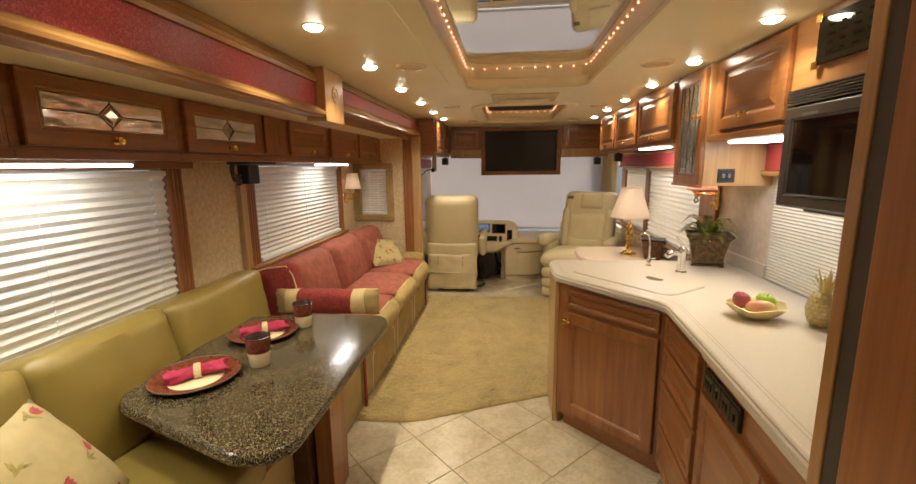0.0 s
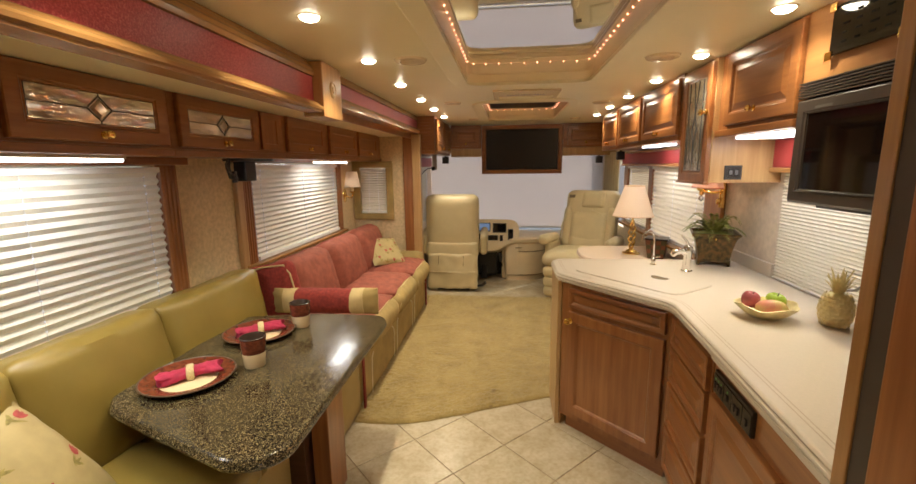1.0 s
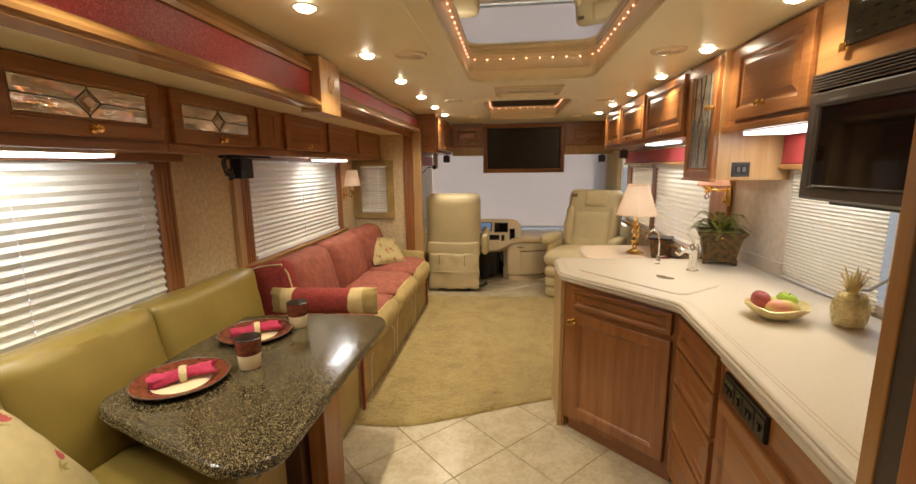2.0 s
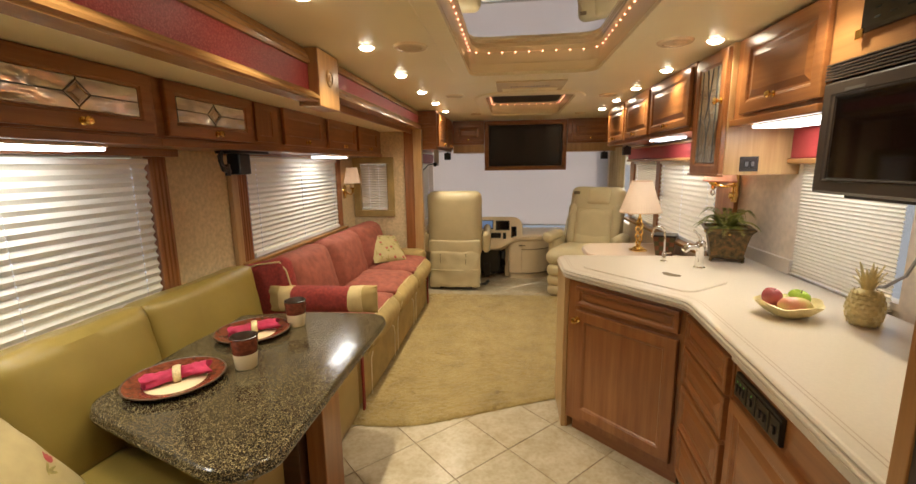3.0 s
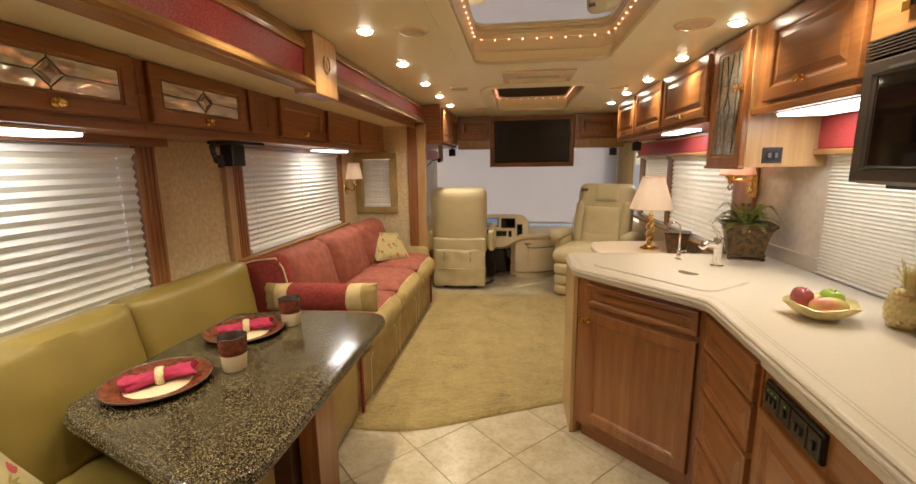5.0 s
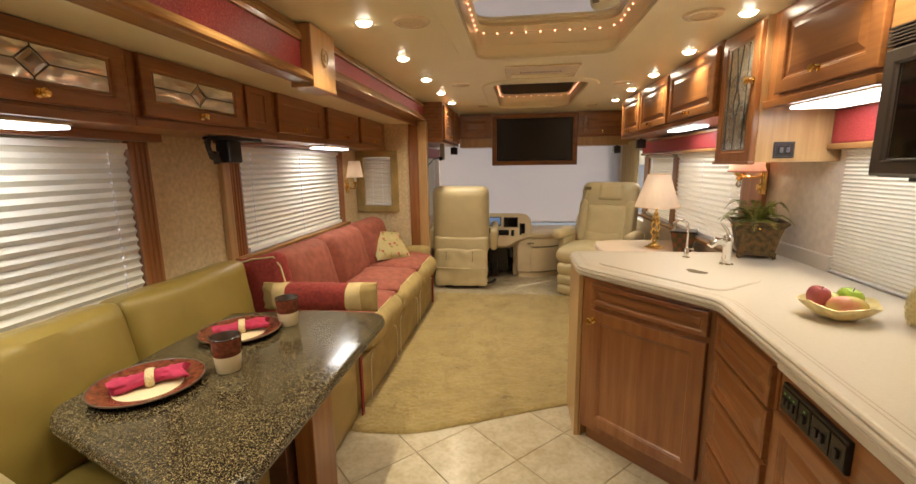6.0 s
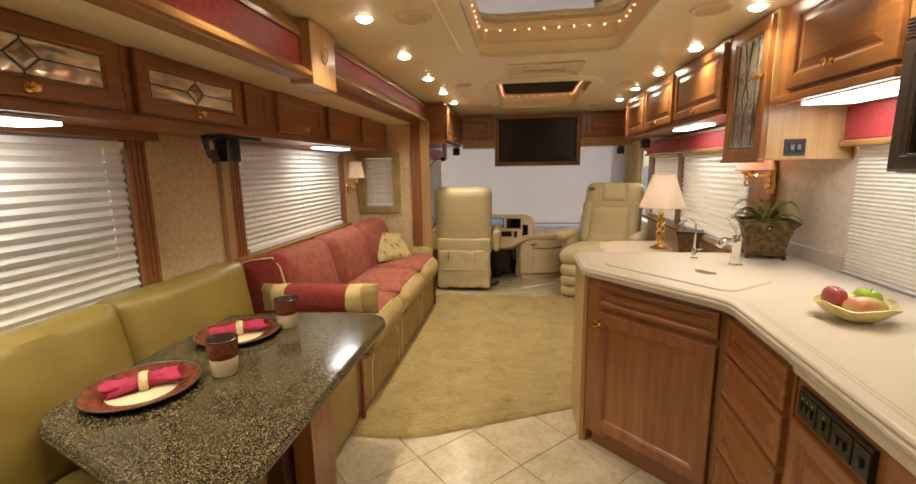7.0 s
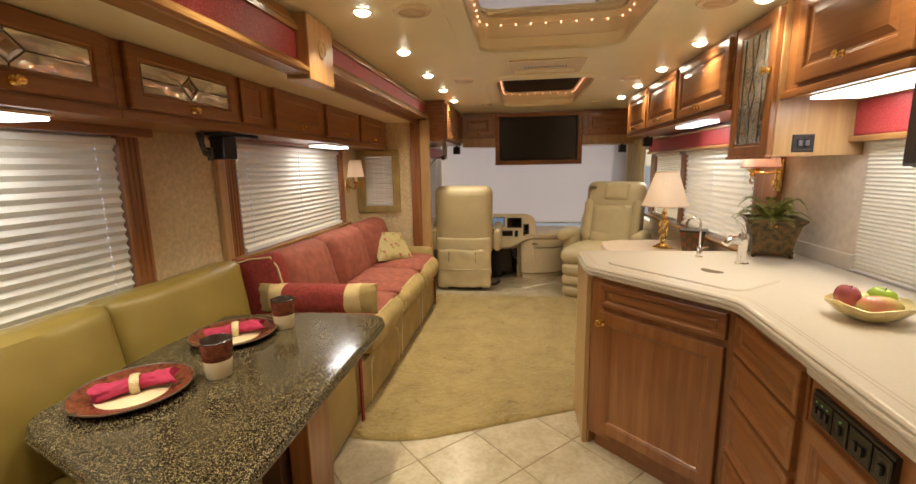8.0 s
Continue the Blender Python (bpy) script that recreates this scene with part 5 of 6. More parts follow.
def table_lamp(x, y, z):
    th = thing("table_lamp", "twisted brass table lamp with a pale pleated conical shade, lit", "lamp", at(x, y, z) @ Matrix.Scale(1.186, 4))
    part("foot", lathe([(0, 0), (0.062, 0), (0.064, 0.006), (0.05, 0.012), (0.042, 0.014), (0.038, 0.022), (0.02, 0.03), (0.014, 0.036), (0, 0.036)], 32), M_BRASS, th, "", True)
    for k in range(3):
        pts = []
        for i in range(33):
            t = i / 32
            a = 2 * math.pi * (k / 3 + t * 1.25)
            r = 0.006 + 0.017 * math.sin(math.pi * t) ** 0.6
            pts.append((r * math.cos(a), r * math.sin(a), 0.034 + 0.2 * t))
        part("twisted_strand", tube(pts, 0.0075, 8), M_BRASS, th, "", True)
    part("neck", lathe([(0, 0.23), (0.014, 0.232), (0.016, 0.24), (0.008, 0.25), (0.008, 0.30), (0, 0.30)], 16), M_BRASS, th, "", True)
    bm = bmesh.new()
    n = 96
    lo, hi = [], []
    for i in range(n):
        a = 2 * math.pi * i / n
        k = 1 + (0.012 if i % 2 else 0)
        lo.append(bm.verts.new((0.142 * k * math.cos(a), 0.142 * k * math.sin(a), 0.285)))
        hi.append(bm.verts.new((0.068 * k * math.cos(a), 0.068 * k * math.sin(a), 0.505)))
    for i in range(n):
        bm.faces.new((lo[i], lo[(i + 1) % n], hi[(i + 1) % n], hi[i]))
    sh = part("shade", bm, M_LAMPSHADE, th, "pale cream pleated shade")
    for r, zz in ((0.1435, 0.285), (0.069, 0.505)):
        part("shade_trim", tube([(r * math.cos(k * math.pi / 24), r * math.sin(k * math.pi / 24), zz) for k in range(48)], 0.0035, 6, closed=True), M_PINKSHADE2, sh)
    part("bulb", lathe([(0, 0.30), (0.012, 0.305), (0.026, 0.345), (0.026, 0.36), (0.018, 0.385), (0, 0.392)], 16), M_WARMBULB, th, "", True)
    lamp("lamp_bulb", "POINT", at(x, y, z + 0.44), 0.2, COOL, 0.02)


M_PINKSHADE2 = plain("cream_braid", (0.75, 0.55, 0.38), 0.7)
M_WARMBULB = glow("warm_bulb", (1.0, 0.84, 0.62), 4.5)
table_lamp(1.14, 3.04, 0.721)


def tissue_box(x, y, z):
    th = thing("tissue_box", "tapered dark wooden tissue box with a checked leather front", "box", at(x, y, z, Matrix.Rotation(radians(-25), 4, "Z") @ Matrix.Scale(1.25, 4)))
    bm = bmesh.new()
    lo = [bm.verts.new((sx * 0.048, sy * 0.048, 0)) for sx, sy in ((-1, -1), (1, -1), (1, 1), (-1, 1))]
    hi = [bm.verts.new((sx * 0.068, sy * 0.068, 0.13)) for sx, sy in ((-1, -1), (1, -1), (1, 1), (-1, 1))]
    for i in range(4):
        bm.faces.new((lo[i], lo[(i + 1) % 4], hi[(i + 1) % 4], hi[i]))
    bm.faces.new(lo[::-1])
    bm.faces.new(hi)
    part("body", bm, M_WOOD_DK, th)
    part("rim", box(-0.072, -0.072, 0.128, 0.072, 0.072, 0.138, 0.003), M_GUN, th)
    mats = (M_GREENPATCH, M_TANPATCH)
    for i in range(4):
        for j in range(4):
            z0, z1 = 0.006 + j * 0.03, 0.034 + j * 0.03
            w = 0.048 + 0.02 * (z0 + z1) / 2 / 0.13
            px = -w + (i + 0.5) * w / 2
            part("patch", box(-w / 4 + 0.001, -0.001, 0, w / 4 - 0.001, 0.001, 0.029), mats[(i + j) % 2], th, "", False, at(px, -0.0495 - 0.02 * z0 / 0.13, z0) @ Matrix.Rotation(radians(8.8), 4, "X"))


M_GREENPATCH = plain("olive_patch", (0.14, 0.13, 0.06), 0.5)
M_TANPATCH = plain("rust_patch", (0.3, 0.12, 0.06), 0.5)
tissue_box(1.30, 2.86, 0.721)


def faucets():
    th = thing("filter_tap", "slim chrome gooseneck filter tap", "tap", at(0.90, 1.70, COUNTER_Z))
    part("base", lathe([(0, 0), (0.019, 0), (0.019, 0.004), (0.012, 0.008), (0.012, 0.05), (0.009, 0.055), (0, 0.055)], 20), M_CHROME, th, "", True)
    pts = [(0, 0, 0.05), (0, 0, 0.12), (-0.004, -0.002, 0.16)]
    for k in range(9):
        a = math.pi * k / 9
        pts.append((-0.038 + 0.034 * math.cos(a) - 0.0, -0.012 * k / 9, 0.165 + 0.036 * math.sin(a)))
    pts.append((-0.075, -0.016, 0.145))
    part("spout", tube(pts, 0.0058, 10), M_CHROME, th, "", True)
    part("lever", tube([(0.008, 0, 0.045), (0.035, -0.01, 0.052)], 0.004, 8), M_CHROME, th, "", True)
    th = thing("kitchen_tap", "chrome single-lever kitchen tap with a pull-out spray head", "tap", at(1.03, 1.55, COUNTER_Z, Matrix.Rotation(radians(10), 4, "Z")))
    part("base", lathe([(0, 0), (0.03, 0), (0.03, 0.005), (0.024, 0.01), (0.021, 0.06), (0.023, 0.11), (0.026, 0.13), (0.018, 0.145), (0, 0.147)], 24), M_CHROME, th, "", True)
    part("spout", tube([(0.0, 0, 0.09), (-0.03, -0.005, 0.115), (-0.07, -0.012, 0.12), (-0.085, -0.014, 0.112), (-0.098, -0.016, 0.098)], [0.014, 0.016, 0.019, 0.02, 0.016], 14), M_CHROME, th, "", True)
    part("lever", tube([(0.0, 0, 0.14), (-0.01, 0.0, 0.17), (-0.045, -0.004, 0.205)], [0.009, 0.007, 0.005], 10), M_CHROME, th, "", True)


faucets()


def potted_fern(x, y):
    th = thing("fern_planter", "square aged-bronze planter on scroll feet holding a green fern", "plant", at(x, y, COUNTER_Z, Matrix.Rotation(radians(-18), 4, "Z") @ Matrix.Diagonal((0.93, 0.93, 0.98, 1))))
    bm = bmesh.new()
    lv = [(0.085, 0.02), (0.09, 0.024), (0.092, 0.036), (0.086, 0.04), (0.088, 0.05), (0.098, 0.11), (0.112, 0.165), (0.128, 0.185), (0.132, 0.187), (0.132, 0.197), (0.122, 0.198), (0.115, 0.18)]
    rings = [[bm.verts.new((sx * r, sy * r, z)) for sx, sy in ((-1, -1), (1, -1), (1, 1), (-1, 1))] for r, z in lv]
    for a, b in zip(rings, rings[1:]):
        for i in range(4):
            bm.faces.new((a[i], a[(i + 1) % 4], b[(i + 1) % 4], b[i]))
    bm.faces.new(rings[0][::-1])
    bm.faces.new(rings[-1])
    pot = part("planter", bm, M_BRONZE, th)
    for a in range(4):
        rot = Matrix.Rotation(radians(90 * a), 4, "Z")
        part("side_moulding", ring_panel(0.15, 0.09, [(0, 0.004), (0, 0), (0.008, 0), (0.012, 0.004)]), M_BRONZE, pot, "", False, rot @ at(0, -0.0985, 0.108) @ Matrix.Rotation(radians(12), 4, "X"))
        part("stud", lathe([(0, 0.008), (0.006, 0.006), (0.009, 0)], 12), M_BRASS, pot, "", True, rot @ at(0, -0.116, 0.165) @ Matrix.Rotation(radians(90), 4, "X"))
        c = rot @ Vector((0.078, 0.078, 0))
        pts = [(c.x * 0.9, c.y * 0.9, 0.024), (c.x * 1.06, c.y * 1.06, 0.018), (c.x * 1.12, c.y * 1.12, 0.008), (c.x * 1.04, c.y * 1.04, 0.004), (c.x * 0.98, c.y * 0.98, 0.01)]
        part("scroll_foot", tube(pts, [0.011, 0.009, 0.006, 0.005, 0.004], 8), M_BRONZE, pot, "", True)
    part("moss", lathe([(0, 0.20), (0.05, 0.198), (0.1, 0.188), (0.105, 0.18), (0, 0.18)], 16), M_FERN, th, "", True)
    rnd = random.Random(11)
    # fronds with paired leaflets
    for f in range(30):
        a = 2 * math.pi * f / 30 + rnd.uniform(-0.15, 0.15)
        ln, lift = rnd.uniform(0.13, 0.27), rnd.choice((0.04, 0.06, 0.09, 0.13))
        if math.cos(a - radians(18)) > 0.3:
            ln *= 0.6
        bm = bmesh.new()
        spine = []
        for i in range(13):
            t = i / 12
            r = 0.02 + ln * t
            spine.append(Vector((r * math.cos(a), r * math.sin(a), 0.19 + lift * math.sin(t * 2.1) - 0.06 * t * t)))
        tube(spine, [0.0018 * (1 - 0.7 * i / 12) for i in range(13)], 5, bm)
        side = Vector((-math.sin(a), math.cos(a), 0))
        for i in range(2, 26):
            t = i / 26
            p = spine[int(t * 12)].lerp(spine[min(12, int(t * 12) + 1)], t * 12 - int(t * 12))
            d = (spine[min(12, int(t * 12) + 1)] - spine[int(t * 12)]).normalized()
            l = 0.027 * math.sin(math.pi * min(1, t * 0.9 + 0.12)) + 0.004
            for s in (-1, 1):
                tip = p + side * s * l + d * l * 0.45 + Vector((0, 0, rnd.uniform(-0.006, 0.004)))
                q = p + d * 0.005
                mid1, mid2 = p.lerp(tip, 0.5) - d * 0.0028, p.lerp(tip, 0.5) + d * 0.0035 + Vector((0, 0, 0.002))
                vs = [bm.verts.new(v) for v in (p, mid1, tip, mid2)]
                bm.faces.new(vs)
        part("frond", bm, M_FERN, th)
    return th


potted_fern(1.255, 1.765)


def fruit():
    th = thing("fruit_bowl", "pale gold leaf-shaped bowl standing on the worktop", "bowl", at(1.035, 0.80, COUNTER_Z, Matrix.Scale(0.84, 4)))
    bm = bmesh.new()
    seg, prof = 48, [(0.035, 0.0), (0.04, 0.002), (0.06, 0.008), (0.09, 0.026), (0.116, 0.052), (0.128, 0.066), (0.124, 0.067), (0.11, 0.052), (0.085, 0.03), (0.055, 0.014), (0.0, 0.01)]
    rings = []
    for r, z in prof[:-1]:
        ring = []
        for k in range(seg):
            a = 2 * math.pi * k / seg
            w = 1 + 0.05 * (r / 0.128) ** 3 * math.sin(5 * a + 1) + 0.03 * (r / 0.128) ** 4 * math.sin(11 * a)
            ring.append(bm.verts.new((r * w * math.cos(a) * 1.0, r * w * math.sin(a) * 0.9, z + 0.008 * (r / 0.128) ** 3 * math.sin(4 * a + 0.5))))
        rings.append(ring)
    for a, b in zip(rings, rings[1:]):
        for k in range(seg):
            bm.faces.new((a[k], a[(k + 1) % seg], b[(k + 1) % seg], b[k]))
    bm.faces.new(rings[0][::-1])
    bm.faces.new(rings[-1])
    part("shell", bm, M_GOLDPAINT, th, "", True)

    def apple(x, y, z, r, mat, label, tilt):
        ap = thing("apple", label, "apple", at(x, y, z, Euler((radians(tilt), radians(tilt * 0.6), 0.4)).to_matrix().to_4x4()), "apples in the bowl")
        prof = [(0, 0.62), (0.12, 0.68), (0.3, 0.86), (0.55, 0.93), (0.8, 0.78), (0.96, 0.45), (1.0, 0.1), (0.94, -0.3), (0.75, -0.68), (0.5, -0.88), (0.25, -0.9), (0.1, -0.82), (0, -0.78)]
        part("flesh", lathe([(a * r, b * r) for a, b in prof], 28), mat, ap, "", True)
        part("stem", tube([(0, 0, r * 0.62), (0.002, 0, r * 0.9), (0.005, 0.001, r * 1.08)], 0.0015, 6), M_WOOD_DK, ap)
    apple(0.993, 0.834, COUNTER_Z + 0.062, 0.032, M_PLUM, "dark red apple in the bowl", 12)
    mg = thing("mango", "pink and yellow mango lying in the bowl", "mango", at(1.03, 0.758, COUNTER_Z + 0.052, Matrix.Rotation(radians(-12), 4, "Z") @ Matrix.Rotation(radians(90), 4, "Y") @ Matrix.Scale(0.86, 4)))
    part("flesh", lathe([(0, -0.062), (0.014, -0.059), (0.028, -0.046), (0.036, -0.024), (0.0385, 0.0), (0.036, 0.024), (0.028, 0.045), (0.014, 0.058), (0, 0.061)], 28), M_APPLE, mg, "", True)
    part("stem_end", lathe([(0, 0.064), (0.003, 0.063), (0.004, 0.059)], 8), M_WOOD_DK, mg)
    apple(1.077, 0.822, COUNTER_Z + 0.056, 0.036, M_GREEN_APPLE, "bright green apple in the bowl", 10)
    apple(1.039, 0.838, COUNTER_Z + 0.042, 0.030, M_APPLE, "red and green apple in the bowl", 60)


fruit()


def pineapple(x, y):
    th = thing("pineapple_ornament", "pale gold painted pineapple ornament on the worktop", "ornament", at(x, y, COUNTER_Z, Matrix.Diagonal((0.9, 0.9, 0.98, 1))))
    part("body", lathe([(0, 0), (0.035, 0), (0.05, 0.015), (0.058, 0.045), (0.058, 0.07), (0.05, 0.1), (0.033, 0.122), (0.015, 0.13), (0, 0.13)], 28), M_GOLDPAINT, th, "", True)
    bm = bmesh.new()
    for j in range(8):
        z = 0.012 + j * 0.0145
        r = 0.059 * math.sin(math.pi * (0.16 + 0.68 * (z + 0.006) / 0.13)) ** 0.6
        for k in range(14):
            a = 2 * math.pi * (k + 0.5 * (j % 2)) / 14
            bmesh.ops.create_cone(bm, cap_ends=False, segments=4, radius1=0.0125, radius2=0.002, depth=0.0045, matrix=at(r * math.cos(a), r * math.sin(a), z) @ Matrix.Rotation(a, 4, "Z") @ Matrix.Rotation(radians(90), 4, "Y"))
    ob = part("scale_relief", bm, M_GOLDPAINT, th)
    for j, (n, ln, spread) in enumerate(((8, 0.05, 0.5), (7, 0.075, 0.3), (5, 0.098, 0.14))):
        for k in range(n):
            a = 2 * math.pi * (k + 0.3 * j) / n
            bm = bmesh.new()
            rows = []
            for i in range(6):
                t = i / 5
                r = 0.012 + ln * spread * t * t * 0.9 + 0.01 * t
                w = 0.011 * (1 - t) ** 0.7 + 0.0008
                c = Vector((r * math.cos(a), r * math.sin(a), 0.122 + ln * t * (1 - 0.2 * spread * t)))
                s = Vector((-math.sin(a), math.cos(a), 0)) * w
                o = Vector((math.cos(a), math.sin(a), 0)) * 0.003
                rows.append([bm.verts.new(c - s + o), bm.verts.new(c), bm.verts.new(c + s + o), bm.verts.new(c + o * 1.8)])
            for p, q in zip(rows, rows[1:]):
                for i in range(4):
                    bm.faces.new((p[i], p[(i + 1) % 4], q[(i + 1) % 4], q[i]))
            part("crown_leaf", bm, M_GOLDPAINT, th, "", True)


pineapple(1.235, 0.735)


def sconce(name, m, label, shade_mat, two):
    """Brass wall lamp: local -y into the room."""
    th = thing(name, label, "wall lamp", m)
    part("backplate", lathe([(0, 0.012), (0.02, 0.01), (0.035, 0.003), (0.036, 0)], 24), M_BRASS, th, "", True, Matrix.Rotation(radians(90), 4, "X") @ Matrix.Diagonal((1, 1.5, 1, 1)))
    for s in ((-1, 1) if two else (0,)):
        pts = []
        for k in range(12):
            t = k / 11
            pts.append((s * 0.115 * t, -0.012 - 0.055 * math.sin(t * math.pi / 2), -0.03 * math.sin(t * math.pi) + 0.02 * t))
        part("arm", tube(pts, 0.0055, 8), M_BRASS, th, "", True)
        ex, ey, ez = pts[-1]
        part("cup", lathe([(0, -0.03), (0.006, -0.026), (0.012, -0.02), (0.006, -0.012), (0.01, -0.004), (0.022, 0.006), (0.02, 0.012), (0, 0.012)], 16), M_BRASS, th, "", True, at(ex, ey, ez))
        part("candle", lathe([(0, 0.01), (0.011, 0.01), (0.011, 0.05), (0, 0.05)], 12), M_CERAMIC_CREAM, th, "", True, at(ex, ey, ez))
        bm = bmesh.new()
        n = 48
        lo = [bm.verts.new((0.062 * (1 + 0.015 * (i % 2)) * math.cos(2 * math.pi * i / n), 0.062 * (1 + 0.015 * (i % 2)) * math.sin(2 * math.pi * i / n), 0.045)) for i in range(n)]
        hi = [bm.verts.new((0.042 * math.cos(2 * math.pi * i / n), 0.042 * math.sin(2 * math.pi * i / n), 0.165)) for i in range(n)]
        for i in range(n):
            bm.faces.new((lo[i], lo[(i + 1) % n], hi[(i + 1) % n], hi[i]))
        part("shade", bm, shade_mat, th, "", False, at(ex, ey, ez))
        p = m @ Vector((ex, ey, ez + 0.1))
        part("bulb", lathe([(0, 0.05), (0.008, 0.055), (0.012, 0.075), (0.006, 0.1), (0, 0.11)], 12), M_WARMBULB, th, "", True, at(ex, ey, ez))
        lamp("sconce_bulb", "POINT", Matrix.Translation(p), SCONCE_POWER * 0.3, WARM, 0.012)


SCONCE_POWER = 0.5
m, nt, b = material("rose_lamp_cloth", 0.7)
b.inputs["Base Color"].default_value = (0.82, 0.5, 0.42, 1)
trn = nt.nodes.new("ShaderNodeBsdfTranslucent")
trn.inputs[0].default_value = (0.92, 0.55, 0.45, 1)
mxs = nt.nodes.new("ShaderNodeMixShader")
mxs.inputs[0].default_value = 0.5
nt.links.new(b.outputs[0], mxs.inputs[1])
nt.links.new(trn.outputs[0], mxs.inputs[2])
nt.links.new(mxs.outputs[0], nt.nodes["Material Output"].inputs[0])
M_ROSECLOTH = m


def rose_lamp():
    # brass lamp on the post, with one wide oval shade and a crystal drop under its cup
    th = thing("wall_lamp", "brass wall lamp with a wide rose shade and crystal drop, lit", "wall lamp", at(WALL_R - 0.03, 2.0, 1.30, FACE_L))
    for sx in (-0.016, 0.016):
        part("backplate_bar", box(sx - 0.009, -0.016, -0.07, sx + 0.009, -0.001, 0.10, 0.004), M_BRASS, th)
    part("backplate_clasp", lathe([(0, -0.02), (0.024, -0.018), (0.026, 0), (0.024, 0.018), (0, 0.02)], 16), M_BRASS, th, "", True, at(0, -0.014, -0.03))
    part("arm", tube([(0, -0.016, 0.03), (-0.02, -0.05, 0.025), (-0.06, -0.085, 0.028), (-0.10, -0.09, 0.034)], 0.008, 10), M_BRASS, th, "", True)
    cup = part("cup", lathe([(0, -0.03), (0.008, -0.028), (0.016, -0.015), (0.012, -0.004), (0.03, 0.012), (0.034, 0.02), (0, 0.02)], 18), M_BRASS, th, "", True, at(-0.10, -0.09, 0.03))
    part("crystal_drop", lathe([(0, -0.068), (0.008, -0.062), (0.017, -0.048), (0.012, -0.034), (0.006, -0.03), (0, -0.03)], 8), M_GLASS, cup, "clear crystal drop")
    bm = bmesh.new()
    n = 64
    lo = [bm.verts.new((0.15 * math.cos(2 * math.pi * i / n), 0.075 * math.sin(2 * math.pi * i / n), 0.0)) for i in range(n)]
    hi = [bm.verts.new((0.10 * math.cos(2 * math.pi * i / n), 0.05 * math.sin(2 * math.pi * i / n), 0.14)) for i in range(n)]
    for i in range(n):
        bm.faces.new((lo[i], lo[(i + 1) % n], hi[(i + 1) % n], hi[i]))
    sh = part("shade", bm, M_ROSECLOTH, th, "rose cloth shade", True, at(-0.045, -0.08, 0.058))
    part("shade_trim", tube([(0.15 * math.cos(2 * math.pi * i / 40), 0.075 * math.sin(2 * math.pi * i / 40), 0.0) for i in range(40)], 0.004, 6, closed=True), M_PINKSHADE, sh)
    part("bulb", lathe([(0, 0.05), (0.008, 0.055), (0.012, 0.075), (0.006, 0.1), (0, 0.11)], 12), M_WARMBULB, th, "", True, at(-0.07, -0.08, 0.03))
    lamp("sconce_bulb", "POINT", at(WALL_R - 0.11, 2.05, 1.375), SCONCE_POWER * 1.3, WARM, 0.012)


rose_lamp()
sconce("wall_lamp", at(WALL_L + 0.001, 3.40, 1.225, FACE_R) @ Matrix.Scale(1.3, 4), "brass wall lamp with a cream shade", M_LAMPSHADE, False)

# upright posts between the galley windows
for y0, y1 in ((2.02, 2.27), (3.41, 3.52), (4.27, 4.43)):
    solid("window_post", box(WALL_R - 0.028, y0, 0.86, WALL_R - 0.001, y1, 1.482, 0.005), M_WOOD_Z, "cherry post beside a window", "trim", kind="structure")
solid("window_ledge", box(WALL_R - 0.09, 2.0, 0.83, WALL_R - 0.001, 4.43, 0.855, 0.006), M_MAPLE_Y, "honey ledge under the side windows", "trim", kind="structure")


def monitor_bracket():
    th = thing("swivel_monitor", "small black monitor on a swivel bracket under the cabinets", "monitor", at(-1.44, 1.40, 1.568))
    part("mount_plate", stack(round_poly(rect(-0.07, 0.07, -0.12, 0.22), 0.05, 6), [(0, -0.014), (0, 0)]), M_BLACK, th)
    part("arm", tube([(0.0, -0.14, -0.005), (0.0, -0.15, -0.05), (0.0, -0.13, -0.10), (0.0, -0.08, -0.11)], 0.012, 8), M_BLACK, th, "", True)
    part("cable", tube([(0.02, -0.16, 0.0), (0.03, -0.21, -0.03), (0.03, -0.19, -0.07), (0.02, -0.13, -0.09)], 0.004, 6), M_BLACK, th, "", True)
    part("case", box(-0.03, -0.06, -0.125, 0.045, 0.04, -0.016, 0.008), M_BLACK, th)
    part("hinge", lathe([(0, -0.03), (0.014, -0.03), (0.014, 0.03), (0, 0.03)], 12), M_GUN, th, "", True, at(0.0, -0.1, -0.10))


monitor_bracket()

# ---- cab end ----
M_TVFACE = plain("matt_dark_screen", (0.008, 0.0065, 0.006), 0.3, vary=0.15)
FACE_Y = 4.90


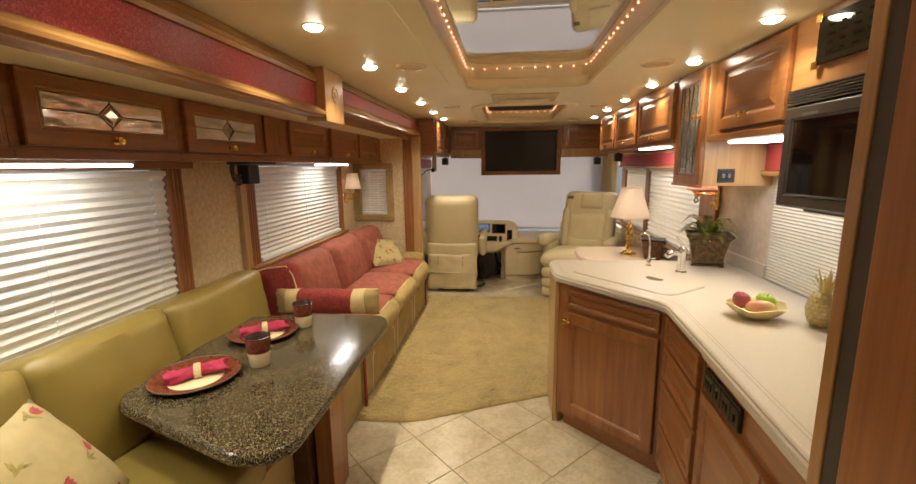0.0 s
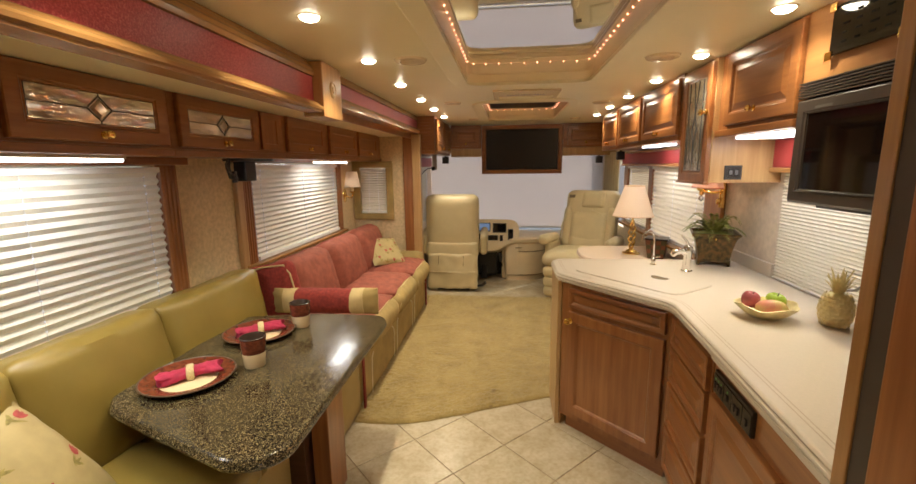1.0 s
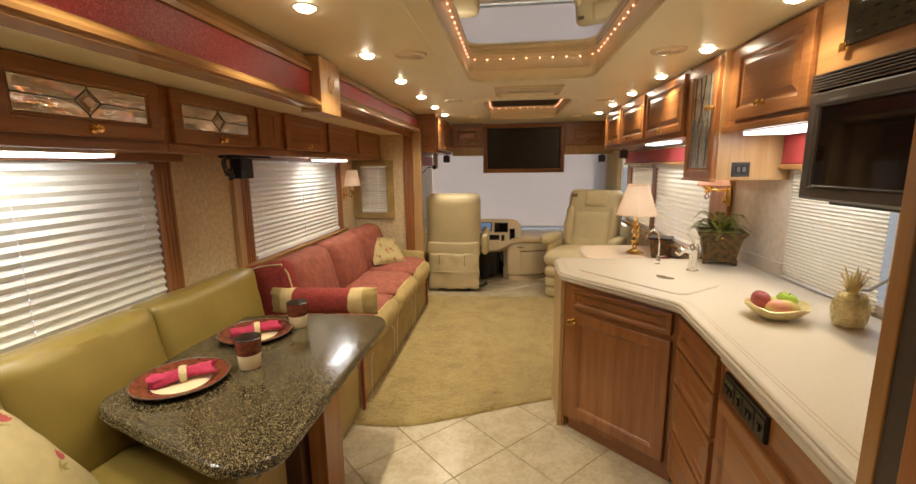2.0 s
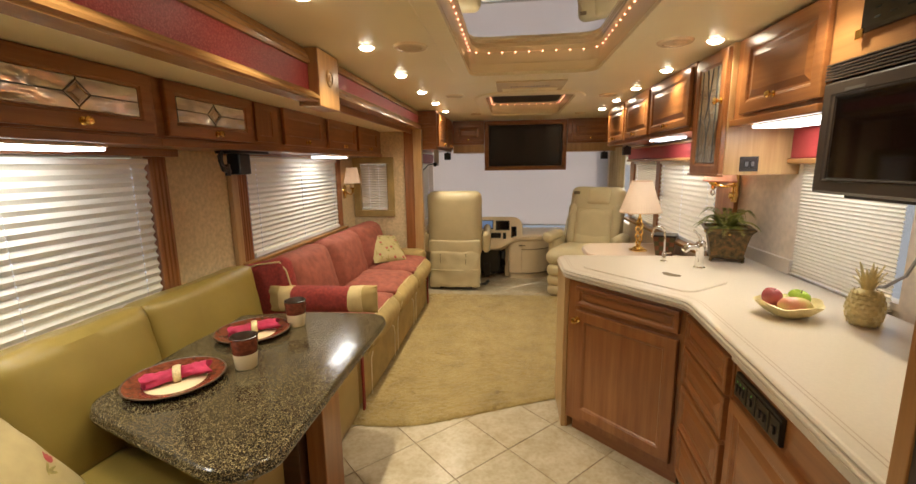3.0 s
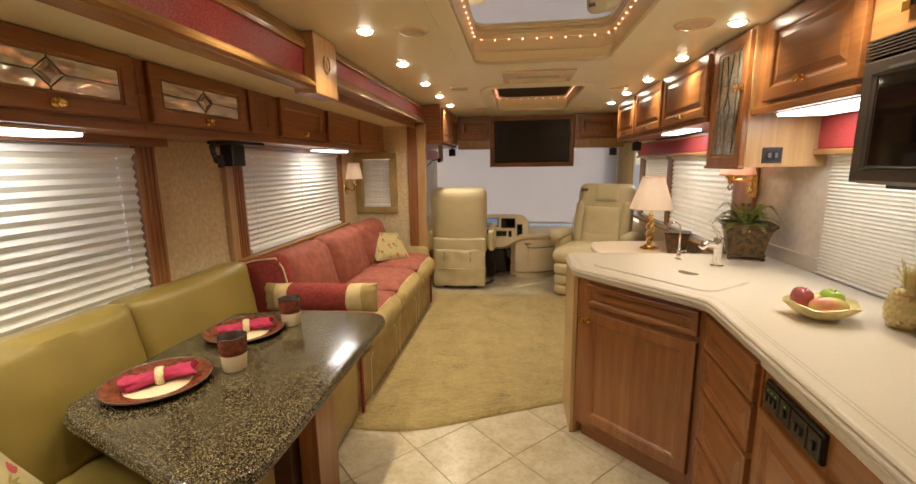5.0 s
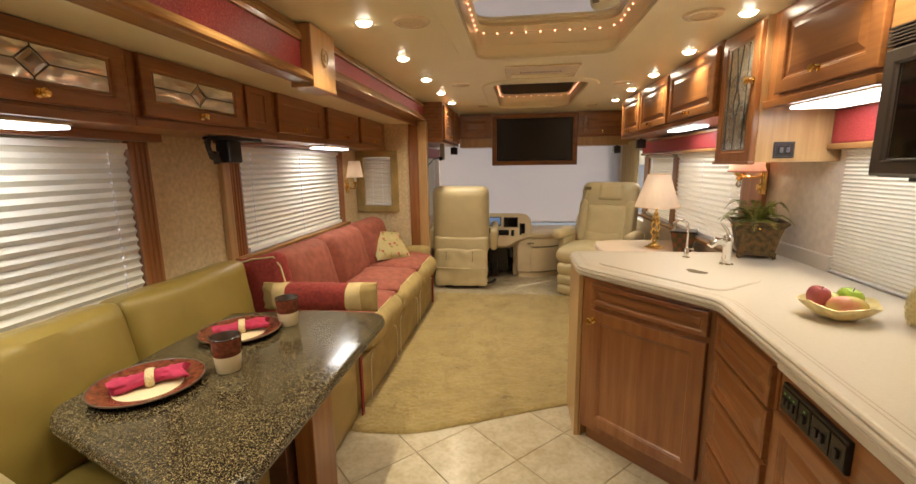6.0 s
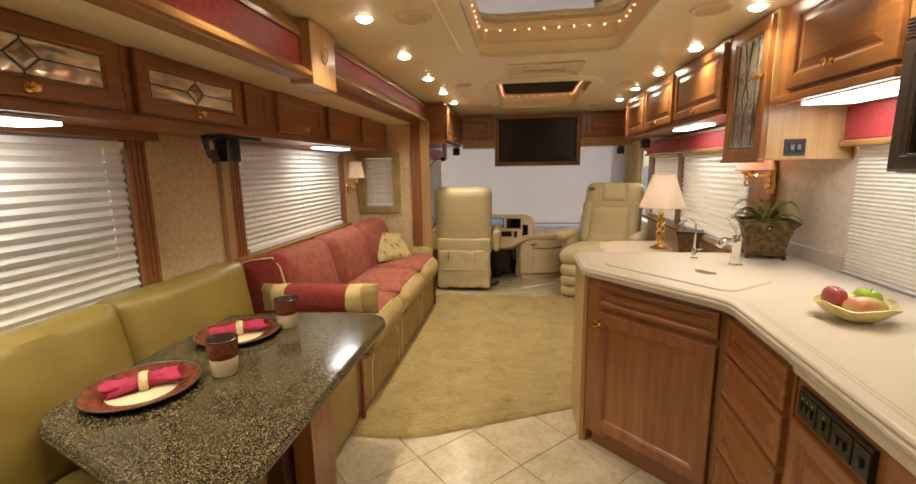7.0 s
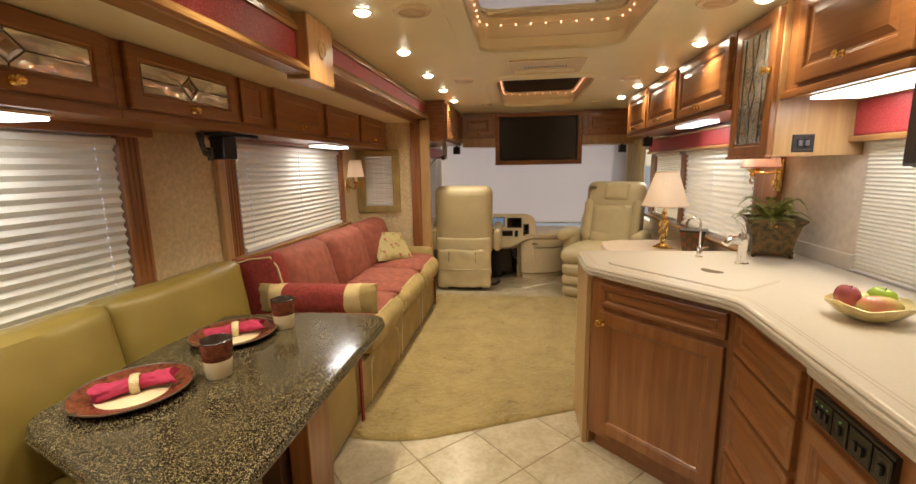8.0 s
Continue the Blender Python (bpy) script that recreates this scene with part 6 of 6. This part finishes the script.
def front_uppers():
    for a, b in ((-0.72, -0.315), (0.735, 1.42)):
        mid, w = (a + b) / 2, b - a
        th = thing("overhead_cabinet", "cherry cabinet with a small raised panel door over the windshield", "cabinet", at(mid, FACE_Y, 1.88), "cabinets over the windshield")
        part("body", box(-w / 2, 0, -0.15, w / 2, 0.4, CEIL - 1.884), M_WOOD_X, th)
        ww = 0.36 if w < 0.5 else 0.45
        ring_door(th, "door", -0.0 if w < 0.5 else -0.06, 0.0, ww, 0.235, M_WOOD_X, 0.055, -0.022, (0.0, -0.092))
    for a, b in ((-0.72, -0.315), (0.735, 1.42)):
        solid("cab_header", box(a, FACE_Y + 0.01, 1.625, b, FACE_Y + 0.35, 1.729, 0.006), M_MAPLE, "honey-coloured header board under the cab cabinets", "trim", kind="structure")
    th = thing("television", "flat black television in a wide cherry frame over the windshield", "television", at(0.21, FACE_Y - 0.005, 1.71))
    fr = [(0, 0.09), (0, 0.006), (0.006, 0), (0.02, 0), (0.026, 0.006), (0.045, 0.006), (0.052, 0.014)]
    w, h = 1.04, 0.625
    bm = bmesh.new()
    loops = []
    for ins, dep in fr + [(0.055, 0.05)]:
        x, z = w / 2 - ins, h / 2 - ins
        loops.append([bm.verts.new(c) for c in ((-x, dep, -z), (x, dep, -z), (x, dep, z), (-x, dep, z))])
    for a, b in zip(loops, loops[1:]):
        for i in range(4):
            bm.faces.new((a[i], a[(i + 1) % 4], b[(i + 1) % 4], b[i]))
    part("frame", bm, M_WOOD_X, th)
    part("bezel", ring_panel(w - 0.11, h - 0.11, [(0, 0.05), (0, 0.024), (0.004, 0.02), (0.02, 0.02), (0.024, 0.026), (0.1, 0.026)]), M_BLACK, th)
    part("screen", box(-w / 2 + 0.085, 0.022, -h / 2 + 0.09, w / 2 - 0.085, 0.0255, h / 2 - 0.08), M_TVFACE, th, "dark glossy screen")
    part("badge", box(-0.015, 0.0185, -h / 2 + 0.064, 0.015, 0.021, -h / 2 + 0.07), M_GREY, th, "tiny pale mark")


front_uppers()


def louver_cabinet():
    th = thing("louvered_cabinet", "cherry overhead cabinet with two louvered doors and a ribbed side", "cabinet", at(-0.735, 4.30, 1.835, FACE_R))
    part("body", box(-0.585, 0.0, -0.195, 0.585, 0.36, CEIL - 1.839), M_WOOD_X, th)
    for c in (-0.29, 0.29):
        d = part("door", ring_panel(0.54, 0.33, [(0, 0.02), (0, 0.004), (0.004, 0), (0.055, 0), (0.058, 0.01), (0.1, 0.01)]), M_WOOD_X, th, "", False, at(c, -0.022, 0.0))
        for k in range(8):
            part("louver", box(-0.21, -0.004, -0.005, 0.21, 0.004, 0.012), M_WOOD_X, d, "", False, at(0, 0.004, -0.105 + k * 0.0285) @ Matrix.Rotation(radians(-38), 4, "X"))
        knob(d, 0.05 if c < 0 else -0.05, -0.13)
    for k in range(12):
        part("rib", box(-0.596, 0.003, -0.19 + k * 0.032, -0.584, 0.35, -0.165 + k * 0.032, 0.004), M_WOOD_X, th)


louver_cabinet()


def speaker(x, y, z):
    th = thing("speaker", "small black speaker hung under the cabinet", "speaker", at(x, y, z), "small black speakers")
    part("case", box(-0.04, -0.035, -0.1, 0.04, 0.035, -0.012, 0.008), M_BLACK, th)
    part("bracket", box(-0.01, -0.01, -0.015, 0.01, 0.01, 0.0, 0.002), M_GUN, th)
    part("grille", box(-0.034, -0.039, -0.094, 0.034, -0.034, -0.018, 0.003), M_GUN, th)


speaker(-0.78, 4.80, 1.64)
speaker(1.19, 4.88, 1.625)
speaker(1.25, 4.05, 1.655)
wshade = thing("windshield_shade", "white pull-down cloth shade over the windshield", "shade", at(0.13, 5.70, 0.588))
part("cloth", box(-1.265, 0, 0, 1.285, 0.004, 1.177), M_WHITE_SHADE, wshade)
part("bottom_rail", box(-1.275, -0.012, -0.018, 1.275, 0.016, 0.002, 0.004), M_SHADE_PAPER, wshade)
valance2 = solid("window_valance", box(-1.139, 4.1, 1.50, -1.06, 5.35, 1.62, 0.01), M_REDV, "red valance over the driver's window", "valance")


def drape(x, y0, y1, z0, z1, label):
    bm = bmesh.new()
    n = 60
    lo, hi = [], []
    for i in range(n + 1):
        t = i / n
        y = y0 + (y1 - y0) * t
        dx = 0.022 * math.sin(t * 2 * math.pi * 6)
        lo.append((bm.verts.new((x + dx, y, z0)), bm.verts.new((x + dx + 0.003, y, z0))))
        hi.append((bm.verts.new((x + dx * 0.8, y, z1)), bm.verts.new((x + dx * 0.8 + 0.003, y, z1))))
    for i in range(n):
        bm.faces.new((lo[i][0], lo[i + 1][0], hi[i + 1][0], hi[i][0]))
        bm.faces.new((lo[i][1], hi[i][1], hi[i + 1][1], lo[i + 1][1]))
        bm.faces.new((lo[i][0], lo[i][1], lo[i + 1][1], lo[i + 1][0]))
        bm.faces.new((hi[i][0], hi[i + 1][0], hi[i + 1][1], hi[i][1]))
    for k in (0, n):
        bm.faces.new((lo[k][0], hi[k][0], hi[k][1], lo[k][1]))
    solid("cab_curtain", bm, M_SKIN, label, "curtain", smooth=True)


drape(1.34, 4.47, 5.2, 0.62, 1.66, "beige gathered cab curtain beside the side window")


def driver_seat():
    th = thing("driver_seat", "cream leather driver's seat seen from behind, with map pockets", "seat", at(-0.62, 4.2, 0))
    part("plinth", box(-0.2, -0.02, 0, 0.2, 0.42, 0.1, 0.01), M_GUN, th)
    bm = cushion(0.64, 0.17, 0.78, 0.085, 0.02, 14, 0.003, 1, m=at(0, 0.0, 0.79) @ Matrix.Rotation(radians(4), 4, "X"))
    part("backrest", bm, M_SKIN, th, "", True)
    part("seat_cushion", cushion(0.58, 0.52, 0.18, 0.07, 0.02, 10, 0.004, 2, m=at(0, 0.3, 0.45)), M_SKIN, th, "", True)
    bm = cushion(0.60, 0.13, 0.46, 0.03, 0.012, 18, 0.013, 3, m=at(0, -0.03, 0.265))
    part("skirt", bm, M_SKIN, th, "loose gathered leather skirt", True)
    part("pocket_flap", cushion(0.615, 0.05, 0.17, 0.024, 0.004, 10, 0.003, 4, m=at(0, -0.068, 0.53)), M_SKIN, th, "pocket flap", True)
    for sx in (-0.17, 0.13):
        part("pocket_seam", tube([(sx, -0.098, 0.26), (sx + 0.005, -0.104, 0.45)], 0.005, 6), M_SEAM, th, "", True)
    part("seam", tube([(-0.29, -0.1, 0.255), (0, -0.112, 0.25), (0.29, -0.1, 0.255)], 0.006, 6), M_SKIN, th, "", True)
    for sx in (-0.35, 0.37):
        part("armrest", cushion(0.08, 0.34, 0.26, 0.038, 0.006, 9, 0.003, 6, m=at(sx, 0.12, 0.60) @ Matrix.Rotation(radians(12), 4, "X")), M_SKIN, th, "", True)
    part("lever", tube([(0.3, -0.05, 0.07), (0.36, -0.08, 0.09), (0.4, -0.09, 0.13)], [0.012, 0.018, 0.02], 8), M_BLACK, th, "black lever", True)


M_SEAM = plain("dark_seam", (0.16, 0.12, 0.07), 0.7)
driver_seat()


def passenger_seat():
    th = thing("passenger_seat", "cream leather recliner with headrest, armrests and padded footrest", "seat", at(0.90, 4.2, 0, Matrix.Rotation(radians(-27), 4, "Z") @ Matrix.Diagonal((1.07, 1.04, 1, 1))))
    part("plinth", box(-0.2, -0.1, 0, 0.2, 0.3, 0.12, 0.01), M_GUN, th)
    part("seat_cushion", cushion(0.60, 0.62, 0.17, 0.08, 0.03, 11, 0.005, 1, m=at(-0.01, -0.12, 0.45)), M_SKIN, th, "", True)
    for k in range(3):
        part("footrest_pad", cushion(0.56, 0.12, 0.14, 0.055, 0.01, 9, 0.003, 2 + k, m=at(-0.01, -0.37 + 0.012 * k, 0.31 - 0.115 * k)), M_SKIN, th, "", True)
    back = Matrix.Translation((0, 0.24, 0.46)) @ Matrix.Rotation(radians(-13), 4, "X")
    part("backrest", cushion(0.60, 0.17, 0.78, 0.085, 0.02, 14, 0.003, 8, m=back @ at(0, 0, 0.36)), M_SKIN, th, "", True)
    part("back_panel", cushion(0.41, 0.06, 0.43, 0.05, 0.022, 12, 0.004, 9, m=back @ at(0, -0.08, 0.265)), M_SKIN, th, "", True)
    part("back_panel", cushion(0.40, 0.05, 0.15, 0.04, 0.014, 10, 0.003, 10, m=back @ at(0, -0.092, 0.1)), M_SKIN, th, "", True)
    arch = [back @ Vector((0.22 * math.sin(a), -0.106 - 0.014 * math.cos(a), 0.28 + 0.21 * math.cos(a))) for a in [radians(-100 + 12.5 * k) for k in range(17)]]
    part("arch_seam", tube(arch, 0.004, 6), M_SKIN, th, "", True)
    part("headrest_mark", box(-0.006, -0.004, -0.022, 0.006, 0.002, 0.022, 0.002), M_SEAM, th, "", False, back @ at(0.03, -0.117, 0.62))
    part("headrest", cushion(0.25, 0.07, 0.2, 0.024, 0.008, 9, 0.003, 11, m=back @ at(0.03, -0.078, 0.625)), M_SKIN, th, "", True)
    for s in (-1, 1):
        part("side_bolster", cushion(0.09, 0.1, 0.5, 0.042, 0.005, 9, 0.003, 12, m=back @ at(s * 0.245, -0.075, 0.28)), M_SKIN, th, "", True)
        part("armrest", cushion(0.12, 0.40, 0.13, 0.06, 0.006, 9, 0.003, 13, m=at(s * 0.36, -0.05, 0.64)), M_SKIN, th, "", True)
        part("arm_side", cushion(0.08, 0.34, 0.3, 0.035, 0.004, 8, 0.003, 14, m=at(s * 0.345, 0.03, 0.46)), M_SKIN, th, "", True)
    part("belt_guide", box(-0.035, -0.012, -0.02, 0.035, 0.012, 0.02, 0.006), M_SEAM, th, "brown belt slot", False, back @ at(-0.22, -0.082, 0.66))
    pts = [back @ Vector(p) for p in ((-0.22, -0.1, 0.64), (-0.24, -0.125, 0.5), (-0.29, -0.13, 0.3), (-0.31, -0.1, 0.1))]
    part("seat_belt", tube(pts, 0.008, 6), M_SKIN, th, "pale webbing belt", True)


passenger_seat()


def dashboard():
    th = thing("dashboard", "cream cab dashboard with an instrument pod and curved side console", "dashboard")
    part("dash_top", box(-1.13, 4.95, 0.47, 1.41, 5.69, 0.538, 0.015), M_CREAM, th)
    part("dash_front", box(-1.13, 5.02, 0.02, 1.41, 5.10, 0.47, 0.01), M_CREAM, th)
    # instrument pod, leaning back
    mm = at(-0.15, 4.74, 0.60) @ Matrix.Rotation(radians(-24), 4, "X")
    pod = round_poly([(-0.36, -0.215), (0.04, -0.215), (0.2, -0.12), (0.34, -0.10), (0.34, 0.225), (-0.36, 0.225)], [0.04, 0.06, 0.06, 0.03, 0.16, 0.05], 6)
    bm = stack(pod, [(0.0, -0.16), (0.0, -0.02), (0.006, -0.006), (0.02, 0.0)])
    bm.transform(Matrix.Rotation(radians(90), 4, "X"))
    p = part("instrument_pod", bm, M_CREAM, th, "", True, mm)
    part("pod_support", box(-0.04, 4.80, 0.0, 0.10, 5.0, 0.50, 0.02), M_CREAM, th)
    # flat panel; the shade of the foot well is put into its colour
    part("foot_well", box(-0.75, 4.97, 0.02, -0.04, 5.018, 0.468, 0.004), M_FOOTWELL, th, "flat dark panel in the shaded foot well")
    for x, z, w, h, mat, nm in ((-0.13, 0.11, 0.18, 0.12, M_SCREENBLUE, "navigation_screen"), (0.08, 0.10, 0.18, 0.13, M_BLACK, "radio"), (-0.17, -0.015, 0.1, 0.07, M_BLACK, "switch_bank"),
                                (-0.01, -0.035, 0.14, 0.07, M_BLACK, "gauge"), (0.105, -0.04, 0.04, 0.08, M_BLACK, "switch_bank"), (0.225, 0.01, 0.07, 0.15, M_BLACK, "switch_bank")):
        q = part(nm, box(-w / 2, -0.008, -h / 2, w / 2, 0.004, h / 2, 0.003), mat, p, "", False, at(x, -0.001, z))
        part("face", box(-w / 2 + 0.012, -0.0095, -h / 2 + 0.012, w / 2 - 0.012, -0.0075, h / 2 - 0.012), M_SCREEN if mat is M_BLACK else M_SCREENFACE, q)
    # curved console with two drawers
    prof = round_poly([(0.0, 4.74), (0.30, 4.68), (0.53, 4.82), (0.58, 5.02), (0.0, 5.02)], [0.05, 0.2, 0.16, 0, 0], 12)
    c = part("console", stack(prof, [(0.02, 0.0), (0.02, 0.06), (0.0, 0.075), (0.0, 0.495), (0.012, 0.51)]), M_CREAM, th, "", True)
    part("console_top", stack(inset_poly(prof, -0.02), [(0.01, 0.512), (0.0, 0.52), (0.0, 0.555), (0.015, 0.565)]), M_CREAM, c, "", True)
    front = [q for q in prof if q[1] < 4.9 and q[0] > 0.055]

    def bent(z0, z1):
        bm = bmesh.new()
        rows = []
        for k, (px, py) in enumerate(front):
            rows.append([bm.verts.new((px + dx, py + dy, z)) for dx, dy, z in ((0, 0.004, z0), (0.006, -0.008, z0 + 0.004), (0.006, -0.008, z1 - 0.004), (0, 0.004, z1))])
        for a, b in zip(rows, rows[1:]):
            for i in range(4):
                bm.faces.new((a[i], a[(i + 1) % 4], b[(i + 1) % 4], b[i]))
        bm.faces.new(rows[0][::-1])
        bm.faces.new(rows[-1])
        return bm
    part("drawer", bent(0.40, 0.49), M_CREAM, c, "", True)
    part("drawer", bent(0.09, 0.385), M_CREAM, c, "", True)
    for z in (0.0775, 0.3925):
        part("drawer_gap", tube([(px + 0.003, py - 0.002, z) for px, py in front], 0.004, 6), M_SEAM, c)
    part("pull", box(0.14, 4.685, 0.437, 0.22, 4.705, 0.449, 0.003), M_SEAM, c)
    # steering column and pedals
    sw = thing("steering_wheel", "black steering wheel on a dark column", "steering wheel", at(-0.58, 4.70, 0.68) @ Matrix.Rotation(radians(-50), 4, "X"))
    part("rim", tube([(0.21 * math.cos(k * math.pi / 20), 0.21 * math.sin(k * math.pi / 20), 0) for k in range(40)], 0.014, 10, closed=True), M_BLACK, sw, "", True)
    part("hub", lathe([(0, 0.02), (0.06, 0.01), (0.065, -0.02), (0.03, -0.03), (0.03, -0.2), (0, -0.2)], 20), M_BLACK, sw, "", True)
    for k in range(3):
        a = math.pi / 2 + k * 2 * math.pi / 3
        part("spoke", tube([(0.05 * math.cos(a), 0.05 * math.sin(a), 0), (0.205 * math.cos(a), 0.205 * math.sin(a), 0)], 0.01, 8), M_BLACK, sw, "", True)
    pe = thing("pedal_box", "black pedals and cables under the dashboard", "pedals", at(-0.25, 4.70, 0))
    part("housing", box(-0.2, 0.02, 0.06, 0.15, 0.1, 0.46, 0.03), M_BLACK, pe)
    part("pedal", box(-0.06, -0.04, 0.02, 0.02, -0.01, 0.2, 0.01), M_BLACK, pe, "", False, Matrix.Rotation(radians(-15), 4, "X"))
    part("cable", tube([(0.13, 0.02, 0.36), (0.2, -0.02, 0.3), (0.22, -0.02, 0.2), (0.14, -0.01, 0.1), (0.02, 0.0, 0.05)], 0.006, 6), M_BLACK, pe, "", True)
    part("handset", cushion(0.06, 0.05, 0.11, 0.022, 0, 5, 0.0, 1, m=at(0.19, -0.03, 0.32)), M_BLACK, pe, "", True)


M_FOOTWELL = plain("dark_footwell_panel", (0.03, 0.025, 0.022), 0.95, vary=0.3, scale=40)
M_SCREENBLUE = plain("black_bezel", (0.015, 0.014, 0.014), 0.3)
M_SCREENFACE = glow("lit_navigation_screen", (0.12, 0.22, 0.45), 0.35)
dashboard()

# ---- floor ----
floor = wall("floor", box(WALL_L - 0.06, BACK, -0.12, WALL_R + 0.06, FRONT, -0.004), M_GROUT)


def carpet():
    edge = [(-0.9, 1.36), (-0.75, 1.352), (-0.596, 1.363), (-0.45, 1.40), (-0.232, 1.499), (0.03, 1.625), (0.295, 1.745), (0.6, 1.88), (1.42, 2.25)]

    def ye(x):
        for (a, p), (b, q) in zip(edge, edge[1:]):
            if a <= x <= b:
                t = (x - a) / (b - a)
                return p + (q - p) * t
        return edge[0][1] if x < 0 else edge[-1][1]
    nx, ny = 300, 360
    rng = np.random.default_rng(3)
    xs = np.linspace(-0.9, 1.42, nx + 1)
    y0 = np.array([ye(x) + 0.006 * noise.noise(Vector((x * 40, 0, 0))) for x in xs])
    t = np.linspace(0, 1, ny + 1)
    Y = y0[:, None] + (3.94 - y0[:, None]) * t[None, :]
    X = np.repeat(xs[:, None], ny + 1, 1)
    steps = np.arange(ny + 1)
    e = np.clip(np.minimum(steps / 5.0, (ny - steps) / 5.0), 0, 1)[None, :]
    tufts = rng.normal(0, 1, X.shape)
    soft = (tufts + np.roll(tufts, 1, 0) + np.roll(tufts, 1, 1) + np.roll(tufts, -1, 0) + np.roll(tufts, -1, 1)) / 5
    Z = 0.003 + 0.016 * np.sqrt(e) + e * (0.0012 * tufts + 0.004 * soft)
    X = X + e * rng.normal(0, 0.0012, X.shape)
    Y = Y + e * rng.normal(0, 0.0012, X.shape)
    verts = np.stack([X, Y, Z], -1).reshape(-1, 3).tolist()
    w = ny + 1
    faces = [(i * w + j, (i + 1) * w + j, (i + 1) * w + j + 1, i * w + j + 1) for i in range(nx) for j in range(ny)]
    me = bpy.data.meshes.new("carpet")
    me.from_pydata(verts, [], faces)
    me.polygons.foreach_set("use_smooth", [True] * len(faces))
    me.materials.append(M_CARPET)
    return tagged(new("carpet", me), kind="structure")


carpet()


def floor_tiles():
    s, gap = 0.3535, 0.004
    h = (s - gap) / 2
    bm = stack([(-h, -h), (h, -h), (h, h), (-h, h)], [(0, -0.01), (0, -0.002), (0.002, 0.0)])
    me = finish("tile", bm, M_TILE)
    d = s / math.sqrt(2)
    for i in range(-16, 17):
        for j in range(-16, 17):
            cx, cy = 0.029 + (i - j) * d, 1.233 + d + (i + j) * d
            if not (-1.1 < cx < 1.25 and (-1.3 < cy < 2.35 or 3.75 < cy < 5.1)):
                continue
            ob = new("tile", me)
            ob.parent = floor
            ob.matrix_basis = Matrix.Translation((cx, cy, 0)) @ Matrix.Rotation(radians(45), 4, "Z")


floor_tiles()


def map_light():
    th = thing("map_light", "black gooseneck map light on a grey plate beside the driver's window", "reading light", at(-0.80, 4.02, 1.64))
    part("plate", stack([(-0.02, -0.004), (0.03, -0.004), (0.03, 0.004), (-0.02, 0.004)], [(0, -0.17), (0, 0.0)]), M_GREY2, th)
    part("head", lathe([(0, 0), (0.02, 0.002), (0.024, 0.02), (0.018, 0.04), (0, 0.042)], 16), M_BLACK, th, "", True, at(-0.03, -0.012, -0.16) @ Matrix.Rotation(radians(80), 4, "Y"))
    part("cable", tube([(-0.03, 0, -0.15), (-0.09, 0, -0.16), (-0.15, 0, -0.22), (-0.17, 0, -0.32), (-0.17, 0.02, -0.5)], 0.005, 6), M_BLACK, th, "", True)


M_GREY2 = plain("grey_plate", (0.35, 0.33, 0.31), 0.5)
map_light()
cable = solid("power_cable", tube([(1.40, 0.70, 1.34), (1.395, 0.74, 1.2), (1.39, 0.79, 1.08), (1.385, 0.86, 1.02), (1.37, 0.93, 1.0)], 0.006, 6), M_GREY2, "grey cable hanging beside the galley window shade", "cable", smooth=True)
